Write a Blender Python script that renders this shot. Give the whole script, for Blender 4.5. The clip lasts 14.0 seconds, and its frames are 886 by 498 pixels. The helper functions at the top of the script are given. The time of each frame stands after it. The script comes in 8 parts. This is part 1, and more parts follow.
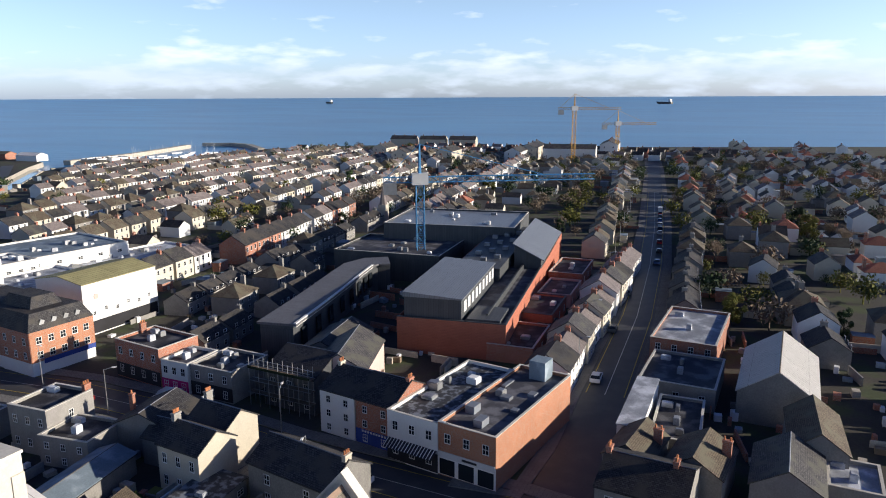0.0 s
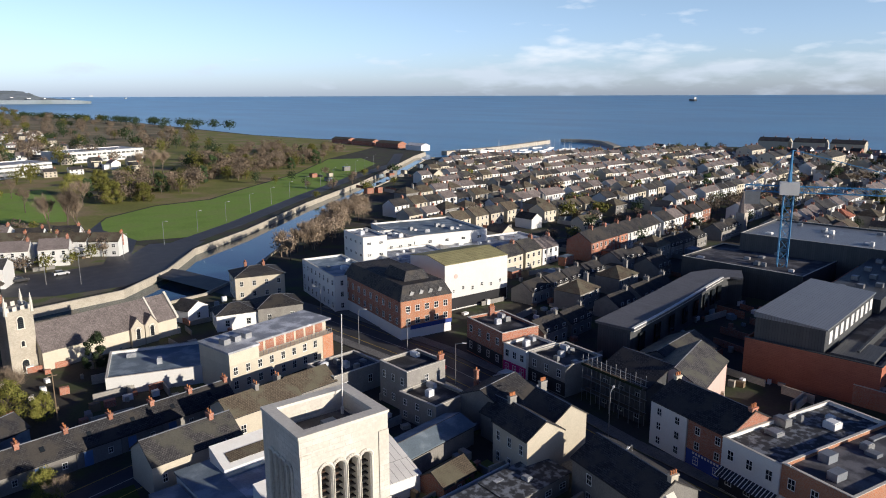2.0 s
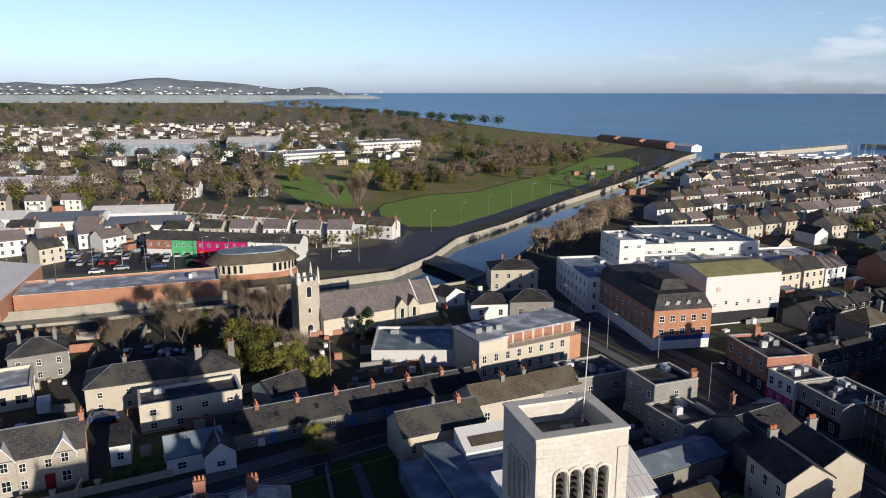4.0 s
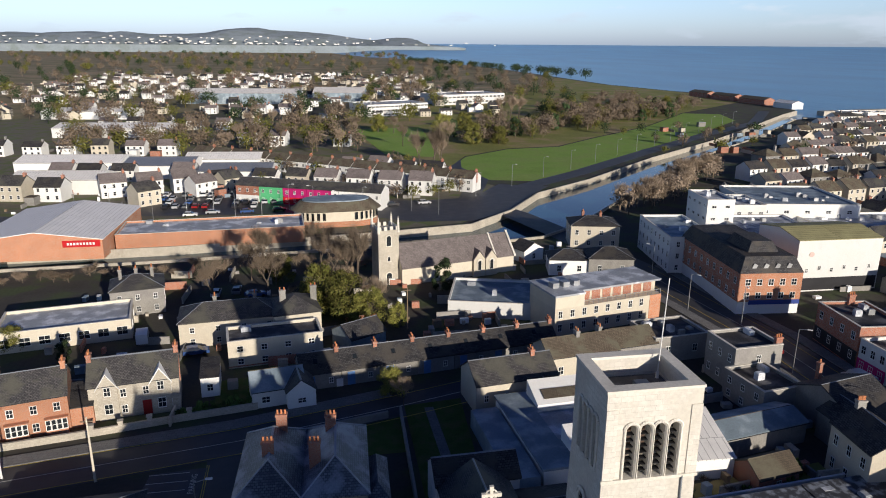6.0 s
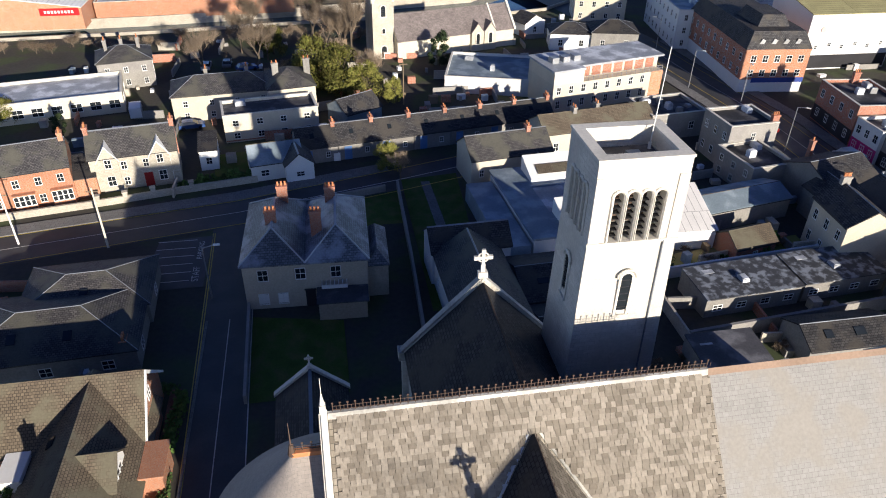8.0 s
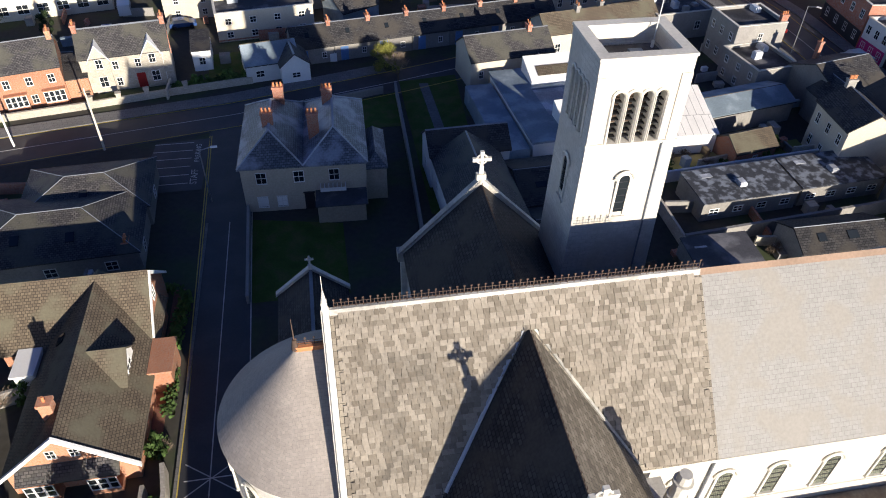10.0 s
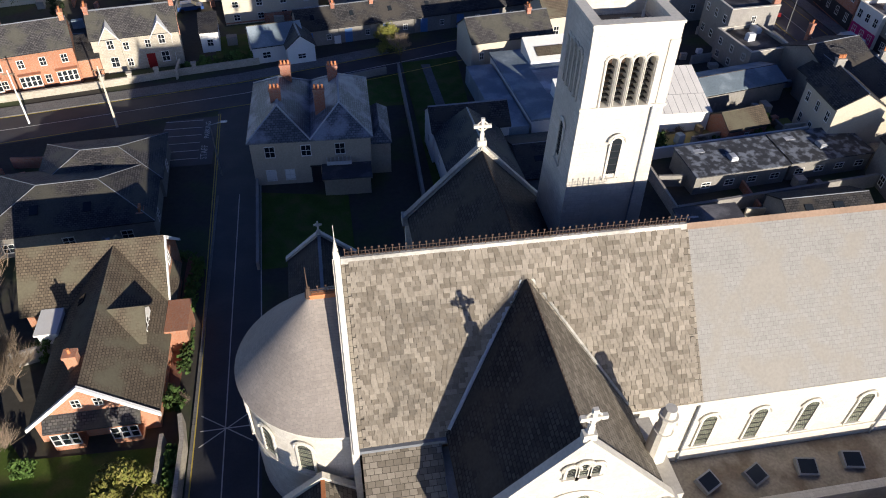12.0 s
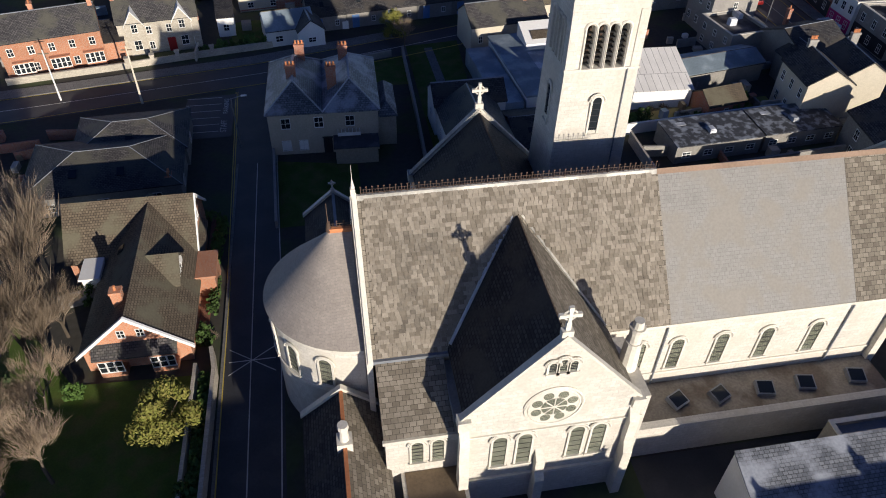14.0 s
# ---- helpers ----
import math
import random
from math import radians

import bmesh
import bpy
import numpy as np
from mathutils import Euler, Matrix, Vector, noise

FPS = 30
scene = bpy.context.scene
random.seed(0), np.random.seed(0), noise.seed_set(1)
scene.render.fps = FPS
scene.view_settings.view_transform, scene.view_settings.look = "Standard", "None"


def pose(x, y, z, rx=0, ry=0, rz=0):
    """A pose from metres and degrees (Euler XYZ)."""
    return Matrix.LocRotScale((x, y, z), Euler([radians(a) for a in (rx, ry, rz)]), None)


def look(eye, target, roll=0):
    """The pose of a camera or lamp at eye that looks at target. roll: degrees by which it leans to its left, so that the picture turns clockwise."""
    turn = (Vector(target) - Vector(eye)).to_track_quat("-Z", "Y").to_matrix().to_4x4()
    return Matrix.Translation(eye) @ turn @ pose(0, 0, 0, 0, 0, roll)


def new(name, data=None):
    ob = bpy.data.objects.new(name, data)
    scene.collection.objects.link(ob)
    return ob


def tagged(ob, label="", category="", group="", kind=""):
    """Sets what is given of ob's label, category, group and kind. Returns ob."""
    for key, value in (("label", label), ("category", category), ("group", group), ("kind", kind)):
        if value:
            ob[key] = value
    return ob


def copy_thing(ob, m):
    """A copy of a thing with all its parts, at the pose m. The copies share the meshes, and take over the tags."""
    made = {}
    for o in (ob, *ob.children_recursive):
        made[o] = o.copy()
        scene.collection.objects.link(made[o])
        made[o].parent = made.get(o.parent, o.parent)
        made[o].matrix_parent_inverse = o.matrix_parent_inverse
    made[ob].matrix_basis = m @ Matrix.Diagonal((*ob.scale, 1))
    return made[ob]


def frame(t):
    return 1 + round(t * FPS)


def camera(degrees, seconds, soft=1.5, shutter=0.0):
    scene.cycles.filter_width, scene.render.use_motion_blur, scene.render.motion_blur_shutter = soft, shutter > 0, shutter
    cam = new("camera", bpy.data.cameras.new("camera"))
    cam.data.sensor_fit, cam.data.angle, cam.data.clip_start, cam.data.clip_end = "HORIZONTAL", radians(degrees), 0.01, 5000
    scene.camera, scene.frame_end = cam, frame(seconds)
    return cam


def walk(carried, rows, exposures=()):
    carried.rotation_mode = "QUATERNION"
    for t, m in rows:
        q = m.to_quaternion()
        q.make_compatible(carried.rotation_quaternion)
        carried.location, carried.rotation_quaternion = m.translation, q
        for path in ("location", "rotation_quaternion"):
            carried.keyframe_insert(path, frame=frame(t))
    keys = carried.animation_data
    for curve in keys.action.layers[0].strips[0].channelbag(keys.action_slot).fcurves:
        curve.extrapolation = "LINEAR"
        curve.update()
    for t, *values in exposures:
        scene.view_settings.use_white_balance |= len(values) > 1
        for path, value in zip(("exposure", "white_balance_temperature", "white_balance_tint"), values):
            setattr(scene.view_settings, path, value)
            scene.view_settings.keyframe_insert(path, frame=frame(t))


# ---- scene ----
cam = camera(64.1, 14.0, soft=1.0)
METRES, EYE, TILT, LEAN, TURN = 16.0, 49.0, -12.1, 0.25, -65.5
SUN, SKY = 5.0, 0.068
EXPOSURES = [(0.0, 0.46), (1.5, 0.26), (3.5, -0.06), (6.0, 0.03), (7.5, 0.54), (9.0, 0.8), (11.5, 0.68), (14.0, 0.22)]
ROWS = [
    (0.0, 0.0, 0.0, 0.0, 0.0, 0.0, -0.0),
    (0.5, -0.0021, 0.001, 0.0145, 6.93, -0.15, -1.47),
    (1.0, -0.0054, -0.0039, 0.0275, 13.79, -0.48, -2.93),
    (1.5, -0.0109, -0.0037, 0.0385, 20.61, -0.96, -4.32),
    (2.0, -0.0171, -0.0042, 0.053, 27.45, -1.63, -5.68),
    (2.5, -0.0207, -0.0034, 0.0694, 34.33, -2.43, -6.94),
    (3.0, -0.0228, -0.0045, 0.0829, 41.13, -3.36, -8.1),
    (3.5, -0.0197, 0.0002, 0.0871, 45.27, -3.99, -8.78),
    (6.0, -0.0009, 0.0012, 0.0659, 55.04, -9.49, -10.5),
    (6.5, 0.0091, -0.0025, 0.0523, 54.99, -14.01, -10.64),
    (7.0, 0.0205, -0.0065, 0.0458, 54.96, -18.56, -10.8),
    (7.5, 0.0309, -0.0111, 0.0373, 54.93, -23.06, -10.9),
    (8.0, 0.0379, -0.0147, 0.0337, 54.9, -27.11, -10.98),
    (8.5, 0.041, -0.0147, 0.0293, 54.88, -29.34, -11.05),
    (9.0, 0.0449, -0.0151, 0.0232, 54.86, -32.7, -11.1),
    (11.5, 0.1805, -0.1237, 0.0186, 54.87, -35.2, -11.2),
    (12.0, 0.2581, -0.1783, 0.0033, 54.89, -35.19, -11.21),
    (12.5, 0.3535, -0.2409, -0.0122, 54.9, -35.2, -11.19),
    (13.0, 0.458, -0.3118, -0.0261, 54.93, -35.21, -11.17),
    (13.5, 0.5668, -0.3971, -0.003, 54.94, -35.25, -11.17),
    (14.0, 0.6772, -0.4862, 0.0354, 54.95, -35.26, -11.16),
]
walk(cam, [(t, pose(0, 0, EYE, TILT, LEAN, TURN) @ pose(METRES * x, METRES * y, METRES * z, 90 + pitch, roll, yaw)) for t, x, y, z, yaw, pitch, roll in ROWS],
     EXPOSURES)

# ---- sky and sun ----
SUN_EL, SUN_AZ = 13.3, -69.4      # degrees; azimuth of the sun, counted from +x towards +y
world = bpy.data.worlds.new("world")
scene.world = world
world.use_nodes = True
wn, wl = world.node_tree.nodes, world.node_tree.links
bg = wn["Background"]
sky = wn.new("ShaderNodeTexSky")
sky.sky_type, sky.sun_disc = "NISHITA", False
sky.sun_elevation, sky.sun_rotation = radians(SUN_EL), radians(90 - SUN_AZ)
sky.air_density, sky.dust_density, sky.ozone_density = 1.0, 0.6, 1.6
bg.inputs[1].default_value = SKY
# low banks of cloud along the horizon
wco = wn.new("ShaderNodeTexCoord")
wsep = wn.new("ShaderNodeSeparateXYZ")
wl.new(wco.outputs["Generated"], wsep.inputs[0])
wmap = wn.new("ShaderNodeMapping")
wmap.inputs["Scale"].default_value = (13, 13, 52)
wl.new(wco.outputs["Generated"], wmap.inputs[0])
wnoise = wn.new("ShaderNodeTexNoise")
wnoise.inputs["Scale"].default_value, wnoise.inputs["Detail"].default_value = 1.0, 7.0
wl.new(wmap.outputs[0], wnoise.inputs[0])
wband = wn.new("ShaderNodeValToRGB")
for i, (p, v) in enumerate(((0.0, 0.10), (0.015, 0.20), (0.035, 0.25), (0.055, 0.14), (0.085, -0.16), (0.22, -0.2))):
    e = wband.color_ramp.elements[i] if i < 2 else wband.color_ramp.elements.new(p)
    e.position, e.color = p, (v, v, v, 1)
wl.new(wsep.outputs[2], wband.inputs[0])
wclear = wn.new("ShaderNodeMapRange")
wclear.inputs["From Min"].default_value, wclear.inputs["From Max"].default_value = 0.70, 0.95
wclear.inputs["To Min"].default_value, wclear.inputs["To Max"].default_value = 0.0, -0.2
wl.new(wsep.outputs[1], wclear.inputs["Value"])
wadd = wn.new("ShaderNodeMath")
wl.new(wnoise.outputs[0], wadd.inputs[0])
wl.new(wband.outputs[0], wadd.inputs[1])
wadd2 = wn.new("ShaderNodeMath")
wl.new(wadd.outputs[0], wadd2.inputs[0])
wl.new(wclear.outputs[0], wadd2.inputs[1])
wramp = wn.new("ShaderNodeValToRGB")
wramp.color_ramp.elements[0].position, wramp.color_ramp.elements[0].color = 0.62, (0, 0, 0, 1)
wramp.color_ramp.elements[1].position, wramp.color_ramp.elements[1].color = 0.84, (0.7, 0.7, 0.7, 1)
wl.new(wadd2.outputs[0], wramp.inputs[0])
wtone = wn.new("ShaderNodeValToRGB")     # cloud colour: bluish grey base, white sunlit tops
for i, (p, c) in enumerate(((0.0, (9.0, 10.4, 12.4)), (0.035, (9.4, 10.6, 12.4)), (0.055, (13.0, 13.6, 14.6)), (0.09, (13.4, 14.0, 15.0)))):
    e = wtone.color_ramp.elements[i] if i < 2 else wtone.color_ramp.elements.new(p)
    e.position, e.color = p, (*c, 1)
wl.new(wsep.outputs[2], wtone.inputs[0])
wmix = wn.new("ShaderNodeMix")
wmix.data_type = "RGBA"
wl.new(wtone.outputs[0], wmix.inputs[7])
wl.new(wramp.outputs[0], wmix.inputs[0])
wgrad = wn.new("ShaderNodeValToRGB")     # haze: the low sky is paler and brighter than the sky overhead
for i, (p, c) in enumerate(((0.0, (1.55, 2.05, 4.2)), (0.05, (1.75, 2.1, 3.5)), (0.13, (1.9, 2.0, 2.6)), (0.3, (0.44, 0.62, 1.12)), (0.5, (0.20, 0.34, 0.78)), (1.0, (0.16, 0.29, 0.76)))):
    e = wgrad.color_ramp.elements[i] if i < 2 else wgrad.color_ramp.elements.new(p)
    e.position, e.color = p, (*c, 1)
wl.new(wsep.outputs[2], wgrad.inputs[0])
wmul = wn.new("ShaderNodeMix")
wmul.data_type, wmul.blend_type = "RGBA", "MULTIPLY"
wmul.inputs[0].default_value = 1.0
wl.new(sky.outputs[0], wmul.inputs[6])
wl.new(wgrad.outputs[0], wmul.inputs[7])
wl.new(wmul.outputs[2], wmix.inputs[6])
wl.new(wmix.outputs[2], bg.inputs[0])

lamp = bpy.data.lights.new("sun", "SUN")
lamp.energy, lamp.angle, lamp.color = SUN, radians(0.53), (1.0, 0.90, 0.77)
sun = new("sun", lamp)
sun.matrix_world = look((0, 0, 0), (-math.cos(radians(SUN_AZ)) * math.cos(radians(SUN_EL)), -math.sin(radians(SUN_AZ)) * math.cos(radians(SUN_EL)), -math.sin(radians(SUN_EL))))


# ---- materials ----
def mat(name, col, rough=0.85, var=0.3, scale=1.0, bump=0.15, metal=0.0, brick=None, col2=None, joint=None, objvar=0.15, spec=0.3, patches=None):
    """col: base colour. brick: (width, height, joint) in metres of courses laid by the surface's own axes. patches: a second colour in blotches."""
    m = bpy.data.materials.new(name)
    m.use_nodes = True
    n, l = m.node_tree.nodes, m.node_tree.links
    b = n["Principled BSDF"]
    b.inputs["Roughness"].default_value, b.inputs["Metallic"].default_value = rough, metal
    b.inputs["Specular IOR Level"].default_value = spec
    geo, uv, info = n.new("ShaderNodeNewGeometry"), n.new("ShaderNodeUVMap"), n.new("ShaderNodeObjectInfo")
    fine, coarse = n.new("ShaderNodeTexNoise"), n.new("ShaderNodeTexNoise")
    fine.inputs["Scale"].default_value, fine.inputs["Detail"].default_value = 5.0 * scale, 6
    coarse.inputs["Scale"].default_value, coarse.inputs["Detail"].default_value = 0.35 * scale, 5
    for k in (fine, coarse):
        l.new(geo.outputs["Position"], k.inputs["Vector"])

    def math_node(op, a, c):
        k = n.new("ShaderNodeMath")
        k.operation = op
        for i, v in enumerate((a, c)):
            if isinstance(v, (int, float)):
                k.inputs[i].default_value = v
            else:
                l.new(v, k.inputs[i])
        return k.outputs[0]

    def mix(fac, a, c, how="MIX"):
        k = n.new("ShaderNodeMix")
        k.data_type, k.blend_type = "RGBA", how
        for i, v in ((0, fac), (6, a), (7, c)):
            if isinstance(v, (int, float)):
                k.inputs[i].default_value = v
            elif isinstance(v, tuple):
                k.inputs[i].default_value = (*v, 1)
            else:
                l.new(v, k.inputs[i])
        return k.outputs[2]

    height = fine.outputs[0]
    if brick:
        bt = n.new("ShaderNodeTexBrick")
        l.new(uv.outputs[0], bt.inputs["Vector"])
        bt.inputs["Scale"].default_value = 1
        bt.inputs["Brick Width"].default_value, bt.inputs["Row Height"].default_value, bt.inputs["Mortar Size"].default_value = brick
        bt.inputs["Mortar Smooth"].default_value = 0.3
        bt.inputs["Color1"].default_value, bt.inputs["Color2"].default_value = (*col, 1), (*(col2 or col), 1)
        bt.inputs["Mortar"].default_value = (*(joint or tuple(c * 0.5 for c in col)), 1)
        base = bt.outputs[0]
        height = math_node("ADD", math_node("MULTIPLY", bt.outputs[1], -0.8), fine.outputs[0])
    else:
        base = mix(0.0, col, col)
        if col2:
            base = mix(math_node("FRACT", math_node("ADD", info.outputs["Random"], geo.outputs["Random Per Island"]), 0.0), col, col2)
    if patches:
        pr = n.new("ShaderNodeValToRGB")
        pr.color_ramp.elements[0].position, pr.color_ramp.elements[1].position = 0.48, 0.60
        l.new(coarse.outputs[0], pr.inputs[0])
        base = mix(pr.outputs[0], base, patches)
    f = math_node("ADD", math_node("MULTIPLY", math_node("SUBTRACT", fine.outputs[0], 0.5), var * 1.6), math_node("MULTIPLY", math_node("SUBTRACT", coarse.outputs[0], 0.5), var * 2.2))
    f = math_node("ADD", f, math_node("MULTIPLY", math_node("SUBTRACT", info.outputs["Random"], 0.5), objvar * 2))
    f = math_node("ADD", f, math_node("MULTIPLY", math_node("SUBTRACT", geo.outputs["Random Per Island"], 0.5), objvar))
    f = math_node("MAXIMUM", math_node("ADD", f, 1.0), 0.2)
    comb = n.new("ShaderNodeCombineColor")
    for i in range(3):
        l.new(f, comb.inputs[i])
    l.new(mix(1.0, base, comb.outputs[0], "MULTIPLY"), b.inputs["Base Color"])
    if bump:
        bp = n.new("ShaderNodeBump")
        bp.inputs["Strength"].default_value, bp.inputs["Distance"].default_value = bump, 0.03
        l.new(height, bp.inputs["Height"])
        l.new(bp.outputs[0], b.inputs["Normal"])
    return m


SLATE = mat("slate", (0.055, 0.054, 0.058), 0.65, 0.4, brick=(0.35, 0.24, 0.03), col2=(0.115, 0.108, 0.108), spec=0.2, patches=(0.085, 0.083, 0.07))
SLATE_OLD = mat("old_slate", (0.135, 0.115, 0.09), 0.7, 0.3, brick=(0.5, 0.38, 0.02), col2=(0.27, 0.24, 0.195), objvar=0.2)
SLATE_NEW = mat("new_slate", (0.275, 0.268, 0.255), 0.6, 0.2, brick=(0.4, 0.3, 0.012), col2=(0.30, 0.292, 0.278), joint=(0.2, 0.19, 0.18), patches=(0.262, 0.245, 0.22))
SLATE_FROST = mat("frosted_slate", (0.10, 0.11, 0.13), 0.5, 0.5, brick=(0.4, 0.28, 0.03), col2=(0.20, 0.215, 0.24), patches=(0.24, 0.26, 0.30), spec=0.5)
SLATE_PURPLE = mat("purple_grey_slate", (0.17, 0.145, 0.14), 0.7, 0.35, brick=(0.4, 0.28, 0.02), col2=(0.25, 0.215, 0.205), objvar=0.1)
# Lichen grey for ridge and valley; also painted shade on the north coping.
LICHEN_SHADE_STONE = mat("lichened_shaded_coping", (0.36, 0.35, 0.32), 0.9, 0.5, patches=(0.50, 0.48, 0.43))
# Own colour on town roofs; painted shade on the church's turned-away slopes.
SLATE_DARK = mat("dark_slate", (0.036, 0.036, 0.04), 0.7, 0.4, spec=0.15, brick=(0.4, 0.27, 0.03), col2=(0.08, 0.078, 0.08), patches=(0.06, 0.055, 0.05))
TILE = mat("brown_roof_tile", (0.10, 0.08, 0.06), 0.85, brick=(0.3, 0.26, 0.03), col2=(0.155, 0.125, 0.09), patches=(0.115, 0.105, 0.075))
TILE_RED = mat("red_roof_tile", (0.32, 0.12, 0.08), 0.85, brick=(0.3, 0.3, 0.03), col2=(0.40, 0.16, 0.10))
LEAD = mat("lead_sheet", (0.24, 0.26, 0.29), 0.5, metal=0.3)
FELT = mat("roof_felt", (0.06, 0.06, 0.068), 0.75, 0.5, patches=(0.12, 0.12, 0.13), objvar=0.4)
FELT_FROST = mat("frosted_felt", (0.055, 0.058, 0.066), 0.7, 0.5, scale=3.2, patches=(0.19, 0.21, 0.24))
FELT_PALE = mat("pale_flat_roof", (0.34, 0.36, 0.39), 0.6, 0.5, patches=(0.55, 0.57, 0.60))
STONE = mat("pale_granite", (0.58, 0.55, 0.49), 0.8, 0.26, brick=(0.75, 0.36, 0.012), col2=(0.66, 0.63, 0.57), joint=(0.47, 0.44, 0.39), objvar=0.03, patches=(0.52, 0.49, 0.43))
STONE_TRIM = mat("dressed_stone", (0.62, 0.59, 0.52), 0.8, 0.28, objvar=0.06)
RUBBLE = mat("rubble_stone", (0.40, 0.365, 0.30), 0.9, 0.3, brick=(0.42, 0.22, 0.015), col2=(0.48, 0.44, 0.37), joint=(0.34, 0.31, 0.26))
RENDER = mat("cream_render", (0.58, 0.53, 0.43), 0.9, 0.2, patches=(0.52, 0.47, 0.38))
RENDER_GREY = mat("grey_render", (0.27, 0.26, 0.24), 0.9, 0.4, patches=(0.21, 0.20, 0.19))
WHITE = mat("white_paint", (0.78, 0.78, 0.76), 0.7, 0.12, patches=(0.74, 0.73, 0.70))
PINK = mat("pink_render", (0.64, 0.47, 0.42), 0.9, 0.15)
BRICK = mat("red_brick", (0.33, 0.11, 0.065), 0.9, 0.25, brick=(0.23, 0.075, 0.01), col2=(0.42, 0.16, 0.09), joint=(0.35, 0.3, 0.26))
BRICK_ORANGE = mat("orange_brick", (0.43, 0.165, 0.085), 0.9, 0.2, brick=(0.23, 0.075, 0.01), col2=(0.50, 0.21, 0.11), joint=(0.42, 0.33, 0.26))
TERRACOTTA = mat("terracotta_cladding", (0.46, 0.16, 0.10), 0.8, 0.12, brick=(1.2, 0.3, 0.012), col2=(0.50, 0.18, 0.11))
CLAD = mat("dark_metal_cladding", (0.07, 0.075, 0.08), 0.5, 0.15, brick=(0.5, 6.0, 0.02), col2=(0.085, 0.09, 0.095))
METAL_ROOF = mat("grey_metal_roof", (0.25, 0.27, 0.30), 0.4, 0.12, brick=(0.5, 30.0, 0.03), col2=(0.27, 0.29, 0.32), metal=0.3)
SHEET_WHITE = mat("white_sheet_roof", (0.78, 0.76, 0.73), 0.6, 0.15, brick=(1.0, 40.0, 0.05), col2=(0.82, 0.80, 0.77))
METAL_PALE = mat("weathered_pale_sheet", (0.42, 0.41, 0.39), 0.6, 0.3, brick=(0.9, 40.0, 0.05), col2=(0.46, 0.45, 0.43), patches=(0.37, 0.36, 0.345))
GREY_SHEET = mat("dull_grey_sheet", (0.13, 0.13, 0.14), 0.6, 0.25, brick=(0.6, 30.0, 0.03), col2=(0.15, 0.15, 0.16))
MOSS_ROOF = mat("mossy_sheet_roof", (0.38, 0.35, 0.17), 0.85, 0.25, brick=(0.9, 30.0, 0.06), col2=(0.42, 0.39, 0.20))
SHEET_BLUE = mat("blue_grey_sheet", (0.20, 0.255, 0.30), 0.6, 0.3, patches=(0.29, 0.35, 0.40))
GLASS = mat("window_glass", (0.02, 0.025, 0.03), 0.08, 0.1, bump=0.0, spec=0.6)
LEADED = mat("leaded_glass", (0.17, 0.19, 0.145), 0.25, 0.5, scale=1.5, brick=(0.16, 0.2, 0.02), col2=(0.25, 0.25, 0.19), joint=(0.05, 0.05, 0.05))
FRAME = mat("white_window_frame", (0.75, 0.75, 0.73), 0.6, 0.1, bump=0.0)
# Near-black stands for the shade inside the belfry openings.
DARK = mat("opening_shade", (0.02, 0.02, 0.022), 0.9, 0.2, bump=0.0)
IRON = mat("rusted_iron", (0.075, 0.05, 0.038), 0.8)
STEEL_BLUE = mat("blue_crane_paint", (0.06, 0.22, 0.42), 0.5)
YELLOW = mat("yellow_crane_paint", (0.62, 0.34, 0.04), 0.5)
GALV = mat("galvanised_steel", (0.35, 0.36, 0.37), 0.45, metal=0.6)
WOOD = mat("weathered_wood", (0.20, 0.15, 0.10), 0.85)
ASPHALT = mat("asphalt", (0.05, 0.051, 0.055), 0.6, 0.3, spec=0.5, patches=(0.058, 0.058, 0.06))
PAVING = mat("concrete_paving", (0.17, 0.165, 0.155), 0.9, 0.25, brick=(0.6, 0.6, 0.015), col2=(0.20, 0.195, 0.185))
EARTH = mat("town_ground", (0.065, 0.06, 0.05), 0.95, 0.4, scale=0.35, patches=(0.06, 0.075, 0.035))
FIELD = mat("far_land", (0.20, 0.175, 0.095), 0.95, 0.4, scale=0.06, patches=(0.26, 0.20, 0.125))
GRASS = mat("grass", (0.20, 0.32, 0.055), 0.95, 0.35, scale=0.2, patches=(0.19, 0.27, 0.06))
ROUGH_GRASS = mat("rough_grass", (0.22, 0.23, 0.06), 0.95, 0.4, scale=0.12, patches=(0.27, 0.21, 0.11))
HEDGE = mat("hedge_leaf", (0.06, 0.11, 0.025), 0.8, 0.4, objvar=0.5)
LEAF = mat("evergreen_leaf", (0.12, 0.135, 0.028), 0.8, 0.4, objvar=0.6, col2=(0.19, 0.17, 0.05), spec=0.15)
LEAF_DARK = mat("dark_evergreen_leaf", (0.035, 0.06, 0.022), 0.8, 0.4, objvar=0.7)
BARK = mat("bark", (0.10, 0.08, 0.06), 0.95)
TWIG = mat("bare_twig", (0.21, 0.168, 0.128), 0.95, objvar=0.4, col2=(0.27, 0.205, 0.145))
LAWN = mat("garden_grass", (0.075, 0.12, 0.02), 0.95, 0.45, scale=1.5, patches=(0.09, 0.105, 0.03))
SUBURB = mat("suburban_ground", (0.17, 0.155, 0.115), 0.95, 0.4, scale=0.4, patches=(0.115, 0.14, 0.05))
RIDGE = mat("brown_ridge_tile", (0.27, 0.19, 0.14), 0.85, 0.3)
HIP = mat("pale_hip_lead", (0.42, 0.44, 0.47), 0.6)
LINE = mat("road_paint", (0.55, 0.54, 0.50), 0.8, 0.3, bump=0.0)
LINE_YELLOW = mat("yellow_road_paint", (0.50, 0.38, 0.08), 0.8, 0.3, bump=0.0)
SHOP_BLUE = mat("blue_shop_paint", (0.03, 0.06, 0.25), 0.5)
SHOP_PINK = mat("magenta_shop_paint", (0.50, 0.02, 0.16), 0.5)
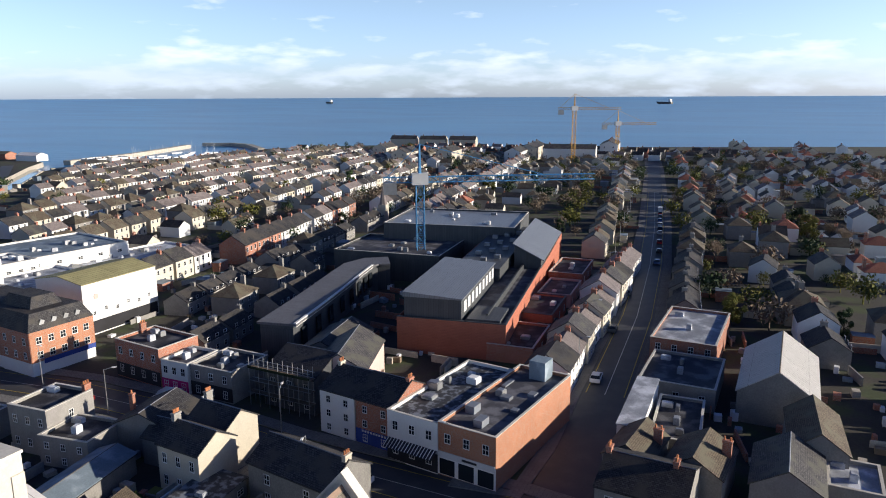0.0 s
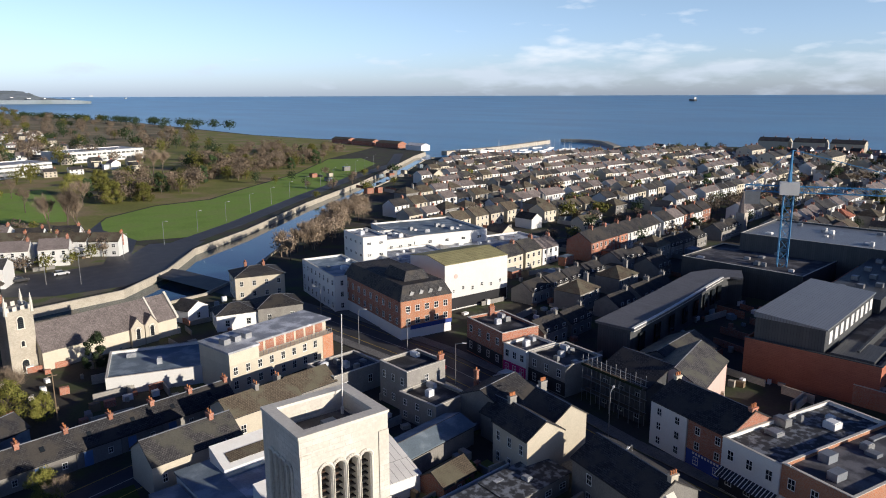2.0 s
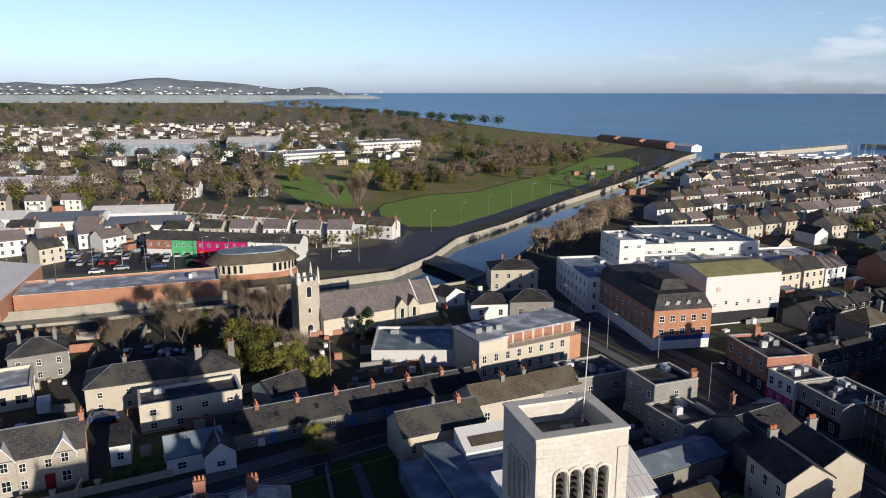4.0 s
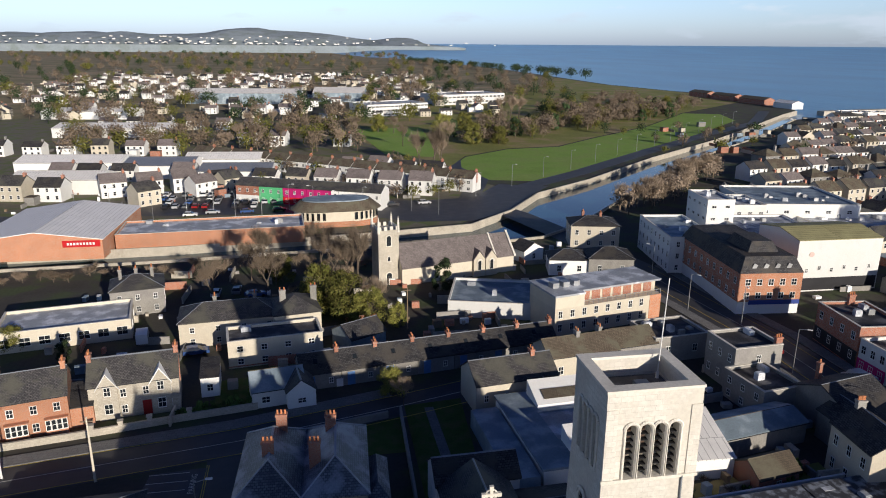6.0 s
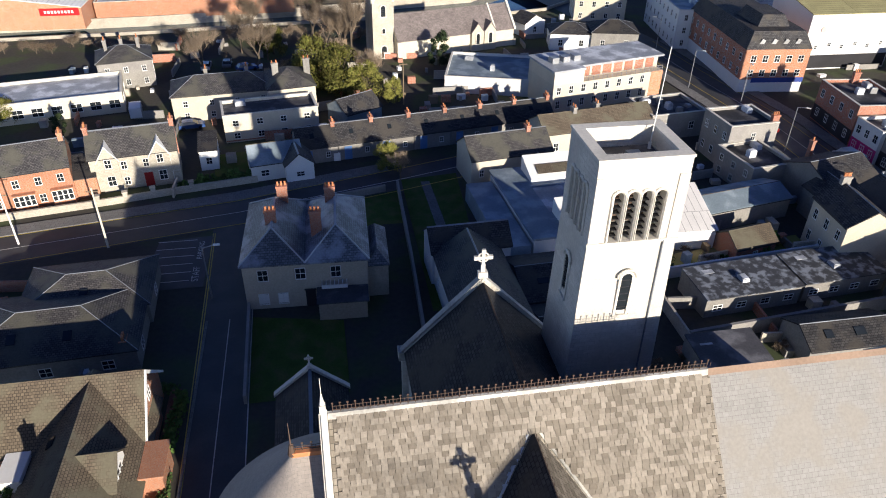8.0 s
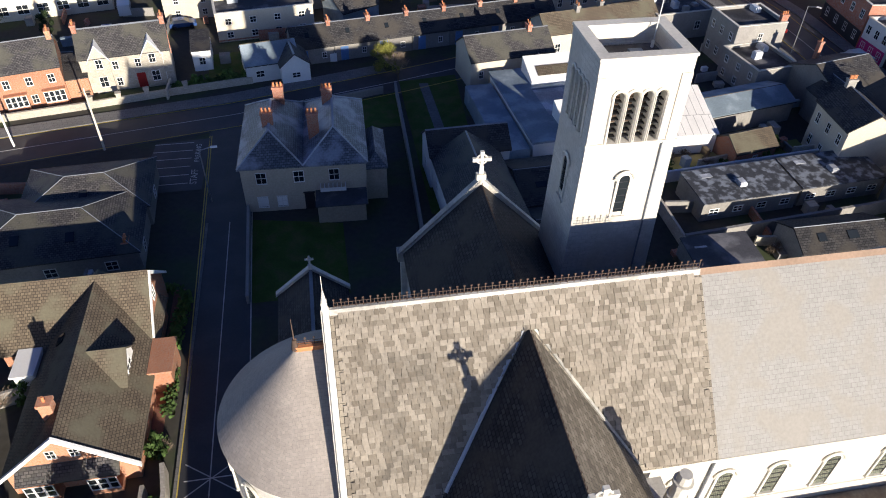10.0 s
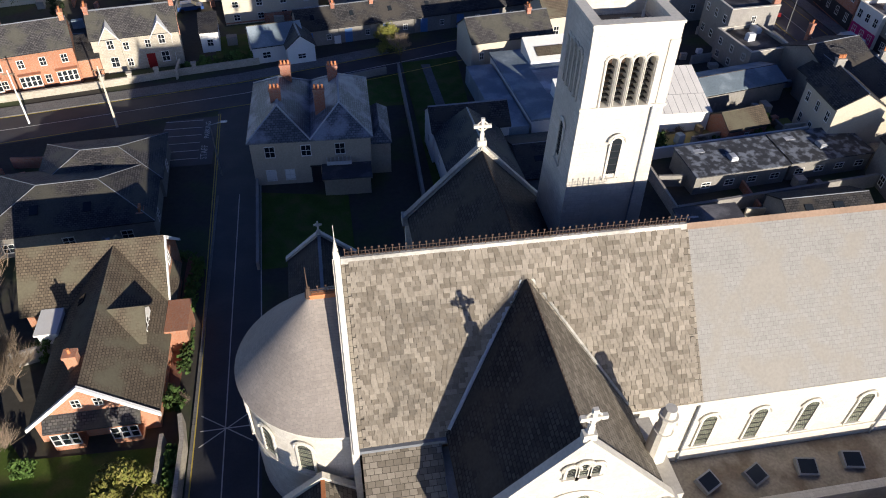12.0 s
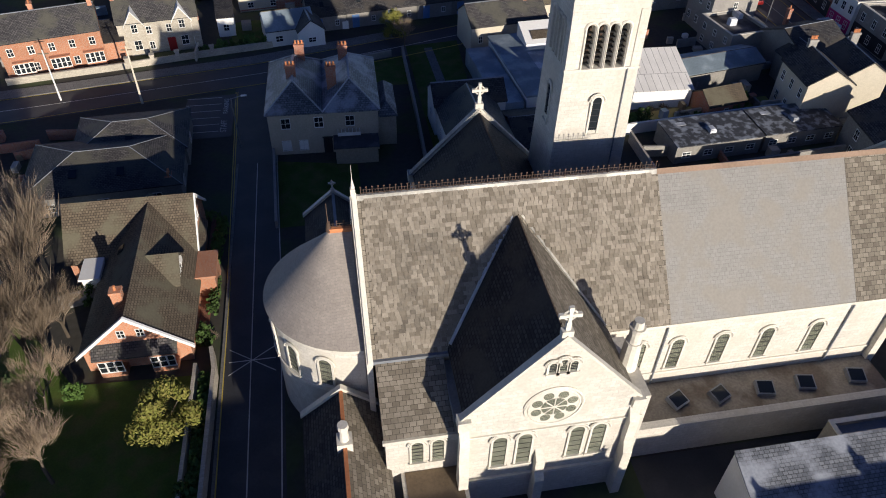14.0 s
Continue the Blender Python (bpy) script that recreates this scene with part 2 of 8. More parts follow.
SHOP_GREEN = mat("green_shop_paint", (0.10, 0.45, 0.20), 0.5)
SHOP_DARK = mat("dark_shopfront", (0.03, 0.03, 0.035), 0.4)
SIGN_RED = mat("red_sign", (0.50, 0.015, 0.02), 0.5)
DOOR_RED = mat("red_door_paint", (0.35, 0.02, 0.02), 0.5)
DOOR_BLUE = mat("blue_door_paint", (0.10, 0.20, 0.42), 0.5)
POT = mat("terracotta_pot", (0.50, 0.20, 0.09), 0.85, objvar=0.3)
TYRE = mat("tyre_rubber", (0.02, 0.02, 0.02), 0.9)
CARS = [mat("car_paint_" + k, c, 0.25, 0.05, bump=0.0, spec=0.6) for k, c in (("silver", (0.45, 0.46, 0.48)), ("black", (0.02, 0.02, 0.025)), ("white", (0.75, 0.75, 0.75)), ("blue", (0.04, 0.09, 0.25)), ("grey", (0.14, 0.15, 0.16)), ("red", (0.30, 0.02, 0.02)))]

sea_mat = bpy.data.materials.new("sea_water")
sea_mat.use_nodes = True
sn, sl = sea_mat.node_tree.nodes, sea_mat.node_tree.links
sp = sn["Principled BSDF"]
sp.inputs["Base Color"].default_value, sp.inputs["Roughness"].default_value = (0.03, 0.11, 0.20, 1), 0.28
sp.inputs["Specular IOR Level"].default_value = 0.25
sgeo, smap, snz, snz2, sbp = (sn.new("ShaderNode" + k) for k in ("NewGeometry", "Mapping", "TexNoise", "TexNoise", "Bump"))
smap.inputs["Scale"].default_value = (1.0, 0.35, 1.0)
snz.inputs["Scale"].default_value, snz.inputs["Detail"].default_value = 0.12, 6
snz2.inputs["Scale"].default_value, snz2.inputs["Detail"].default_value = 0.008, 4
sl.new(sgeo.outputs["Position"], smap.inputs[0])
for k in (snz, snz2):
    sl.new(smap.outputs[0], k.inputs["Vector"])
sbp.inputs["Strength"].default_value, sbp.inputs["Distance"].default_value = 0.6, 1.2
sl.new(snz.outputs[0], sbp.inputs["Height"])
sl.new(sbp.outputs[0], sp.inputs["Normal"])
river_mat = bpy.data.materials.new("river_water")
river_mat.use_nodes = True
rn, rl_ = river_mat.node_tree.nodes, river_mat.node_tree.links
rp = rn["Principled BSDF"]
rp.inputs["Base Color"].default_value, rp.inputs["Roughness"].default_value = (0.02, 0.07, 0.10, 1), 0.06
rp.inputs["Specular IOR Level"].default_value = 0.5
rgeo, rnz, rbp = rn.new("ShaderNodeNewGeometry"), rn.new("ShaderNodeTexNoise"), rn.new("ShaderNodeBump")
rnz.inputs["Scale"].default_value, rnz.inputs["Detail"].default_value = 0.6, 4
rbp.inputs["Strength"].default_value, rbp.inputs["Distance"].default_value = 0.12, 0.12
rl_.new(rgeo.outputs["Position"], rnz.inputs["Vector"])
rl_.new(rnz.outputs[0], rbp.inputs["Height"])
rl_.new(rbp.outputs[0], rp.inputs["Normal"])
srp = sn.new("ShaderNodeValToRGB")
srp.color_ramp.elements[0].position, srp.color_ramp.elements[0].color = 0.35, (0.012, 0.13, 0.32, 1)
srp.color_ramp.elements[1].position, srp.color_ramp.elements[1].color = 0.7, (0.03, 0.22, 0.43, 1)
sl.new(snz2.outputs[0], srp.inputs[0])
sl.new(srp.outputs[0], sp.inputs["Base Color"])


# ---- building blocks ----
def lay_uv(bm):
    """Surface axes in metres: u level along each face, v up its slope."""
    uv = bm.loops.layers.uv.verify()
    bm.normal_update()
    for f in bm.faces:
        nx, ny, nz = f.normal
        if abs(nz) > 0.98:
            for lp in f.loops:
                lp[uv].uv = lp.vert.co.xy
        else:
            r = math.hypot(nx, ny)
            tx, ty = -ny / r, nx / r
            bx, by, bz = -nz * nx / r, -nz * ny / r, r
            for lp in f.loops:
                c = lp.vert.co
                lp[uv].uv = (c.x * tx + c.y * ty, c.x * bx + c.y * by + c.z * bz)


def mesh_of(name, bm, *mats):
    lay_uv(bm)
    me = bpy.data.meshes.new(name)
    bm.to_mesh(me)
    bm.free()
    for m in mats:
        me.materials.append(m)
    return me


def part(name, bm, material, parent, label="", at=None, mesh=None):
    me = mesh or mesh_of(name, bm, *(material if isinstance(material, (list, tuple)) else (material,)))
    ob = new(name, me)
    ob.parent = parent
    if at is not None:
        ob.matrix_basis = at
    return tagged(ob, label)


def thing(name, label, category, x=0, y=0, z=0, rot=0, group="", kind=""):
    ob = new(name)
    ob.matrix_basis = pose(x, y, z, 0, 0, rot)
    return tagged(ob, label, category, group, kind)


def solid(name, bm, material, label, category, at=None, kind="", group=""):
    ob = new(name, mesh_of(name, bm, *(material if isinstance(material, (list, tuple)) else (material,))))
    if at is not None:
        ob.matrix_basis = at
    return tagged(ob, label, category, group, kind)


def box(bm, x0, x1, y0, y1, z0, z1, mi=0, m=None):
    co = [(x, y, z) for z in (z0, z1) for y in (y0, y1) for x in (x0, x1)]
    v = [bm.verts.new(m @ Vector(c) if m else c) for c in co]
    for q in ((0, 2, 3, 1), (4, 5, 7, 6), (0, 1, 5, 4), (2, 6, 7, 3), (0, 4, 6, 2), (1, 3, 7, 5)):
        bm.faces.new([v[i] for i in q]).material_index = mi
    return bm


def boxes(*rows):
    bm = bmesh.new()
    for r in rows:
        box(bm, *r)
    return bm


def prism(bm, pts, a, b, axis="y", mi=0):
    """A closed outline (u, z) drawn along an axis from a to b."""
    put = (lambda u, z, s: (u, s, z)) if axis == "y" else ((lambda u, z, s: (s, u, z)) if axis == "x" else (lambda u, z, s: (u, z, s)))
    A, B = [bm.verts.new(put(u, z, a)) for u, z in pts], [bm.verts.new(put(u, z, b)) for u, z in pts]
    fs = [bm.faces.new(A), bm.faces.new(B[::-1])]
    n = len(pts)
    for i in range(n):
        fs.append(bm.faces.new((A[i], B[i], B[(i + 1) % n], A[(i + 1) % n])))
    for f in fs:
        f.material_index = mi
    bmesh.ops.recalc_face_normals(bm, faces=fs)
    return bm


def tube(bm, p, q, r0, r1=None, n=6, mi=0, caps=True):
    p, q = Vector(p), Vector(q)
    r1 = r0 if r1 is None else r1
    rot = (q - p).to_track_quat("Z", "Y")
    A, B = [], []
    for i in range(n):
        a = 2 * math.pi * i / n
        o = rot @ Vector((math.cos(a), math.sin(a), 0))
        A.append(bm.verts.new(p + o * r0))
        B.append(bm.verts.new(q + o * r1))
    for i in range(n):
        bm.faces.new((A[i], A[(i + 1) % n], B[(i + 1) % n], B[i])).material_index = mi
    if caps:
        bm.faces.new(A[::-1]).material_index = mi
        bm.faces.new(B).material_index = mi
    return bm


def arch_pts(w, h, n=8):
    """Outline of a round-headed opening, w wide and h high, from its sill's middle."""
    r = w / 2
    return [(-r, 0), (r, 0)] + [(r * math.cos(math.pi * i / n), h - r + r * math.sin(math.pi * i / n)) for i in range(n + 1)]


WIN = {}


def window_mesh(w, h, bars=1, deep=0.10):
    key = (round(w, 2), round(h, 2), bars)
    if key not in WIN:
        xs = [-w / 2, -w / 2 + 0.07]
        for i in range(bars):
            x = -w / 2 + w * (i + 1) / (bars + 1)
            xs += [x - 0.025, x + 0.025]
        xs += [w / 2 - 0.07, w / 2]
        zs = [-0.07, 0.05, h * 0.5 - 0.03, h * 0.5 + 0.03, h - 0.07, h]
        f = bmesh.new()
        g = [[f.verts.new((x, 0.02, z)) for x in xs] for z in zs]
        for j in range(len(zs) - 1):
            for i in range(len(xs) - 1):
                if i % 2 == 0 or j % 2 == 0:
                    f.faces.new((g[j][i], g[j][i + 1], g[j + 1][i + 1], g[j + 1][i]))
        ex = bmesh.ops.extrude_face_region(f, geom=list(f.faces))
        bmesh.ops.translate(f, verts=[v for v in ex["geom"] if isinstance(v, bmesh.types.BMVert)], vec=(0, -deep * 0.6 - 0.02, 0))
        bmesh.ops.recalc_face_normals(f, faces=f.faces)
        p = boxes((-w / 2 + 0.06, w / 2 - 0.06, -0.025, 0.015, 0.04, h - 0.06))
        WIN[key] = (mesh_of("window", f, FRAME), mesh_of("pane", p, GLASS))
    return WIN[key]


def window(parent, at, w, h, bars=1, label=""):
    f, p = window_mesh(w, h, bars)
    ob = part("window", None, None, parent, label, at, f)
    part("pane", None, None, ob, "", None, p)
    return ob


def roof_mesh(kind, w, d, h, rise, over=0.25, thick=0.14, ridge="x"):
    """The roof over a w x d plan with its eaves at h."""
    bm = bmesh.new()
    if kind == "gable":
        a, s = (d / 2, w / 2) if ridge == "x" else (w / 2, d / 2)
        k = rise / a
        o = a + over
        prism(bm, [(-o, h - over * k), (0, h + rise), (o, h - over * k), (o, h - over * k + thick), (0, h + rise + thick * 1.3), (-o, h - over * k + thick)], -s - over * 0.6, s + over * 0.6, "x" if ridge == "x" else "y")
    elif kind == "hip":
        W, D = w / 2 + over, d / 2 + over
        r = max(W - D, 0.0) if ridge == "x" else max(D - W, 0.0)
        b = [bm.verts.new((x, y, h - 0.05)) for x, y in ((-W, -D), (W, -D), (W, D), (-W, D))]
        e = [bm.verts.new((x, y, h + 0.08)) for x, y in ((-W, -D), (W, -D), (W, D), (-W, D))]
        t = [bm.verts.new((-r, 0, h + rise) if ridge == "x" else (0, -r, h + rise)), bm.verts.new((r, 0, h + rise) if ridge == "x" else (0, r, h + rise))]
        bm.faces.new(b[::-1])
        for i in range(4):
            bm.faces.new((b[i], b[(i + 1) % 4], e[(i + 1) % 4], e[i]))
        if ridge == "x":
            fs = ((e[0], e[1], t[1], t[0]), (e[1], e[2], t[1]), (e[2], e[3], t[0], t[1]), (e[3], e[0], t[0]))
        else:
            fs = ((e[0], e[1], t[0]), (e[1], e[2], t[1], t[0]), (e[2], e[3], t[1]), (e[3], e[0], t[0], t[1]))
        for f in fs:
            bm.faces.new(f)
        bmesh.ops.remove_doubles(bm, verts=bm.verts, dist=0.001)
    elif kind == "mansard":
        i = rise * 0.45
        prev = None
        for x, y, z in ((w / 2 + 0.1, d / 2 + 0.1, h), (w / 2 - i, d / 2 - i, h + rise)):
            ring = [bm.verts.new((sx * x, sy * y, z)) for sx, sy in ((-1, -1), (1, -1), (1, 1), (-1, 1))]
            if prev:
                for j in range(4):
                    bm.faces.new((prev[j], prev[(j + 1) % 4], ring[(j + 1) % 4], ring[j]))
                bm.faces.new(ring)
            else:
                bm.faces.new(ring[::-1])
            prev = ring
    elif kind == "mono":
        prism(bm, [(-d / 2 - over, h - 0.1), (d / 2 + 0.05, h + rise), (d / 2 + 0.05, h + rise + thick), (-d / 2 - over, h - 0.1 + thick)], -w / 2 - over * 0.5, w / 2 + over * 0.5, "x")
    return bm


def wall_mesh(kind, w, d, h, rise, ridge="x"):
    bm = bmesh.new()
    if kind == "gable":
        a, s = (d / 2, w / 2) if ridge == "x" else (w / 2, d / 2)
        prism(bm, [(-a, 0), (a, 0), (a, h), (0, h + rise), (-a, h)], -s, s, "x" if ridge == "x" else "y")
    elif kind == "mono":
        prism(bm, [(-d / 2, 0), (d / 2, 0), (d / 2, h + rise - 0.02), (-d / 2, h)], -w / 2, w / 2, "x")
    elif kind == "flat":
        t = 0.28
        for r in ((-w / 2, w / 2, -d / 2, -d / 2 + t, 0, h), (-w / 2, w / 2, d / 2 - t, d / 2, 0, h), (-w / 2, -w / 2 + t, -d / 2 + t, d / 2 - t, 0, h), (w / 2 - t, w / 2, -d / 2 + t, d / 2 - t, 0, h)):
            box(bm, *r)
    else:
        box(bm, -w / 2, w / 2, -d / 2, d / 2, 0, h)
    return bm


def chimney(parent, x, y, z, top, w=1.0, d=0.55, pots=3, stack=None, rot=0):
    c = part("chimney", boxes((-w / 2, w / 2, -d / 2, d / 2, z, top - 0.25), (-w / 2 - 0.07, w / 2 + 0.07, -d / 2 - 0.07, d / 2 + 0.07, top - 0.25, top)), stack or BRICK, parent, "", pose(x, y, 0, 0, 0, rot))
    for i in range(pots):
        u = 0 if pots == 1 else -w / 2 + 0.18 + (w - 0.36) * i / (pots - 1)
        part("chimney_pot", tube(tube(bmesh.new(), (u, 0, top), (u, 0, top + 0.4), 0.13, 0.10, 8), (u, 0, top + 0.4), (u, 0, top + 0.47), 0.13, 0.13, 8), POT, c)


def building(name, x, y, rot, w, d, h, roof="gable", rise=2.6, wall=None, cover=None, wins=(3, 0, 3, 0), floors=2, win=(0.95, 1.35), bars=1, door=None, chims=(), ridge="x", over=0.25,
             label="", category="house", group="", stack=None, pots=3, base=0.0, clutter=0, skylights=(), band=None, seed=1):
    """A house: its front is its own -y side. wins: windows a storey on front, right, back and left. chims: (u, v, height over the ridge)."""
    ob = thing(name, label, category, x, y, base, rot, group)
    part("wall", wall_mesh(roof, w, d, h, rise, ridge), wall or RENDER, ob)
    if roof == "flat":
        part("roof", boxes((-w / 2 + 0.28, w / 2 - 0.28, -d / 2 + 0.28, d / 2 - 0.28, h - 0.75, h - 0.45)), cover or FELT, ob)
        cp = boxes((-w / 2 - 0.05, w / 2 + 0.05, -d / 2 - 0.05, -d / 2 + 0.33, h, h + 0.08), (-w / 2 - 0.05, w / 2 + 0.05, d / 2 - 0.33, d / 2 + 0.05, h, h + 0.08),
                   (-w / 2 - 0.05, -w / 2 + 0.33, -d / 2 + 0.33, d / 2 - 0.33, h, h + 0.08), (w / 2 - 0.33, w / 2 + 0.05, -d / 2 + 0.33, d / 2 - 0.33, h, h + 0.08))
        part("coping", cp, STONE_TRIM if wall is not TERRACOTTA else CLAD, ob)
    else:
        rf = part("roof", roof_mesh(roof, w, d, h, rise, over, ridge=ridge), cover or SLATE, ob)
        if roof == "hip" and ridge == "x" and w > d:
            hl = bmesh.new()
            W_, D_ = w / 2 + over, d / 2 + over
            tube(hl, (-(W_ - D_), 0, h + rise), (W_ - D_, 0, h + rise), 0.06, 0.06, 4)
            for sx in (-1, 1):
                for sy in (-1, 1):
                    tube(hl, (sx * W_, sy * D_, h + 0.1), (sx * (W_ - D_), 0, h + rise), 0.05, 0.05, 4)
            part("hip_tiles", hl, LEAD, ob)
        if roof == "gable":
            L = (w if ridge == "x" else d) / 2 + over * 0.6
            t = h + rise + 0.17
            part("ridge_tiles", prism(bmesh.new(), [(-0.16, t - 0.12), (0, t + 0.05), (0.16, t - 0.12), (0, t - 0.02)], -L, L, "x" if ridge == "x" else "y"), LEAD if cover in (SLATE, SLATE_DARK, None) else TILE, ob)
            sg = ((-1, 1) if ridge == "x" else ())
            for s in sg:
                part("gutter", boxes((-w / 2 - 0.1, w / 2 + 0.1, s * (d / 2 + over) - 0.06, s * (d / 2 + over) + 0.06, h - over * rise / (d / 2) - 0.06, h - over * rise / (d / 2) + 0.04)), SHOP_DARK, ob)
    if band:
        part("plinth_band", boxes((-w / 2 - 0.04, w / 2 + 0.04, -d / 2 - 0.04, -d / 2, band[0], band[1])), band[2], ob)
    fh = (h - 0.35) / floors
    rnd = random.Random(seed)
    for s, n in enumerate(wins):
        L = w if s in (0, 2) else d
        for f in range(floors):
            for i in range(n):
                u = -L / 2 + L * (i + 0.5) / n
                if door and s == 0 and f == 0 and i == min(door[0], n - 1):
                    dm = boxes((-0.5, 0.5, -0.06, 0.01, 0, 2.05), (-0.58, -0.5, -0.09, 0.01, 0, 2.15), (0.5, 0.58, -0.09, 0.01, 0, 2.15), (-0.5, 0.5, -0.09, 0.01, 2.05, 2.15))
                    part("door", dm, door[1], ob, "", pose(u, -d / 2, 0))
                    continue
                z = f * fh + (fh - win[1]) * 0.55
                at = (pose(u, -d / 2, z), pose(w / 2, u, z, 0, 0, 90), pose(-u, d / 2, z, 0, 0, 180), pose(-w / 2, -u, z, 0, 0, 270))[s]
                window(ob, at, win[0], win[1], bars)
    top = h + (rise if roof in ("gable", "hip") else 0)
    for u, v, up in chims:
        chimney(ob, u * w / 2, v * d / 2, h * 0.6, top + up, 1.1 if pots > 1 else 0.6, 0.6, pots, stack, 90 if ridge == "x" else 0)
    for i in range(clutter):
        a, b = rnd.uniform(-0.4, 0.4) * w, rnd.uniform(-0.4, 0.4) * d
        sx, sy, sz = rnd.uniform(0.3, 1.0), rnd.uniform(0.3, 0.9), rnd.uniform(0.3, 1.1)
        part("roof_unit", boxes((a - sx, a + sx, b - sy, b + sy, h - 0.45, h - 0.45 + sz), (a - sx * 0.8, a + sx * 0.8, b - sy * 0.8, b + sy * 0.8, h - 0.45 + sz, h - 0.35 + sz)), rnd.choice((GALV, FELT_PALE, FRAME)), ob)
    for u, v, sw, sh in skylights:
        k = rise / (d / 2)
        y0 = v * d / 2
        z0 = h + rise - abs(y0) * k + 0.2
        part("skylight", boxes((-sw / 2, sw / 2, -sh / 2, sh / 2, -0.06, 0.06)), GLASS, ob, "", pose(u * w / 2, y0, z0, math.degrees(math.atan(k)) * (-1 if y0 > 0 else 1)))
    return ob


# ---- land, sea, river ----
RIVER_S = [(-900, 130), (-300, 152), (-72, 166), (-36, 168), (11, 173), (40, 172), (58, 176), (73, 188), (95, 214), (135, 262), (195, 322), (239, 361), (332, 456)]
RIVER_N = [(-900, 150), (-300, 168), (-75, 178), (-37, 180), (12, 186), (42, 192), (58, 208), (74, 232), (101, 254), (150, 302), (213, 357), (259, 402), (344, 488), (376, 516)]
SHORE_S = [(345, 462), (392, 442), (432, 462), (468, 428), (495, 413), (540, 432), (566, 452), (610, 430), (650, 380), (668, 263), (718, 132), (757, 30), (809, -104), (900, -400), (1300, -1500), (2500, -4000)]
SHORE_N = [(400, 560), (426, 717), (400, 765), (376, 900), (378, 1154), (381, 1560), (349, 1922), (328, 2277), (252, 2918), (46, 4037)]


def flat(pts, z, down=None):
    bm = bmesh.new()
    top = [bm.verts.new((x, y, z)) for x, y in pts]
    f = bm.faces.new(top)
    if f.normal.z < 0 or f.calc_area() and (bm.normal_update() or f.normal.z < 0):
        f.normal_flip()
    if down is not None:
        lo = [bm.verts.new((x, y, down)) for x, y in pts]
        for i in range(len(pts)):
            bm.faces.new((top[i], top[(i + 1) % len(pts)], lo[(i + 1) % len(pts)], lo[i]))
        bmesh.ops.recalc_face_normals(bm, faces=bm.faces)
    bmesh.ops.triangulate(bm, faces=[g for g in bm.faces if len(g.verts) > 4])
    return bm


def ribbon(pts, w, z, thick=0.0):
    """A strip of even width along a line."""
    bm = bmesh.new()
    L, R = [], []
    for i, p in enumerate(pts):
        a, b = Vector(pts[max(i - 1, 0)]), Vector(pts[min(i + 1, len(pts) - 1)])
        n = (b - a).normalized()
        n = Vector((-n.y, n.x)) * w / 2
        L.append(Vector(p) + n)
        R.append(Vector(p) - n)
    tl, tr = [bm.verts.new((*p, z)) for p in L], [bm.verts.new((*p, z)) for p in R]
    for i in range(len(pts) - 1):
        bm.faces.new((tr[i], tr[i + 1], tl[i + 1], tl[i]))
    if thick:
        bl, br = [bm.verts.new((*p, z - thick)) for p in L], [bm.verts.new((*p, z - thick)) for p in R]
        for i in range(len(pts) - 1):
            bm.faces.new((tl[i], tl[i + 1], bl[i + 1], bl[i]))
            bm.faces.new((br[i], br[i + 1], tr[i + 1], tr[i]))
        bm.faces.new((tl[0], bl[0], br[0], tr[0]))
        bm.faces.new((tr[-1], br[-1], bl[-1], tl[-1]))
        bmesh.ops.recalc_face_normals(bm, faces=bm.faces)
    return bm


land = flat(RIVER_S + SHORE_S + [(-3000, -4000), (-4000, 0), (-3000, 80)], 0, -6)
far = flat(RIVER_N + SHORE_N + [(-2500, 4300), (-4500, 1500), (-3500, 120)], 0, -6)
tmp = bpy.data.meshes.new("tmp")
far.to_mesh(tmp)
land.from_mesh(tmp)
bpy.data.meshes.remove(tmp)
far.free()
solid("ground", land, EARTH, "dark town ground of yards, gardens and bare earth", "ground", kind="structure")
solid("far_ground", flat([(-3900, 1400), (-2400, 4200), (46, 4000), (250, 2900), (326, 2277), (346, 1922), (378, 1560), (370, 1100), (300, 900), (120, 700), (-150, 520), (-700, 480)], 0.08), FIELD, "brown and olive winter fields and suburbs", "ground", kind="structure")
sea = bmesh.new()
prev = [sea.verts.new((0, 0, -3))]
N = 180
lastring = None
def sea_level(r, z, a):
    """The sea lies level near the shore and meets the eye's horizon far out; under the land it stays low."""
    k = min(1.0, max(0.0, (89.0 - a) / 4.0)) if a < 180 else min(1.0, max(0.0, (a - 296.0) / 6.0))
    return -3.0 + (z + 3.0) * k


for r, z in ((400, -3.0), (1000, -3.0), (2000, -3.0), (3000, 3.0), (3900, 22.0), (4930, 47.2)):
    ring = [sea.verts.new((r * math.cos(2 * math.pi * i / N), r * math.sin(2 * math.pi * i / N), sea_level(r, z, 360.0 * i / N))) for i in range(N)]
    for i in range(N):
        if lastring:
            sea.faces.new((lastring[i], ring[i], ring[(i + 1) % N], lastring[(i + 1) % N]))
        else:
            sea.faces.new((prev[0], ring[i], ring[(i + 1) % N]))
    lastring = ring
for f in sea.faces:
    f.smooth = True
solid("sea", sea, sea_mat, "calm blue sea reaching the horizon", "sea", kind="structure")

solid("suburb_ground", flat([(-500, 172), (-75, 181), (10, 190), (40, 196), (56, 212), (68, 236), (58, 262), (52, 300), (24, 380), (22, 470), (-140, 525), (-700, 485)], 0.02), SUBURB, "pale mixed ground of yards, verges and gardens", "ground", kind="structure")
solid("river", flat(RIVER_S[1:-1] + [(338, 462), (352, 492)] + RIVER_N[1:-1][::-1], -1.6), river_mat, "still river water reflecting the pale blue sky", "river", kind="structure")
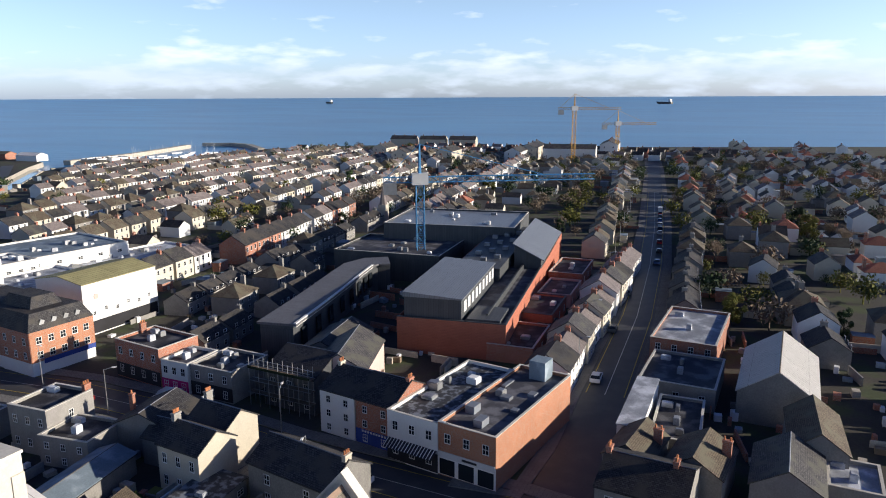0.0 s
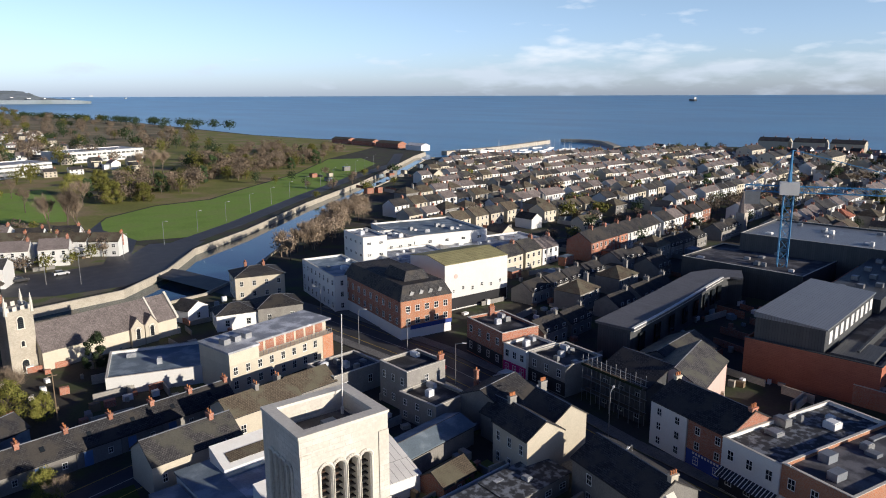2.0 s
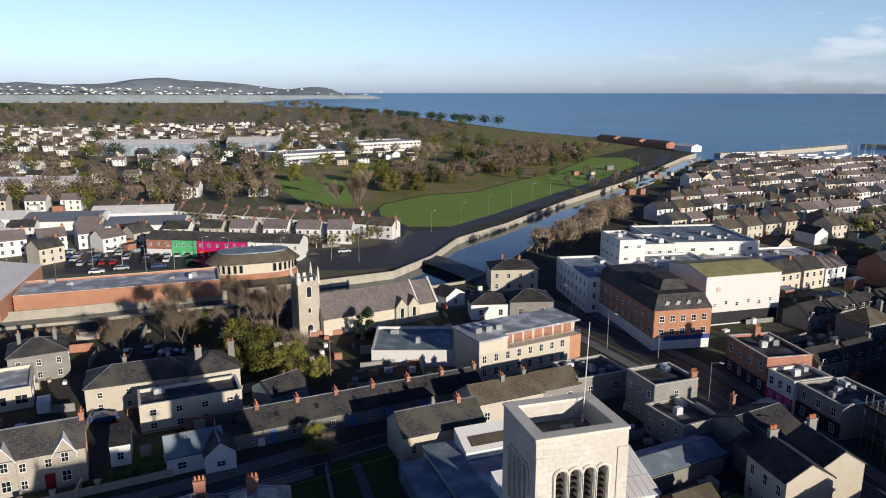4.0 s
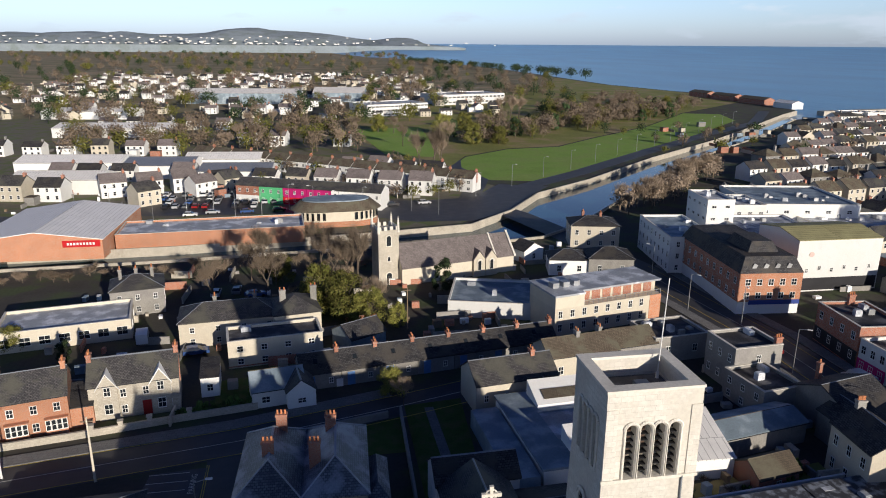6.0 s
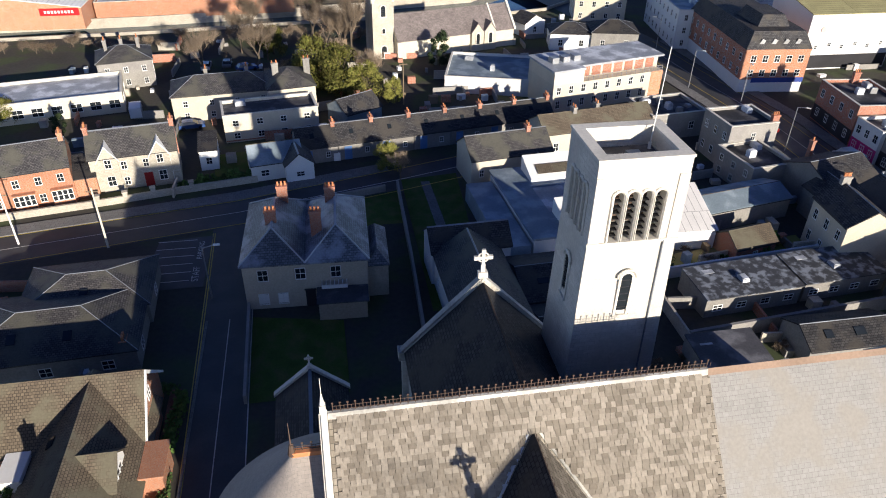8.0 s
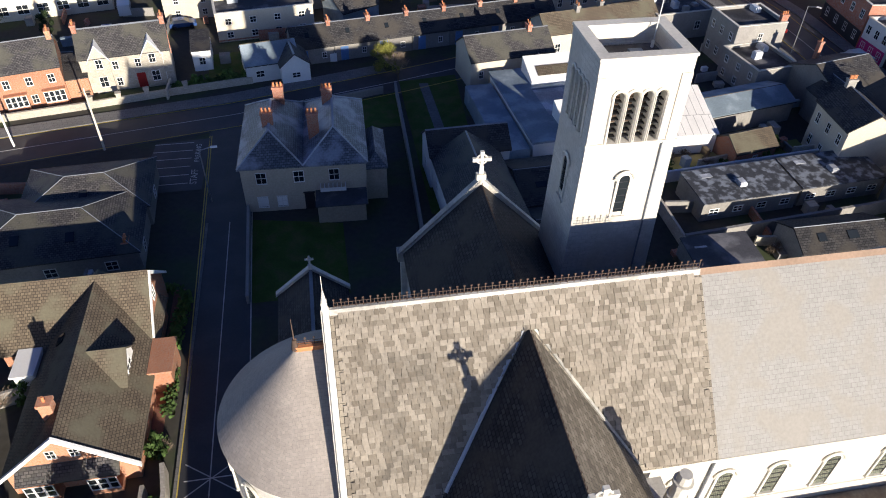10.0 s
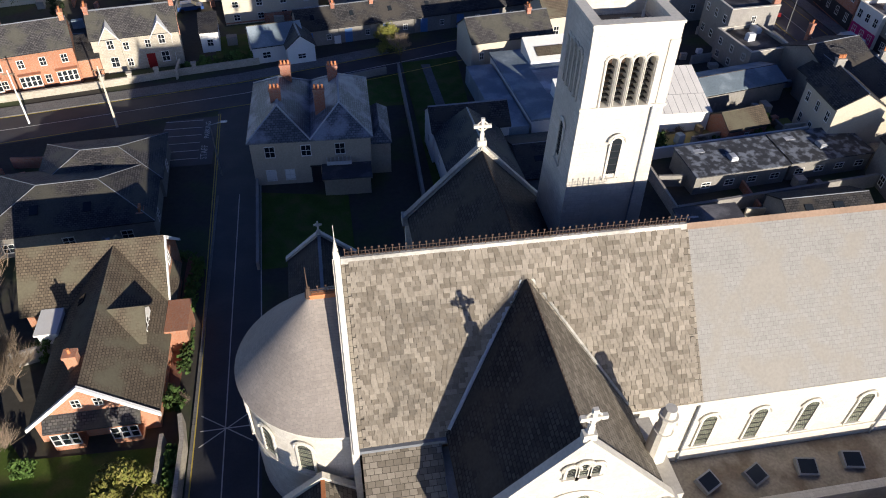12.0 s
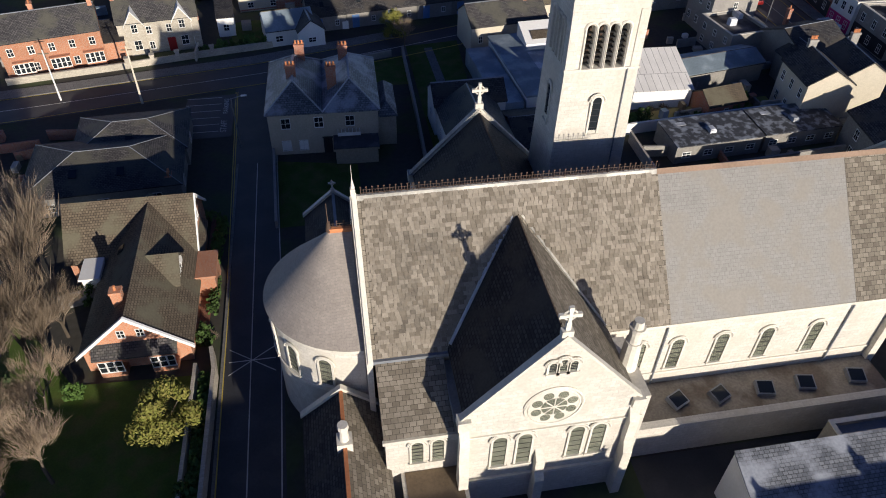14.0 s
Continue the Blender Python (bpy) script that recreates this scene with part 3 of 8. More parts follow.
# park
solid("park_lawn", flat([(58, 262), (80, 256), (112, 284), (160, 328), (225, 392), (285, 455), (300, 500), (275, 510), (205, 425), (150, 375), (120, 345), (92, 340), (66, 318), (54, 290)], 0.05), GRASS, "mown green park lawn beside the river", "lawn", kind="structure")
solid("rough_park", flat([(54, 292), (66, 320), (92, 342), (120, 347), (150, 377), (205, 427), (275, 512), (330, 560), (395, 620), (405, 700), (395, 765), (370, 900), (368, 1100), (300, 900), (120, 700), (20, 560), (20, 380)], 0.11), ROUGH_GRASS, "rough tawny parkland grass", "grassland", kind="structure")
solid("playing_field", flat([(30, 330), (52, 318), (58, 370), (62, 440), (20, 430)], 0.16), GRASS, "green playing field", "lawn", kind="structure")

solid("bridge_junction", flat([(-10, 210), (16, 206), (27, 199), (44, 198), (59, 210), (72, 232), (82, 245), (65, 252), (47, 225), (24, 229), (-8, 222)], 0.07), ASPHALT, "broad asphalt junction beyond the bridge", "road", kind="structure")
# hills far off, with pale specks of houses
def hills():
    bm = bmesh.new()
    rnd = random.Random(4)
    nx, ny = 70, 8
    g = []
    for j in range(ny):
        for i in range(nx):
            x = -2300 + 3050 * i / (nx - 1)
            y = 3850 + 90 * j + (x + 800) * -0.12
            prof = 62 * math.exp(-((x + 1150) / 520) ** 2) + 88 * math.exp(-((x + 350) / 300) ** 2) + 50 * math.exp(-((x - 60) / 190) ** 2) + 45 * math.exp(-((x + 1900) / 400) ** 2)
            prof += 30 * math.exp(-((x - 480) / 170) ** 2)
            z = -4 + (prof * 0.78 + 14 + 12 * noise.noise((x * 0.006, y * 0.01, 0))) * math.sin(math.pi * j / (ny - 1)) ** 0.8
            if x > 560:
                z = min(z, 8 - (x - 560) * 0.1)
            g.append(bm.verts.new((x, y, z + 40)))
    for j in range(ny - 1):
        for i in range(nx - 1):
            bm.faces.new((g[j * nx + i], g[j * nx + i + 1], g[(j + 1) * nx + i + 1], g[(j + 1) * nx + i]))
    for i in range(nx - 1):
        a, b = g[i], g[i + 1]
        bm.faces.new((bm.verts.new((a.co.x, a.co.y, -5)), bm.verts.new((b.co.x, b.co.y, -5)), b, a))
    bmesh.ops.recalc_face_normals(bm, faces=bm.faces)
    return bm


# Haze of distance is painted into the hills' blue-grey colour.
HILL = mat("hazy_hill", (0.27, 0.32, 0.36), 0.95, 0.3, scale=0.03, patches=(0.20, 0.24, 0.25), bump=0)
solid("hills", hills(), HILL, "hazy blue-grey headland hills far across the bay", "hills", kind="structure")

specks = bmesh.new()
srnd = random.Random(14)
for i in range(150):
    x, z = srnd.gauss(-650, 520), 40 + srnd.random() ** 2 * 36
    w = srnd.uniform(3, 8)
    box(specks, x - w, x + w, 3836 + (x + 800) * -0.12, 3850 + (x + 800) * -0.12, z, z + srnd.uniform(3, 6))
solid("hill_houses", specks, WHITE, "scattered pale houses on the distant hills", "houses", kind="stuff")

# streets
MAIN = [(62, -60), (68, -10), (73, 25), (74, 60), (77, 85), (77, 105), (74, 128), (72, 148), (66, 176), (58, 205), (48, 226)]
SIDE = [(73, 20), (112, 21.5), (159, 24), (211, 29), (280, 37.5), (380, 52), (503, 70), (640, 92)]
BACK = [(-160, 66), (-90, 72), (-40, 80), (-12, 85), (10, 91), (40, 100), (70, 110)]
LANE = [(-11.5, -60), (-11.2, 10), (-11.5, 36), (-12, 62), (-12.5, 85)]
QUAY = [(-300, 205), (-120, 215), (-60, 222), (0, 218), (48, 226), (70, 243), (104, 272), (160, 326), (225, 386), (290, 440), (350, 520)]
NORTHROAD = [(48, 226), (60, 262), (55, 290), (62, 330), (90, 380), (110, 440), (90, 520)]
for nm, line, wd, z in (("main_street", MAIN, 9, 0.03), ("side_street", SIDE, 7.5, 0.036), ("back_road", BACK, 7, 0.042), ("church_lane", LANE, 5.5, 0.048), ("quay_road", QUAY, 8, 0.054), ("park_road", NORTHROAD, 7, 0.06)):
    solid(nm, ribbon(line, wd, z), ASPHALT, "dark asphalt road in long winter shadow", "road", kind="structure")
for nm, line, off in (("pavement_main", MAIN[1:8], 6.0), ("pavement_main", MAIN[1:8], -6.0), ("pavement_side", SIDE[1:], 5.0), ("pavement_side", SIDE[1:], -5.0), ("pavement_back", BACK[1:5], 4.5)):
    sh = []
    for i, p in enumerate(line):
        a, b = Vector(line[max(i - 1, 0)]), Vector(line[min(i + 1, len(line) - 1)])
        n = (b - a).normalized()
        sh.append(tuple(Vector(p) + Vector((-n.y, n.x)) * off))
    solid(nm, ribbon(sh, 2.4, 0.15, 0.15), PAVING, "grey concrete pavement with a raised kerb", "pavement", kind="structure")
for nm, line, wd in (("river_wall", RIVER_S[2:], 0.5), ("river_wall", RIVER_N[2:], 0.5)):
    solid(nm, ribbon(line, wd, 0.7, 3.7), RUBBLE, "low grey stone quay wall along the river", "wall", kind="structure")


# ---- the great church ----
CX, CY = 11.0, 27.7
church = thing("church", "large pale granite church with slate roofs and a square bell tower", "church", CX, CY, 0)
RZ, EZ, HW = 19.7, 10.8, 7.8
K = (RZ - EZ) / HW


def slope_slab(x0, x1, y0, z0, y1, z1, t=0.15):
    """A roof slab along x between an eave line and a ridge line."""
    bm = bmesh.new()
    prism(bm, [(y0, z0), (y1, z1), (y1, z1 + t), (y0, z0 + t)], x0, x1, "x")
    return bm


def arch_ring(bm, w, h, t, y0, y1, n=10, mi=0):
    """A round-headed surround round an opening w x h, t wide, from depth y0 to y1."""
    inner = arch_pts(w, h, n)
    outer = [(u * (w + 2 * t) / w, z if i < 2 else h - w / 2 + (z - (h - w / 2)) * (w + 2 * t) / w) for i, (u, z) in enumerate(inner)]
    seq = list(range(1, len(inner))) + [0]
    for a, b in zip(seq[:-1], seq[1:]):
        vs = [bm.verts.new((p[0], y, p[1])) for y in (y0, y1) for p in (inner[a], inner[b], outer[b], outer[a])]
        for q in ((0, 1, 2, 3), (7, 6, 5, 4), (0, 4, 5, 1), (2, 6, 7, 3)):
            bm.faces.new([vs[i] for i in q]).material_index = mi
    bmesh.ops.recalc_face_normals(bm, faces=bm.faces)
    return bm


def arched_window(parent, at, w, h, glass=None, hood=True, deep=0.25, name="arched_window"):
    """Glass and glazing bars set back behind a stone surround that stands proud of the wall."""
    ob = part(name, arch_ring(bmesh.new(), w, h, 0.16, -0.12, 0.02), STONE_TRIM, parent, "", at)
    bm = bmesh.new()
    prism(bm, arch_pts(w, h, 10), -0.03, 0.01, "y")
    part("pane", bm, glass or LEADED, ob)
    br = bmesh.new()
    for z in [h * k / 6 for k in range(1, 6)]:
        box(br, -w / 2, w / 2, -0.06, -0.02, z - 0.025, z + 0.025)
    part("glazing_bars", br, SHOP_DARK, ob)
    if hood:
        hb = bmesh.new()
        r = w / 2 + 0.28
        pts = [(r * math.cos(math.pi * i / 12), h - w / 2 + r * math.sin(math.pi * i / 12)) for i in range(13)]
        for a, b in zip(pts[:-1], pts[1:]):
            tube(hb, (a[0], -0.1, a[1]), (b[0], -0.1, b[1]), 0.09, 0.09, 5)
        part("hood_mould", hb, STONE_TRIM, ob)
    part("sill", boxes((-w / 2 - 0.22, w / 2 + 0.22, -0.2, 0.02, -0.16, 0.0)), STONE_TRIM, ob)
    return ob


def cross_mesh(s=1.0):
    """A ringed stone cross on a stepped foot."""
    bm = boxes((-0.32 * s, 0.32 * s, -0.2 * s, 0.2 * s, -0.3 * s, 0.15 * s), (-0.14 * s, 0.14 * s, -0.1 * s, 0.1 * s, 0.15 * s, 0.75 * s), (-0.1 * s, 0.1 * s, -0.09 * s, 0.09 * s, 0.75 * s, 1.75 * s))
    box(bm, -0.5 * s, 0.5 * s, -0.085 * s, 0.085 * s, 1.15 * s, 1.36 * s)
    for x, z in ((-0.5, 1.255), (0.5, 1.255), (0, 1.75)):
        box(bm, (x - 0.13) * s, (x + 0.13) * s, -0.1 * s, 0.1 * s, (z - 0.13) * s, (z + 0.13) * s)
    for i in range(12):
        a, b = 2 * math.pi * i / 12, 2 * math.pi * (i + 1) / 12
        tube(bm, (0.36 * s * math.cos(a), 0, (1.255 + 0.36 * math.sin(a)) * s), (0.36 * s * math.cos(b), 0, (1.255 + 0.36 * math.sin(b)) * s), 0.06 * s, 0.06 * s, 4)
    return bm


# nave: walls and roofs in lengths
X0, X1 = -12.0, 31.0
nave = bmesh.new()
prism(nave, [(-HW + 0.25, 0), (HW - 0.25, 0), (HW - 0.25, EZ), (0, RZ - 0.25), (-HW + 0.25, EZ)], X0 + 0.4, X1, "x")
part("nave_wall", nave, STONE, church)
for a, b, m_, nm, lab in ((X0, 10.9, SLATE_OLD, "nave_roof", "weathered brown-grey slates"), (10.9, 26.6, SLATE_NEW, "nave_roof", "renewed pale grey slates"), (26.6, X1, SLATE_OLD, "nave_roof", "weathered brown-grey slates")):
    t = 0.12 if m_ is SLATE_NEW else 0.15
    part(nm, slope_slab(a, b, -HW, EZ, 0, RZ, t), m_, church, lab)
    # North slopes take a darker slate; their shade is put into the colour.
    part(nm, slope_slab(a, b, 0, RZ, HW, EZ, t), SLATE_DARK, church, "north slates with shade in the colour")
for sgn in (-1, 1):
    part("eaves_cornice", boxes((X0, X1, sgn * (HW - 0.1) - 0.12, sgn * (HW - 0.1) + 0.12, EZ - 0.28, EZ - 0.02)), STONE_TRIM, church)
rid = bmesh.new()
prism(rid, [(-0.24, RZ - 0.08), (-0.1, RZ + 0.26), (0.1, RZ + 0.26), (0.24, RZ - 0.08)], X0, 10.8, "x")
part("ridge_stone", rid, LICHEN_SHADE_STONE, church)
rid = bmesh.new()
prism(rid, [(-0.25, RZ - 0.12), (0, RZ + 0.24), (0.25, RZ - 0.12)], 10.8, X1, "x")
part("ridge_tiles", rid, RIDGE, church, "dull terracotta ridge tiles")


def cresting(x0, x1, step=0.42):
    bm = boxes((x0, x1, -0.02, 0.02, 0.12, 0.16), (x0, x1, -0.015, 0.015, 0.4, 0.43))
    n = int((x1 - x0) / step)
    for i in range(n + 1):
        x = x0 + (x1 - x0) * i / n
        box(bm, x - 0.022, x + 0.022, -0.02, 0.02, 0, 0.62)
        box(bm, x - 0.06, x + 0.06, -0.02, 0.02, 0.60, 0.70)
        box(bm, x + step / 2 - 0.014, x + step / 2 + 0.014, -0.014, 0.014, 0.15, 0.42)
    return bm


part("ridge_cresting", cresting(X0 + 0.3, 10.7), IRON, church, "rusted iron cresting", pose(0, 0, RZ + 0.28))
# street-front gable, its coping higher than the roof
gb = bmesh.new()
prism(gb, [(-HW - 0.3, 0), (HW + 0.3, 0), (HW + 0.3, EZ + 0.4), (0, RZ + 1.0), (-HW - 0.3, EZ + 0.4)], X1 - 0.3, X1 + 0.4, "x")
part("front_gable", gb, STONE, church)
cp = bmesh.new()
for s in (-1, 1):
    prism(cp, [(s * (HW + 0.4), EZ + 0.3), (0, RZ + 0.95), (0, RZ + 1.3), (s * (HW + 0.4), EZ + 0.65)], X1 - 0.4, X1 + 0.55, "x")
part("front_coping", cp, STONE_TRIM, church)
# apse-end gable with coping and finial
gb = bmesh.new()
prism(gb, [(-HW - 0.25, 0), (HW + 0.25, 0), (HW + 0.25, EZ - 0.1), (0, RZ + 0.22), (-HW - 0.25, EZ - 0.1)], X0 - 0.5, X0 - 0.05, "x")
part("gable_wall", gb, STONE, church)
cp = bmesh.new()
for s in (-1, 1):
    prism(cp, [(s * (HW + 0.3), EZ - 0.12), (0, RZ + 0.22), (0, RZ + 0.48), (s * (HW + 0.3), EZ + 0.14)], X0 - 0.38, X0 - 0.02, "x")
part("gable_coping", cp, STONE_TRIM, church)
fin = boxes((-0.22, 0.22, -0.22, 0.22, 0, 0.7))
tube(fin, (0, 0, 0.7), (0, 0, 1.6), 0.2, 0.05, 8)
tube(fin, (0, 0, 1.6), (0, 0, 2.9), 0.035, 0.02, 5)
part("finial", fin, STONE_TRIM, church, "", pose(X0 - 0.25, 0, RZ + 0.3) @ Matrix.Diagonal((0.8, 0.8, 0.9, 1)))
# apse
AR, AX = 6.5, X0 - 0.55
ap = bmesh.new()
nseg = 40
pts = [(AX - AR * math.sin(math.pi * i / nseg) * 1.08, AR * math.cos(math.pi * i / nseg)) for i in range(nseg + 1)]
prism(ap, pts, 0, EZ + 0.1, "z")
part("apse_wall", ap, STONE, church)
ac = bmesh.new()
for grow_, z0, z1 in ((0.22, EZ - 0.28, EZ + 0.12), (0.1, 5.6, 5.85)):
    q = [(AX - (AR * 1.08 + grow_) * math.sin(math.pi * i / nseg), (AR + grow_) * math.cos(math.pi * i / nseg)) for i in range(nseg + 1)]
    prism(ac, q, z0, z1, "z")
part("apse_cornice", ac, STONE_TRIM, church)
ar = bmesh.new()
eave = [ar.verts.new((AX - (AR * 1.08 + 0.35) * math.sin(math.pi * i / nseg), (AR + 0.35) * math.cos(math.pi * i / nseg), EZ + 0.13)) for i in range(nseg + 1)]
AZ = 16.9
t0, t1 = ar.verts.new((AX - 1.7, 0, AZ)), ar.verts.new((AX, 0, AZ))
for i in range(nseg):
    ar.faces.new((eave[i], eave[i + 1], t0))
ar.faces.new((t1, eave[0], t0))
ar.faces.new((eave[-1], t1, t0))
bmesh.ops.recalc_face_normals(ar, faces=ar.faces)
APSE_SLATE = mat("apse_slate", (0.27, 0.24, 0.22), 0.6, 0.25, brick=(0.4, 0.22, 0.008), col2=(0.31, 0.275, 0.245), joint=(0.20, 0.185, 0.17))
part("apse_roof", ar, APSE_SLATE, church, "half-cone of brown-grey slates")
part("apse_ridge", boxes((AX - 1.7, AX, -0.2, 0.2, AZ - 0.1, AZ + 0.25)), POT, church, "terracotta ridge tiles")
part("apse_cresting", cresting(-1.6, 0), IRON, church, "", pose(AX, 0, AZ + 0.2))
sp_ = bmesh.new()
tube(sp_, (0, 0, 0), (0, 0, 0.8), 0.25, 0.12, 8)
tube(sp_, (0, 0, 0.8), (0, 0, 2.6), 0.05, 0.02, 5)
part("apse_finial", sp_, IRON, church, "", pose(AX - 1.7, 0, AZ))
for a in (25, 50, 75, 100, 130):
    r = radians(a)
    nx, ny = -math.sin(r), -math.cos(r)
    arched_window(church, pose(AX + nx * (AR * 1.08 + 0.02), ny * (AR + 0.02), 6.4, 0, 0, math.degrees(math.atan2(ny, nx)) + 90), 1.0, 3.0)

# transepts
TW, TE, TL, TC = 6.05, 11.0, 14.0, -0.38
for s, TZ, TL, TC in ((1, 17.3, 14.4, 0.1), (-1, 17.95, 14.0, -0.38)):
    mid = pose(TC, 0, 0)
    lab = "sunlit gable front" if s < 0 else "north gable front"
    y_in = s * (RZ - TZ) / K * 0.9
    tb = bmesh.new()
    prism(tb, [(-TW + 0.2, 0), (TW - 0.2, 0), (TW - 0.2, TE), (0, TZ - 0.25), (-TW + 0.2, TE)], min(s * (TL - 0.3), s * 2), max(s * (TL - 0.3), s * 2), "y")
    part("transept_wall", tb, STONE, church, "", mid)
    for q in (-1, 1):
        rb = bmesh.new()
        prism(rb, [(0, TZ), (q * (TW + 0.1), TE - 0.05), (q * (TW + 0.1), TE + 0.1), (0, TZ + 0.15)], min(s * (TL - 0.4), y_in), max(s * (TL - 0.4), y_in), "y")
        # Slopes turned from the sun get dark slate as painted shade.
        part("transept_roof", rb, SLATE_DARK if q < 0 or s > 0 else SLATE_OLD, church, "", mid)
        vb = bmesh.new()
        ye = s * HW
        tube(vb, (q * 0.2, y_in, TZ + 0.2), (q * TW * 0.985, s * (HW - 0.2), TE + 0.4), 0.13, 0.13, 5)
        part("valley_flashing", vb, HIP if q < 0 else LICHEN_SHADE_STONE, church, "pale valley gutter", mid)
    fr = bmesh.new()
    prism(fr, [(-TW - 0.3, 0), (TW + 0.3, 0), (TW + 0.3, TE), (0, TZ + 0.45), (-TW - 0.3, TE)], min(s * (TL - 0.5), s * TL), max(s * (TL - 0.5), s * TL), "y")
    part("transept_front", fr, STONE, church, lab, mid)
    cb = bmesh.new()
    for q in (-1, 1):
        prism(cb, [(q * (TW + 0.45), TE - 0.15), (0, TZ + 0.42), (0, TZ + 0.66), (q * (TW + 0.45), TE + 0.12)], min(s * (TL - 0.45), s * (TL + 0.1)), max(s * (TL - 0.45), s * (TL + 0.1)), "y")
        box(cb, q * (TW + 0.1) - 0.45, q * (TW + 0.1) + 0.45, s * (TL - 0.1) - 0.45, s * (TL - 0.1) + 0.45, TE - 0.7, TE + 0.2)
    # North coping gets greyer stone: the nave's shade is put into its colour.
    part("transept_coping", cb, STONE_TRIM if s < 0 else LICHEN_SHADE_STONE, church, "", mid)
    part("stone_cross", cross_mesh(1.15), STONE_TRIM, church, "carved stone gable cross", pose(TC, s * (TL - 0.2), TZ + 0.8))
    part("transept_cresting", cresting(0, TL - 1.5 - abs(y_in)), IRON, church, "", pose(TC, s * (TL - 0.8), TZ + 0.12, 0, 0, -90 * s) @ Matrix.Diagonal((1, 0.6, 0.5, 1)))
FY = -TL
rose = bmesh.new()
for i in range(32):
    a, b = 2 * math.pi * i / 32, 2 * math.pi * (i + 1) / 32
    for r, k in ((1.95, 0.13), (1.72, 0.1)):
        tube(rose, (r * math.cos(a), 0, r * math.sin(a)), (r * math.cos(b), 0, r * math.sin(b)), k, k, 5)
rw = part("rose_window", rose, STONE_TRIM, church, "round wheel window with petal lights", pose(-0.36, FY - 0.04, 11.47) @ Matrix.Diagonal((1.04, 1, 1.0, 1)))
disc = bmesh.new()
prism(disc, [(1.7 * math.cos(2 * math.pi * i / 32), 1.7 * math.sin(2 * math.pi * i / 32)) for i in range(32)], -0.05, 0.02, "y")
part("stone_plate", disc, STONE_TRIM, rw)
for i in range(8):
    a = 2 * math.pi * (i + 0.5) / 8
    pb = bmesh.new()
    prism(pb, [(1.28 * math.cos(a) + 0.36 * math.cos(2 * math.pi * j / 14), 1.28 * math.sin(a) + 0.36 * math.sin(2 * math.pi * j / 14)) for j in range(14)], -0.075, -0.045, "y")
    part("pane", pb, LEADED, rw)
pb = bmesh.new()
prism(pb, [(0.88 * math.cos(2 * math.pi * j / 24), 0.88 * math.sin(2 * math.pi * j / 24)) for j in range(24)], -0.08, -0.045, "y")
part("pane", pb, LEADED, rw)
sb = bmesh.new()
for i in range(8):
    a = 2 * math.pi * i / 8
    tube(sb, (0, -0.1, 0), (0.9 * math.cos(a), -0.1, 0.9 * math.sin(a)), 0.045, 0.045, 4)
part("spokes", sb, STONE_TRIM, rw)
for x in (-3.85, -2.02, 1.82, 3.45):
    arched_window(church, pose(x, FY - 0.02, 4.95), 1.0, 3.65)
for x, hh in ((-0.98, 1.0), (-0.28, 1.25), (0.42, 1.0)):
    arched_window(church, pose(x, FY - 0.02, 15.15), 0.48, hh, hood=True)
part("string_course", boxes((-TW - 0.35, TW + 0.35, FY - 0.2, FY, 3.2, 3.5), (-TW - 0.35, TW + 0.35, FY - 0.14, FY, 8.9, 9.0)), STONE_TRIM, church)
for x in (-TW - 0.45, -0.75, TW - 0.35):
    hh = 10.2 if abs(x) > 1 else 6.3
    bb = bmesh.new()
    prism(bb, [(FY, 0), (FY - 1.0, 0), (FY - 1.0, hh * 0.55), (FY - 0.6, hh * 0.65), (FY - 0.6, hh * 0.88), (FY, hh)], x - 0.35, x + 0.35, "x")
    part("buttress", bb, STONE_TRIM, church)
tp = bmesh.new()
tube(tp, (0, 0, 0), (0, 0, 3.4), 0.75, 0.6, 12)
tube(tp, (0, 0, 3.4), (0, 0, 4.6), 0.5, 0.45, 12)
tube(tp, (0, 0, 4.6), (0, 0, 4.85), 0.58, 0.58, 12)
tube(tp, (0, 0, 4.85), (0, 0, 5.5), 0.42, 0.36, 12)
part("chimney_turret", tp, STONE_TRIM, church, "round stone turret shaft", pose(TW + 0.1, -10.9, 10.0))
part("stair_turret", boxes((TW - 0.6, TW + 0.9, -TL + 0.3, -8.2, 0, 10.6)), STONE, church)
# nave windows on the sunny side, with pilasters and pipes
for x in (9.0, 12.25, 16.1, 20.05, 24.45):
    arched_window(church, pose(x, -HW + 0.24, 5.2), 1.0, 3.5)
for x in (10.9, 26.8):
    part("rainwater_pipe", tube(bmesh.new(), (x, -HW + 0.12, 3.3), (x, -HW + 0.12, EZ - 0.2), 0.08), LEAD, church)
part("nave_string", boxes((8, X1, -HW + 0.13, -HW + 0.26, 4.5, 4.7)), STONE_TRIM, church)
# lean-to aisle with a flat leaded roof and roof lights
part("aisle_wall", boxes((7.5, X1, -12.2, -11.8, 0, 3.9), (7.5, X1, -12.35, -11.7, 3.9, 4.05)), STONE, church)
part("aisle_roof", boxes((7.5, X1, -11.8, -HW + 0.2, 2.9, 3.25)), mat("wet_lead_roof", (0.30, 0.27, 0.24), 0.5, 0.5, patches=(0.15, 0.12, 0.10)), church)
for x in (12.4, 16.1, 20.2, 23.9, 28.6):
    sk = part("roof_light", boxes((-0.75, 0.75, -0.65, 0.65, 0, 0.45)), LEAD, church, "", pose(x, -9.7, 3.25, 12, 0, 25 if x < 17 else -10))
    part("pane", boxes((-0.62, 0.62, -0.52, 0.52, 0.45, 0.5)), GLASS, sk)
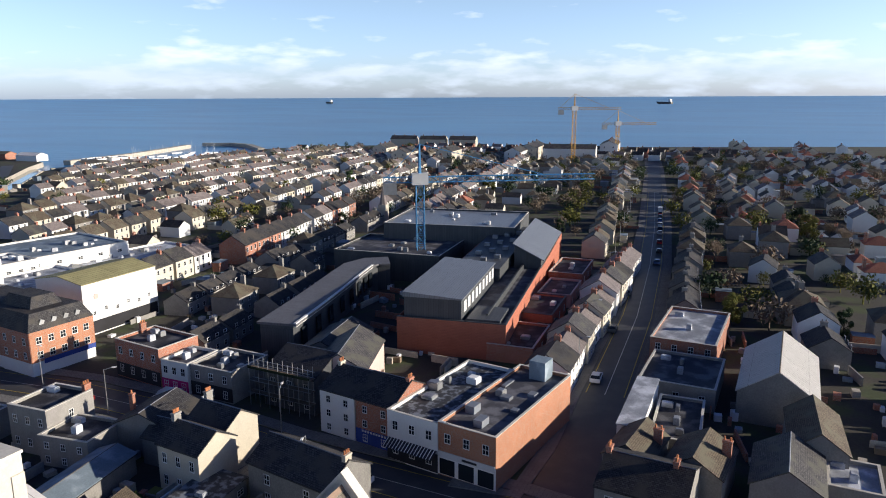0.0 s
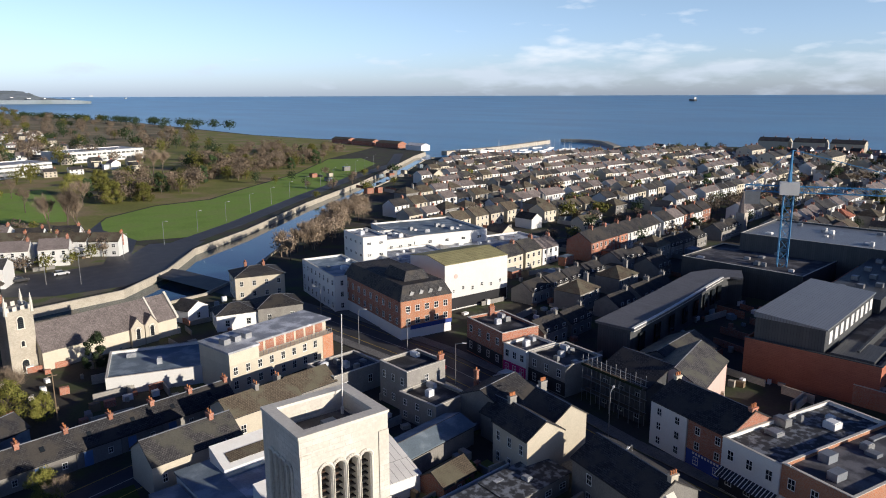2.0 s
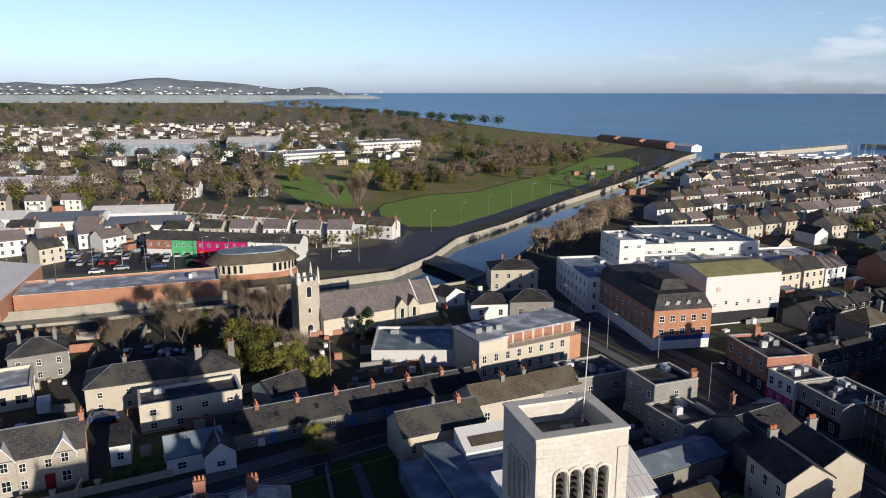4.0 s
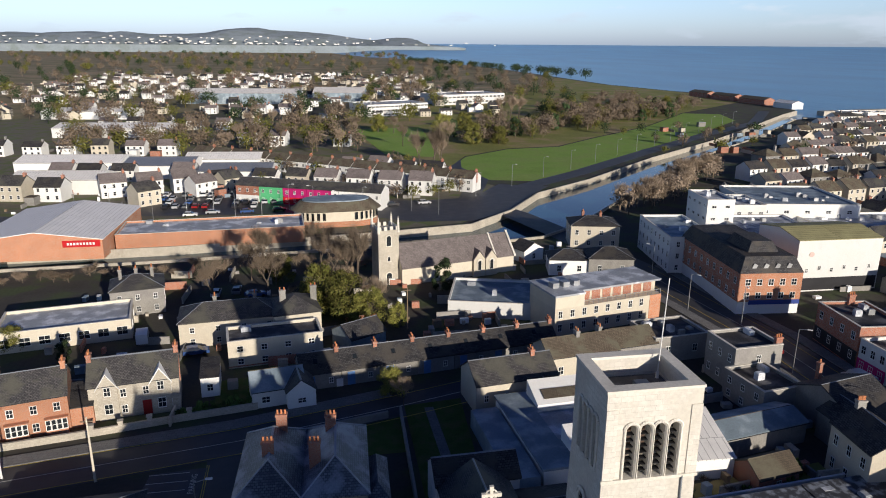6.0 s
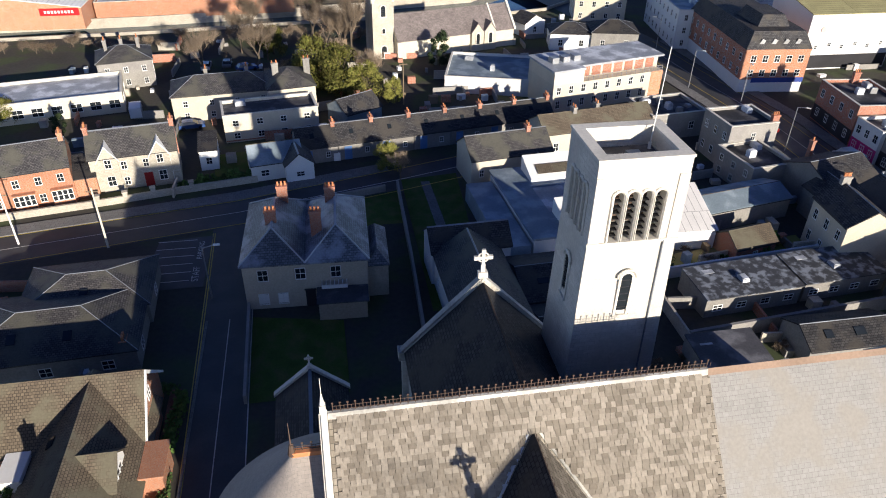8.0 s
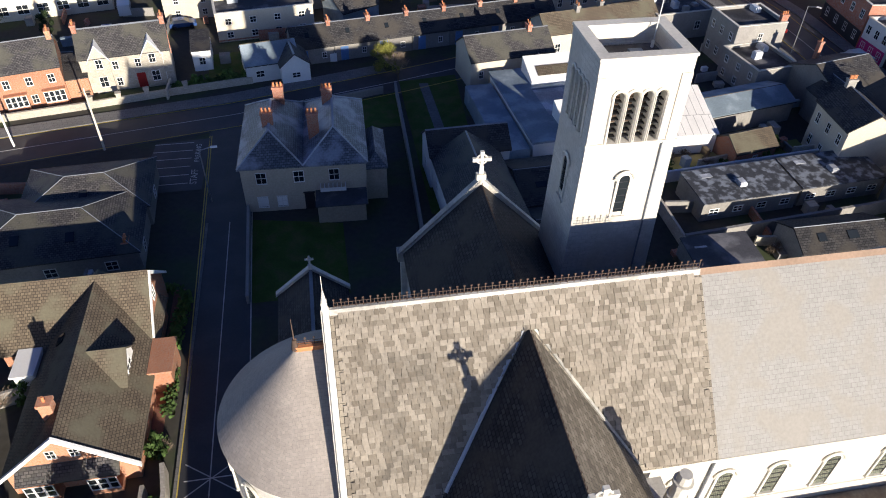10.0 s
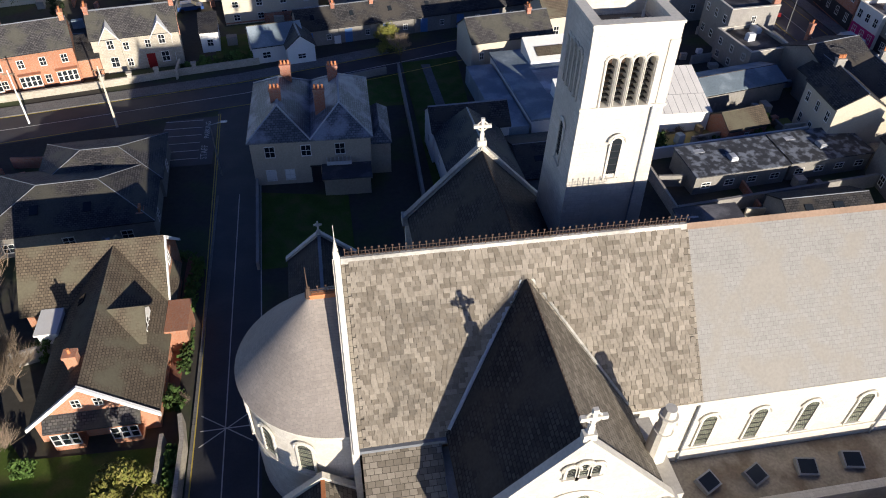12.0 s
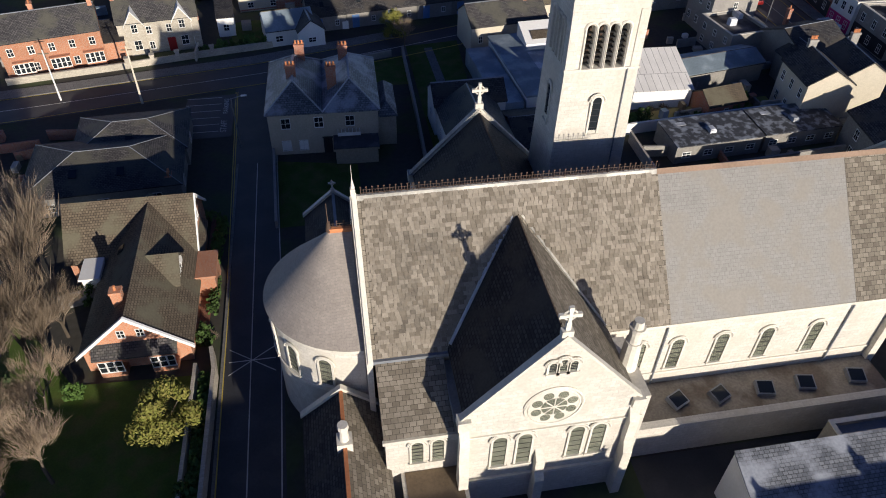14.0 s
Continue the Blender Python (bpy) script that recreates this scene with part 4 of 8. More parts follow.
# sacristy roof between apse and transept
sr = bmesh.new()
prism(sr, [(-13.0, 8.4), (-HW, 10.6), (-HW, 10.8), (-13.1, 8.55)], X0 + 0.1, -6.9, "x")
part("sacristy_roof", sr, SLATE_OLD, church, "weathered lean-to slates")
part("sacristy_wall", boxes((X0 + 0.2, -6.3, -12.9, -HW + 0.2, 0, 8.35)), STONE, church)
part("sacristy_gutter", boxes((-6.95, -6.2, -13.0, -HW, 9.4, 9.9), (X0 - 0.1, -6.3, -HW - 0.25, -HW, 10.6, 10.95)), LEAD, church, "pale lead parapet gutter")
part("sacristy_cornice", boxes((X0, -6.3, -13.15, -12.9, 8.0, 8.35)), STONE_TRIM, church)
for x in (-9.55, -8.05):
    arched_window(church, pose(x, -12.92, 5.1), 0.85, 2.6)
part("low_annexe", boxes((-10.6, -6.3, -16.5, -12.9, 0, 3.6), (-10.8, -6.1, -16.7, -12.9, 3.6, 3.8)), STONE, church)
part("annexe_roof", boxes((-10.5, -6.4, -16.4, -12.95, 3.8, 3.86)), WOOD, church, "dark brown felt roof")
# side wings, one each side of the apse
for s in (-1, 1):
    y0, y1 = (-16.5, -7.0) if s < 0 else (7.6, 17.5)
    wx = -14.6 if s < 0 else -13.8
    wb = bmesh.new()
    prism(wb, [(-2.9, 0), (2.9, 0), (2.9, 4.4), (0, 6.9), (-2.9, 4.4)], y0, y1, "y")
    part("wing_wall", wb, STONE, church, "", pose(wx, 0, 0))
    for q in (-1, 1):
        rb = bmesh.new()
        prism(rb, [(0, 6.95), (q * 3.15, 4.25), (q * 3.15, 4.4), (0, 7.12)], y0 - 0.1, y1 + 0.1, "y")
        # Wing slopes away from the sun carry their shade in darker slate.
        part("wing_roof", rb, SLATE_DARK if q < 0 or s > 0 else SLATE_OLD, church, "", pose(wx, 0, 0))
    part("wing_ridge", boxes((-0.14, 0.14, y0, y1, 7.0, 7.25)), POT if s < 0 else LEAD, church, "", pose(wx, 0, 0))
    cb = bmesh.new()
    for q in (-1, 1):
        ye = y1 if s > 0 else y1 - 0.2
        prism(cb, [(0, 7.2), (q * 3.3, 4.35), (q * 3.3, 4.65), (0, 7.55)], ye - 0.15, ye + 0.3, "y")
    part("wing_coping", cb, STONE_TRIM, church, "", pose(wx, 0, 0))
part("small_cross", cross_mesh(0.6), STONE_TRIM, church, "", pose(-13.8, 17.5, 7.6))
pt = boxes((-0.55, 0.55, -0.55, 0.55, 0, 1.0))
tube(pt, (0, 0, 1.0), (0, 0, 2.3), 0.38, 0.3, 10)
tube(pt, (0, 0, 2.3), (0, 0, 2.7), 0.42, 0.38, 10)
part("wing_chimney", pt, STONE_TRIM, church, "round stone shaft", pose(-14.6, -11.8, 6.6))

# bell tower
TX0, TX1, TY0, TY1, TOP = 16.15 - CX, 22.25 - CX, 35.1 - CY, 40.3 - CY, 30.6
tower = bmesh.new()
t = 0.75
b0 = 0.55


def taper(bm, x0, x1, y0, y1, z0, z1, e):
    v = [bm.verts.new(c) for c in ((x0 - e, y0 - e, z0), (x1 + e, y0 - e, z0), (x1 + e, y1 + e, z0), (x0 - e, y1 + e, z0), (x0, y0, z1), (x1, y0, z1), (x1, y1, z1), (x0, y1, z1))]
    for q in ((3, 2, 1, 0), (4, 5, 6, 7), (0, 1, 5, 4), (1, 2, 6, 5), (2, 3, 7, 6), (3, 0, 4, 7)):
        bm.faces.new([v[i] for i in q])


taper(tower, TX0, TX1, TY0, TY1, 0, 24.7, b0)
part("tower_shaft", tower, STONE, church, "pale granite ashlar, slightly battered")
BZ0, BZ1 = 24.7, 28.3


def belfry_face(L, lights, lw, gap):
    """One belfry wall of length L with round-headed openings cut through, drawn in x and z, 0.7 thick towards +y."""
    bm = bmesh.new()
    n = 8
    r = lw / 2
    centres = [(i - (lights - 1) / 2) * (lw + gap) for i in range(lights)]
    edge = [-L / 2] + [v for c in centres for v in (c - r, c + r)] + [L / 2]
    for i in range(0, len(edge), 2):
        box(bm, edge[i], edge[i + 1], 0, 0.7, BZ0, TOP - 1.2)
    for c in centres:
        for j in range(n):
            a0, a1 = math.pi * j / n, math.pi * (j + 1) / n
            xa, xb = c + r * math.cos(a0), c + r * math.cos(a1)
            za, zb = BZ1 - r + r * math.sin(a0), BZ1 - r + r * math.sin(a1)
            vs = [bm.verts.new(p) for y in (0, 0.7) for p in ((xa, y, za), (xb, y, zb), (xb, y, TOP - 1.2), (xa, y, TOP - 1.2))]
            for q in ((0, 1, 2, 3), (7, 6, 5, 4), (0, 4, 5, 1), (2, 6, 7, 3)):
                bm.faces.new([vs[k] for k in q])
    bmesh.ops.remove_doubles(bm, verts=bm.verts, dist=0.001)
    bmesh.ops.recalc_face_normals(bm, faces=bm.faces)
    return bm


mx, my = (TX0 + TX1) / 2, (TY0 + TY1) / 2
LX, LY = TX1 - TX0, TY1 - TY0
for at, L, n_, lw in ((pose(mx, TY0, 0), LX, 4, 0.62), (pose(mx, TY1, 0, 0, 0, 180), LX, 4, 0.62), (pose(TX0, my, 0, 0, 0, -90), LY - 1.4, 4, 0.5), (pose(TX1, my, 0, 0, 0, 90), LY - 1.4, 4, 0.5)):
    part("belfry_wall", belfry_face(L, n_, lw, 0.3), STONE, church, "", at)
    for i in range(n_):
        c = (i - (n_ - 1) / 2) * (lw + 0.3)
        for k in range(7):
            # Louvres carry the shade of the openings in their near-black colour.
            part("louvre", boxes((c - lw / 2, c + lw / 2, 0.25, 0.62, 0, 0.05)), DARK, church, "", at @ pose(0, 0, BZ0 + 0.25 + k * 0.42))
    hd = bmesh.new()
    for i in range(n_):
        c = (i - (n_ - 1) / 2) * (lw + 0.3)
        r = lw / 2 + 0.15
        for j in range(10):
            a0, a1 = math.pi * j / 10, math.pi * (j + 1) / 10
            tube(hd, (c + r * math.cos(a0), -0.05, BZ1 - lw / 2 + r * math.sin(a0)), (c + r * math.cos(a1), -0.05, BZ1 - lw / 2 + r * math.sin(a1)), 0.11, 0.11, 5)
        for q in (-1, 1):
            tube(hd, (c + q * (lw / 2 + 0.13), -0.04, BZ0), (c + q * (lw / 2 + 0.13), -0.04, BZ1 - lw / 2), 0.1, 0.1, 6)
    part("arcade_mould", hd, STONE_TRIM, church, "", at)
part("bell_frame", boxes((TX0 + 1, TX1 - 1, my - 0.15, my + 0.15, BZ0, BZ0 + 2.6), (mx - 0.15, mx + 0.15, TY0 + 1, TY1 - 1, BZ0 + 1.0, BZ0 + 1.3)), IRON, church, "rusted iron bell frame")
PT = 0.62
par = bmesh.new()
for r in ((TX0, TX1, TY0, TY0 + PT), (TX0, TX1, TY1 - PT, TY1), (TX0, TX0 + PT, TY0 + PT, TY1 - PT), (TX1 - PT, TX1, TY0 + PT, TY1 - PT)):
    box(par, *r, TOP - 1.2, TOP - 0.12)
part("tower_parapet", par, STONE, church)
cpb = bmesh.new()
o = 0.07
for r in ((TX0 - o, TX1 + o, TY0 - o, TY0 + PT + o), (TX0 - o, TX1 + o, TY1 - PT - o, TY1 + o), (TX0 - o, TX0 + PT + o, TY0 + PT + o, TY1 - PT - o), (TX1 - PT - o, TX1 + o, TY0 + PT + o, TY1 - PT - o)):
    box(cpb, *r, TOP - 0.12, TOP + 0.06)
part("tower_coping", cpb, STONE_TRIM, church)
part("tower_roof", boxes((TX0 + PT, TX1 - PT, TY0 + PT, TY1 - PT, TOP - 1.6, TOP - 1.35)), FELT, church, "dark flat tower roof")
part("roof_hatch", boxes((mx + 0.1, mx + 1.0, my - 0.1, my + 0.8, TOP - 1.35, TOP - 1.1)), SHEET_BLUE, church)
fp = bmesh.new()
tube(fp, (TX1 - 1.05, TY1 - 1.3, TOP - 1.35), (TX1 - 0.75, TY1 - 1.1, TOP + 5.4), 0.045, 0.03, 6)
tube(fp, (TX1 - 1.05, TY1 - 1.3, TOP - 1.35), (TX1 - 1.05, TY1 - 1.3, TOP - 0.9), 0.12, 0.12, 6)
part("flagpole", fp, FRAME, church, "thin white mast")
arched_window(church, pose(19.25 - CX, TY0 - 0.09, 18.7, 1.2), 0.75, 3.5, GLASS)
arched_window(church, pose(TX0 - 0.09, my, 18.7, 0, 1.2, -90), 0.75, 3.5, GLASS)
part("tower_door", arch_ring(bmesh.new(), 1.4, 3.0, 0.3, -0.12, 0.05), STONE_TRIM, church, "", pose(19.0 - CX, TY0 - b0, 9.5))
part("tower_pipe", tube(bmesh.new(), (TX1 - 0.9, TY0 - 0.4, 8), (TX1 - 0.9, TY0 - 0.1, 24.6), 0.07), LEAD, church)
for x in (TX0 + 0.35, TX1 - 0.35):
    part("corner_strip", boxes((x - 0.36, x + 0.36, TY0 - 0.07, TY0, BZ0, TOP - 1.2)), STONE, church)
part("belfry_string", boxes((TX0 - 0.1, TX1 + 0.1, TY0 - 0.14, TY0, BZ0 - 0.2, BZ0)), STONE_TRIM, church)


# ---- main street and the shopping block ----
building("corner_shop", 89.0, 30.4, -98, 8.6, 24, 7.5, "flat", wall=BRICK_ORANGE, wins=(3, 0, 2, 0), floors=2, band=(0.2, 3.2, WHITE), clutter=1, label="orange brick corner shop with a flat roof and white shopfront", category="shop", seed=3)
building("white_shop", 89.0, 38.9, -98, 8.2, 22, 7.3, "flat", wall=WHITE, cover=FELT_FROST, wins=(3, 0, 2, 0), floors=2, band=(0.2, 2.9, SHOP_DARK), clutter=5, label="white rendered shop with a striped dark awning", category="shop", seed=5)
building("brick_shop_house", 85.2, 47.0, -98, 6.6, 9.5, 6.9, "gable", 2.4, BRICK, SLATE_DARK, (2, 0, 2, 0), 3, (0.85, 1.1), band=(0.2, 2.4, SHOP_BLUE), chims=((0.9, 0, 0.5),), label="red brick house over a blue shopfront", category="shop")
building("white_house", 86.2, 53.8, -98, 6.6, 9.5, 6.9, "gable", 2.2, WHITE, SLATE_DARK, (2, 0, 2, 0), 3, (0.85, 1.1), chims=((-0.9, 0, 0.6),), label="tall white rendered street house with slate roof", category="house", stack=RENDER)
building("pink_hall", 98, 62.5, -72, 9, 15, 6.0, "gable", 2.6, PINK, SLATE, (0, 0, 0, 0), 1, ridge="y", label="pink rendered hall with grey slate roof", category="hall")
building("scaffolded_house", 92, 66, -93, 10, 12, 6.0, "gable", 2.5, CLAD, SLATE_DARK, (3, 0, 3, 0), 2, label="dark house under repair behind scaffolding", category="house")
building("brick_shop", 88.9, 97.5, -96, 11.8, 8.5, 7.0, "flat", wall=BRICK, wins=(4, 0, 3, 0), floors=2, band=(0.2, 2.8, SHOP_DARK), clutter=3, chims=((-0.9, 0.3, 1.5),), label="red brick shop with shaped parapet", category="shop")
building("white_shop_low", 87.3, 88.2, -90, 5.8, 7.5, 5.6, "flat", wall=WHITE, wins=(3, 0, 2, 0), floors=2, band=(0.2, 2.4, SHOP_PINK), clutter=2, label="small white shop with magenta front", category="shop")
building("dark_shop", 88.5, 80.5, -92, 9, 9, 5.5, "flat", wall=RENDER_GREY, wins=(3, 0, 0, 0), floors=2, band=(0.2, 2.6, SHOP_DARK), clutter=5, label="grey flat-roofed shop with roof plant", category="shop")

cs = bpy.data.objects["white_shop"]
aw = part("awning", prism(bmesh.new(), [(-12.4, 2.5), (-11.0, 3.3), (-11.0, 3.38), (-12.4, 2.58)], -4.0, 4.0, "x"), SHOP_DARK, cs, "dark awning with pale stripes")
for i in range(16):
    part("awning_stripe", prism(bmesh.new(), [(-12.42, 2.585), (-11.02, 3.385), (-11.02, 3.4), (-12.42, 2.6)], -3.9 + i * 0.5, -3.78 + i * 0.5, "x"), FRAME, aw)
cs = bpy.data.objects["corner_shop"]
part("lift_box", boxes((-1.0, 1.6, 8.4, 11.2, 7.0, 10.0)), SHEET_BLUE, cs, "blue glazed lift box")
for u, v, a, b, z in ((-2.5, -6, 1.0, 1.3, 8.5), (0.5, -9, 0.9, 1.4, 8.4), (-0.5, 0, 1.1, 0.9, 7.7), (2.2, 3, 0.8, 1.0, 7.6), (2.4, -3, 0.7, 0.7, 7.5), (-2.8, 5, 0.5, 2.2, 7.4)):
    part("roof_light", boxes((u - a * 0.7, u + a * 0.7, v - b * 0.7, v + b * 0.7, 7.0, 7.0 + (z - 7.0) * 0.75)), LEAD, cs)
part("fascia_sign", boxes((-4.2, 4.2, -12.12, -12.0, 2.7, 3.5)), FRAME, cs, "white shop fascia")
part("fascia_bars", boxes((-0.6, 1.6, -12.16, -12.12, 2.95, 3.25)), SHOP_DARK, cs, "plain dark bars for lettering")
for u in (-2.9, 0.0, 2.9):
    part("shop_window", boxes((u - 1.15, u + 1.15, -12.08, -12.0, 0.3, 2.5)), GLASS, cs)
bs = bpy.data.objects["brick_shop_house"]
part("fascia_bars", boxes(*[(-2.2 + i * 0.5, -1.9 + i * 0.5, -4.84, -4.78, 2.0, 2.3) for i in range(9)]), FRAME, bs, "plain pale bars for lettering")

mall = thing("shopping_centre", "terracotta and dark metal clad shopping centre under construction", "shopping centre", 165.6, 60.1, 0, -81)
part("wall", wall_mesh("flat", 21.6, 95.8, 7.2, 0), TERRACOTTA, mall)
part("roof", boxes((-10.5, 10.5, -47.6, 47.6, 6.2, 6.6)), FELT, mall)
part("coping", boxes((10.5, 10.9, -47.9, 47.9, 7.2, 7.35), (-10.9, 10.5, -47.9, -47.5, 7.2, 7.35)), CLAD, mall)
part("upper_block", boxes((-9.5, 2.0, -47.2, -16, 6.6, 11.2)), CLAD, mall, "dark cladding")
rb = bmesh.new()
prism(rb, [(-9.8, 11.2), (2.3, 11.2), (2.3, 11.45), (-9.8, 12.2)], -47.4, -15.7, "y")
part("upper_roof", rb, METAL_ROOF, mall)
for i in range(9):
    part("clerestory_window", boxes((2.0, 2.08, -45 + i * 3.3, -43.2 + i * 3.3, 8.2, 10.4)), FRAME, mall)
part("shaft_block", boxes((3.0, 9.5, -47, -38, 6.6, 7.6)), CLAD, mall)
gs = bmesh.new()
prism(gs, [(4.0, 6.6), (10.8, 6.6), (10.8, 9.3), (4.0, 12.7)], 0, 38, "y")
part("monopitch_block", gs, CLAD, mall)
gs = bmesh.new()
prism(gs, [(3.7, 12.85), (11.6, 8.95), (11.6, 9.15), (3.7, 13.1)], -0.7, 38.8, "y")
part("monopitch_roof", gs, METAL_ROOF, mall, "sloping grey metal roof")
part("link_block", boxes((-8, 3, -14, 42, 6.6, 9.6)), CLAD, mall)
for i in range(14):
    part("roof_unit", boxes((-6 + (i % 3) * 2.8, -4.6 + (i % 3) * 2.8, -11 + i * 3.6, -9.6 + i * 3.6, 9.6, 10.5)), GALV, mall)
part("parapet_rib", boxes((6.2, 6.6, -44, 2, 6.6, 7.9)), CLAD, mall)
building("mall_hall", 203, 87, -80, 40, 30, 12, "flat", wall=CLAD, cover=METAL_ROOF, wins=(0, 0, 0, 0), floors=1, clutter=10, label="dark clad cinema block with grey roof", category="shopping centre", seed=9)
building("mall_hall_low", 177, 94, -84, 31, 24, 7.6, "flat", wall=CLAD, cover=FELT, wins=(0, 0, 0, 0), floors=1, clutter=8, label="low dark building under construction", category="shopping centre", seed=12)


def crescent():
    ob = thing("curved_building", "curved block with a long grey metal roof and white frames", "building", 122, 82, 0, 0)
    line = [(-18, 0.5), (-4, 3.4), (10, 6.6), (22, 9.6), (30, 11.4), (35, 10.4), (37.5, 6.5)]
    part("wall", ribbon(line, 6.8, 6.6, 6.6), CLAD, ob)
    part("roof", ribbon(line, 8.2, 7.1, 0.45), GREY_SHEET, ob, "long curved grey roof")
    edge = [(x + 0.8, y - 3.7) for x, y in line[:-2]]
    part("fascia", ribbon(edge, 0.5, 7.3, 0.8), WHITE, ob)
    for (ax, ay), (bx, by) in zip(edge[:-1], edge[1:]):
        for k in (0.3, 0.8):
            part("window", boxes((-1.2, 1.2, -0.06, 0.06, 1.8, 5.4)), GLASS, ob, "", pose(ax + (bx - ax) * k, ay + (by - ay) * k, 0, 0, 0, math.degrees(math.atan2(by - ay, bx - ax))))


crescent()
building("grey_hall", 106.5, 70.5, -80, 9, 15, 4.8, "gable", 2.0, RENDER_GREY, SLATE, (0, 0, 0, 0), 1, ridge="y", label="grey slate roofed hall behind the shops", category="hall")


def lattice(ob, p, q, w, step, material, name):
    """A square lattice mast or jib between two points."""
    p, q = Vector(p), Vector(q)
    d = (q - p)
    n = max(2, int(d.length / step))
    rot = d.to_track_quat("Z", "Y")
    cs = [rot @ Vector((sx * w / 2, sy * w / 2, 0)) for sx, sy in ((-1, -1), (1, -1), (1, 1), (-1, 1))]
    bm = bmesh.new()
    for c in cs:
        tube(bm, p + c, q + c, w * 0.06, w * 0.06, 4)
    for i in range(n):
        a, b = p + d * i / n, p + d * (i + 1) / n
        for k in range(4):
            tube(bm, a + cs[k], b + cs[(k + 1) % 4], w * 0.04, w * 0.04, 3, caps=False)
            tube(bm, a + cs[k], a + cs[(k + 1) % 4], w * 0.035, w * 0.035, 3, caps=False)
    return part(name, bm, material, ob)


def crane(x, y, h, jib, back, ang, w, material, label):
    ob = thing("tower_crane", label, "crane", x, y, 0, ang)
    lattice(ob, (0, 0, 0), (0, 0, h), w, w * 1.2, material, "mast")
    lattice(ob, (-back, 0, h + w * 0.6), (jib, 0, h + w * 0.6), w * 0.7, w, material, "jib")
    part("cab", boxes((-w, w, -w * 0.7, w * 0.7, h, h + w * 1.4)), FRAME, ob)
    part("counterweight", boxes((-back, -back + w * 1.6, -w * 0.5, w * 0.5, h - w * 1.2, h + w * 0.3)), GALV, ob)
    a = bmesh.new()
    tube(a, (0, 0, h + w), (0, 0, h + w * 5), w * 0.25, w * 0.1, 5)
    tube(a, (0, 0, h + w * 5), (jib * 0.7, 0, h + w), w * 0.05, w * 0.05, 3)
    tube(a, (0, 0, h + w * 5), (-back * 0.9, 0, h + w), w * 0.05, w * 0.05, 3)
    part("apex", a, material, ob)


crane(174.8, 86.8, 25.5, 50, 10, -58, 2.2, STEEL_BLUE, "blue lattice tower crane over the building site")
crane(523, 132, 39, 35, 12, -62, 2.4, YELLOW, "yellow tower crane near the seafront")
crane(586, 112, 26, 32, 13, -60, 2.4, YELLOW, "yellow tower crane near the seafront")

# ---- cream houses and back yards of the street ----
building("cream_house", 62.8, 63.5, -95, 7.4, 6.2, 6.4, "gable", 1.9, RENDER, SLATE_DARK, (3, 0, 2, 0), 2, (0.8, 1.4), chims=((-0.95, 0.0, 1.0),), ridge="x", stack=RENDER_GREY, pots=5, label="cream rendered house with dark slate gable roof")
building("cream_house", 69.0, 64.8, -95, 7.2, 6.0, 6.4, "gable", 1.9, RENDER, SLATE_DARK, (3, 0, 2, 0), 2, (0.8, 1.4), chims=((-0.95, 0.3, 1.0),), ridge="x", stack=RENDER_GREY, pots=5, label="cream rendered house with dark slate gable roof")
building("long_slate_house", 65.5, 48.2, -99, 13.1, 7.8, 5.2, "gable", 2.2, RENDER_GREY, SLATE_DARK, (2, 0, 3, 0), 2, chims=((0.95, 0, 0.8),), stack=RENDER, label="grey house with long dark slate roof")
building("concrete_parapet_house", 63.3, 91.3, -86, 7.2, 8.1, 7.0, "flat", wall=RENDER_GREY, wins=(3, 1, 2, 2), floors=2, win=(0.8, 1.2), clutter=1, chims=((0.8, 0.9, 1.0),), label="grey rendered block with flat felted roof")
building("low_flat_house", 61.8, 83.5, -82, 8.2, 7.0, 4.4, "flat", wall=RENDER_GREY, wins=(3, 0, 0, 1), floors=2, win=(0.8, 1.0), clutter=2, label="low grey rear building with a stained flat roof")
building("dark_slate_house", 69.5, 77, -78, 9, 9, 4.4, "gable", 2.0, RENDER_GREY, SLATE_DARK, (0, 0, 3, 0), 1, chims=((-0.95, 0, 0.8),), pots=1, ridge="y", label="grey house with steep dark slate roof")
building("slate_shed", 66.9, 71, -89, 7, 6, 4.0, "gable", 1.6, RENDER_GREY, SLATE_DARK, (0, 0, 0, 0), 1, label="small dark slated store", category="shed")
building("curved_workshop", 53.5, 74.5, 10, 15, 5.5, 3.0, "gable", 0.9, RENDER_GREY, SHEET_BLUE, (0, 0, 0, 0), 1, label="low workshop with pale sheet roof", category="workshop")
building("white_workshop", 43.5, 71.5, -2, 8.5, 8, 2.8, "mono", 2.2, WHITE, SHEET_WHITE, (0, 0, 0, 0), 1, label="white workshop with sloping sheet roof", category="workshop")
building("yard_shed", 51, 66.0, 10, 6, 4, 2.2, "gable", 1.3, BRICK, TILE, (1, 0, 0, 0), 1, (0.7, 0.8), label="small brick yard shed with brown tiles", category="shed")
building("flat_store", 45.5, 57.5, 4, 12, 5.5, 2.6, "mono", 0.25, RENDER_GREY, FELT_FROST, (4, 0, 0, 0), 1, (1.2, 0.8), clutter=2, label="long flat-roofed store behind the church", category="store")
building("flat_store", 57.5, 58.5, 4, 11, 5.5, 2.6, "mono", 0.25, RENDER_GREY, FELT_FROST, (4, 0, 0, 0), 1, (1.2, 0.8), clutter=2, label="long low store with frost-patched roof", category="store")
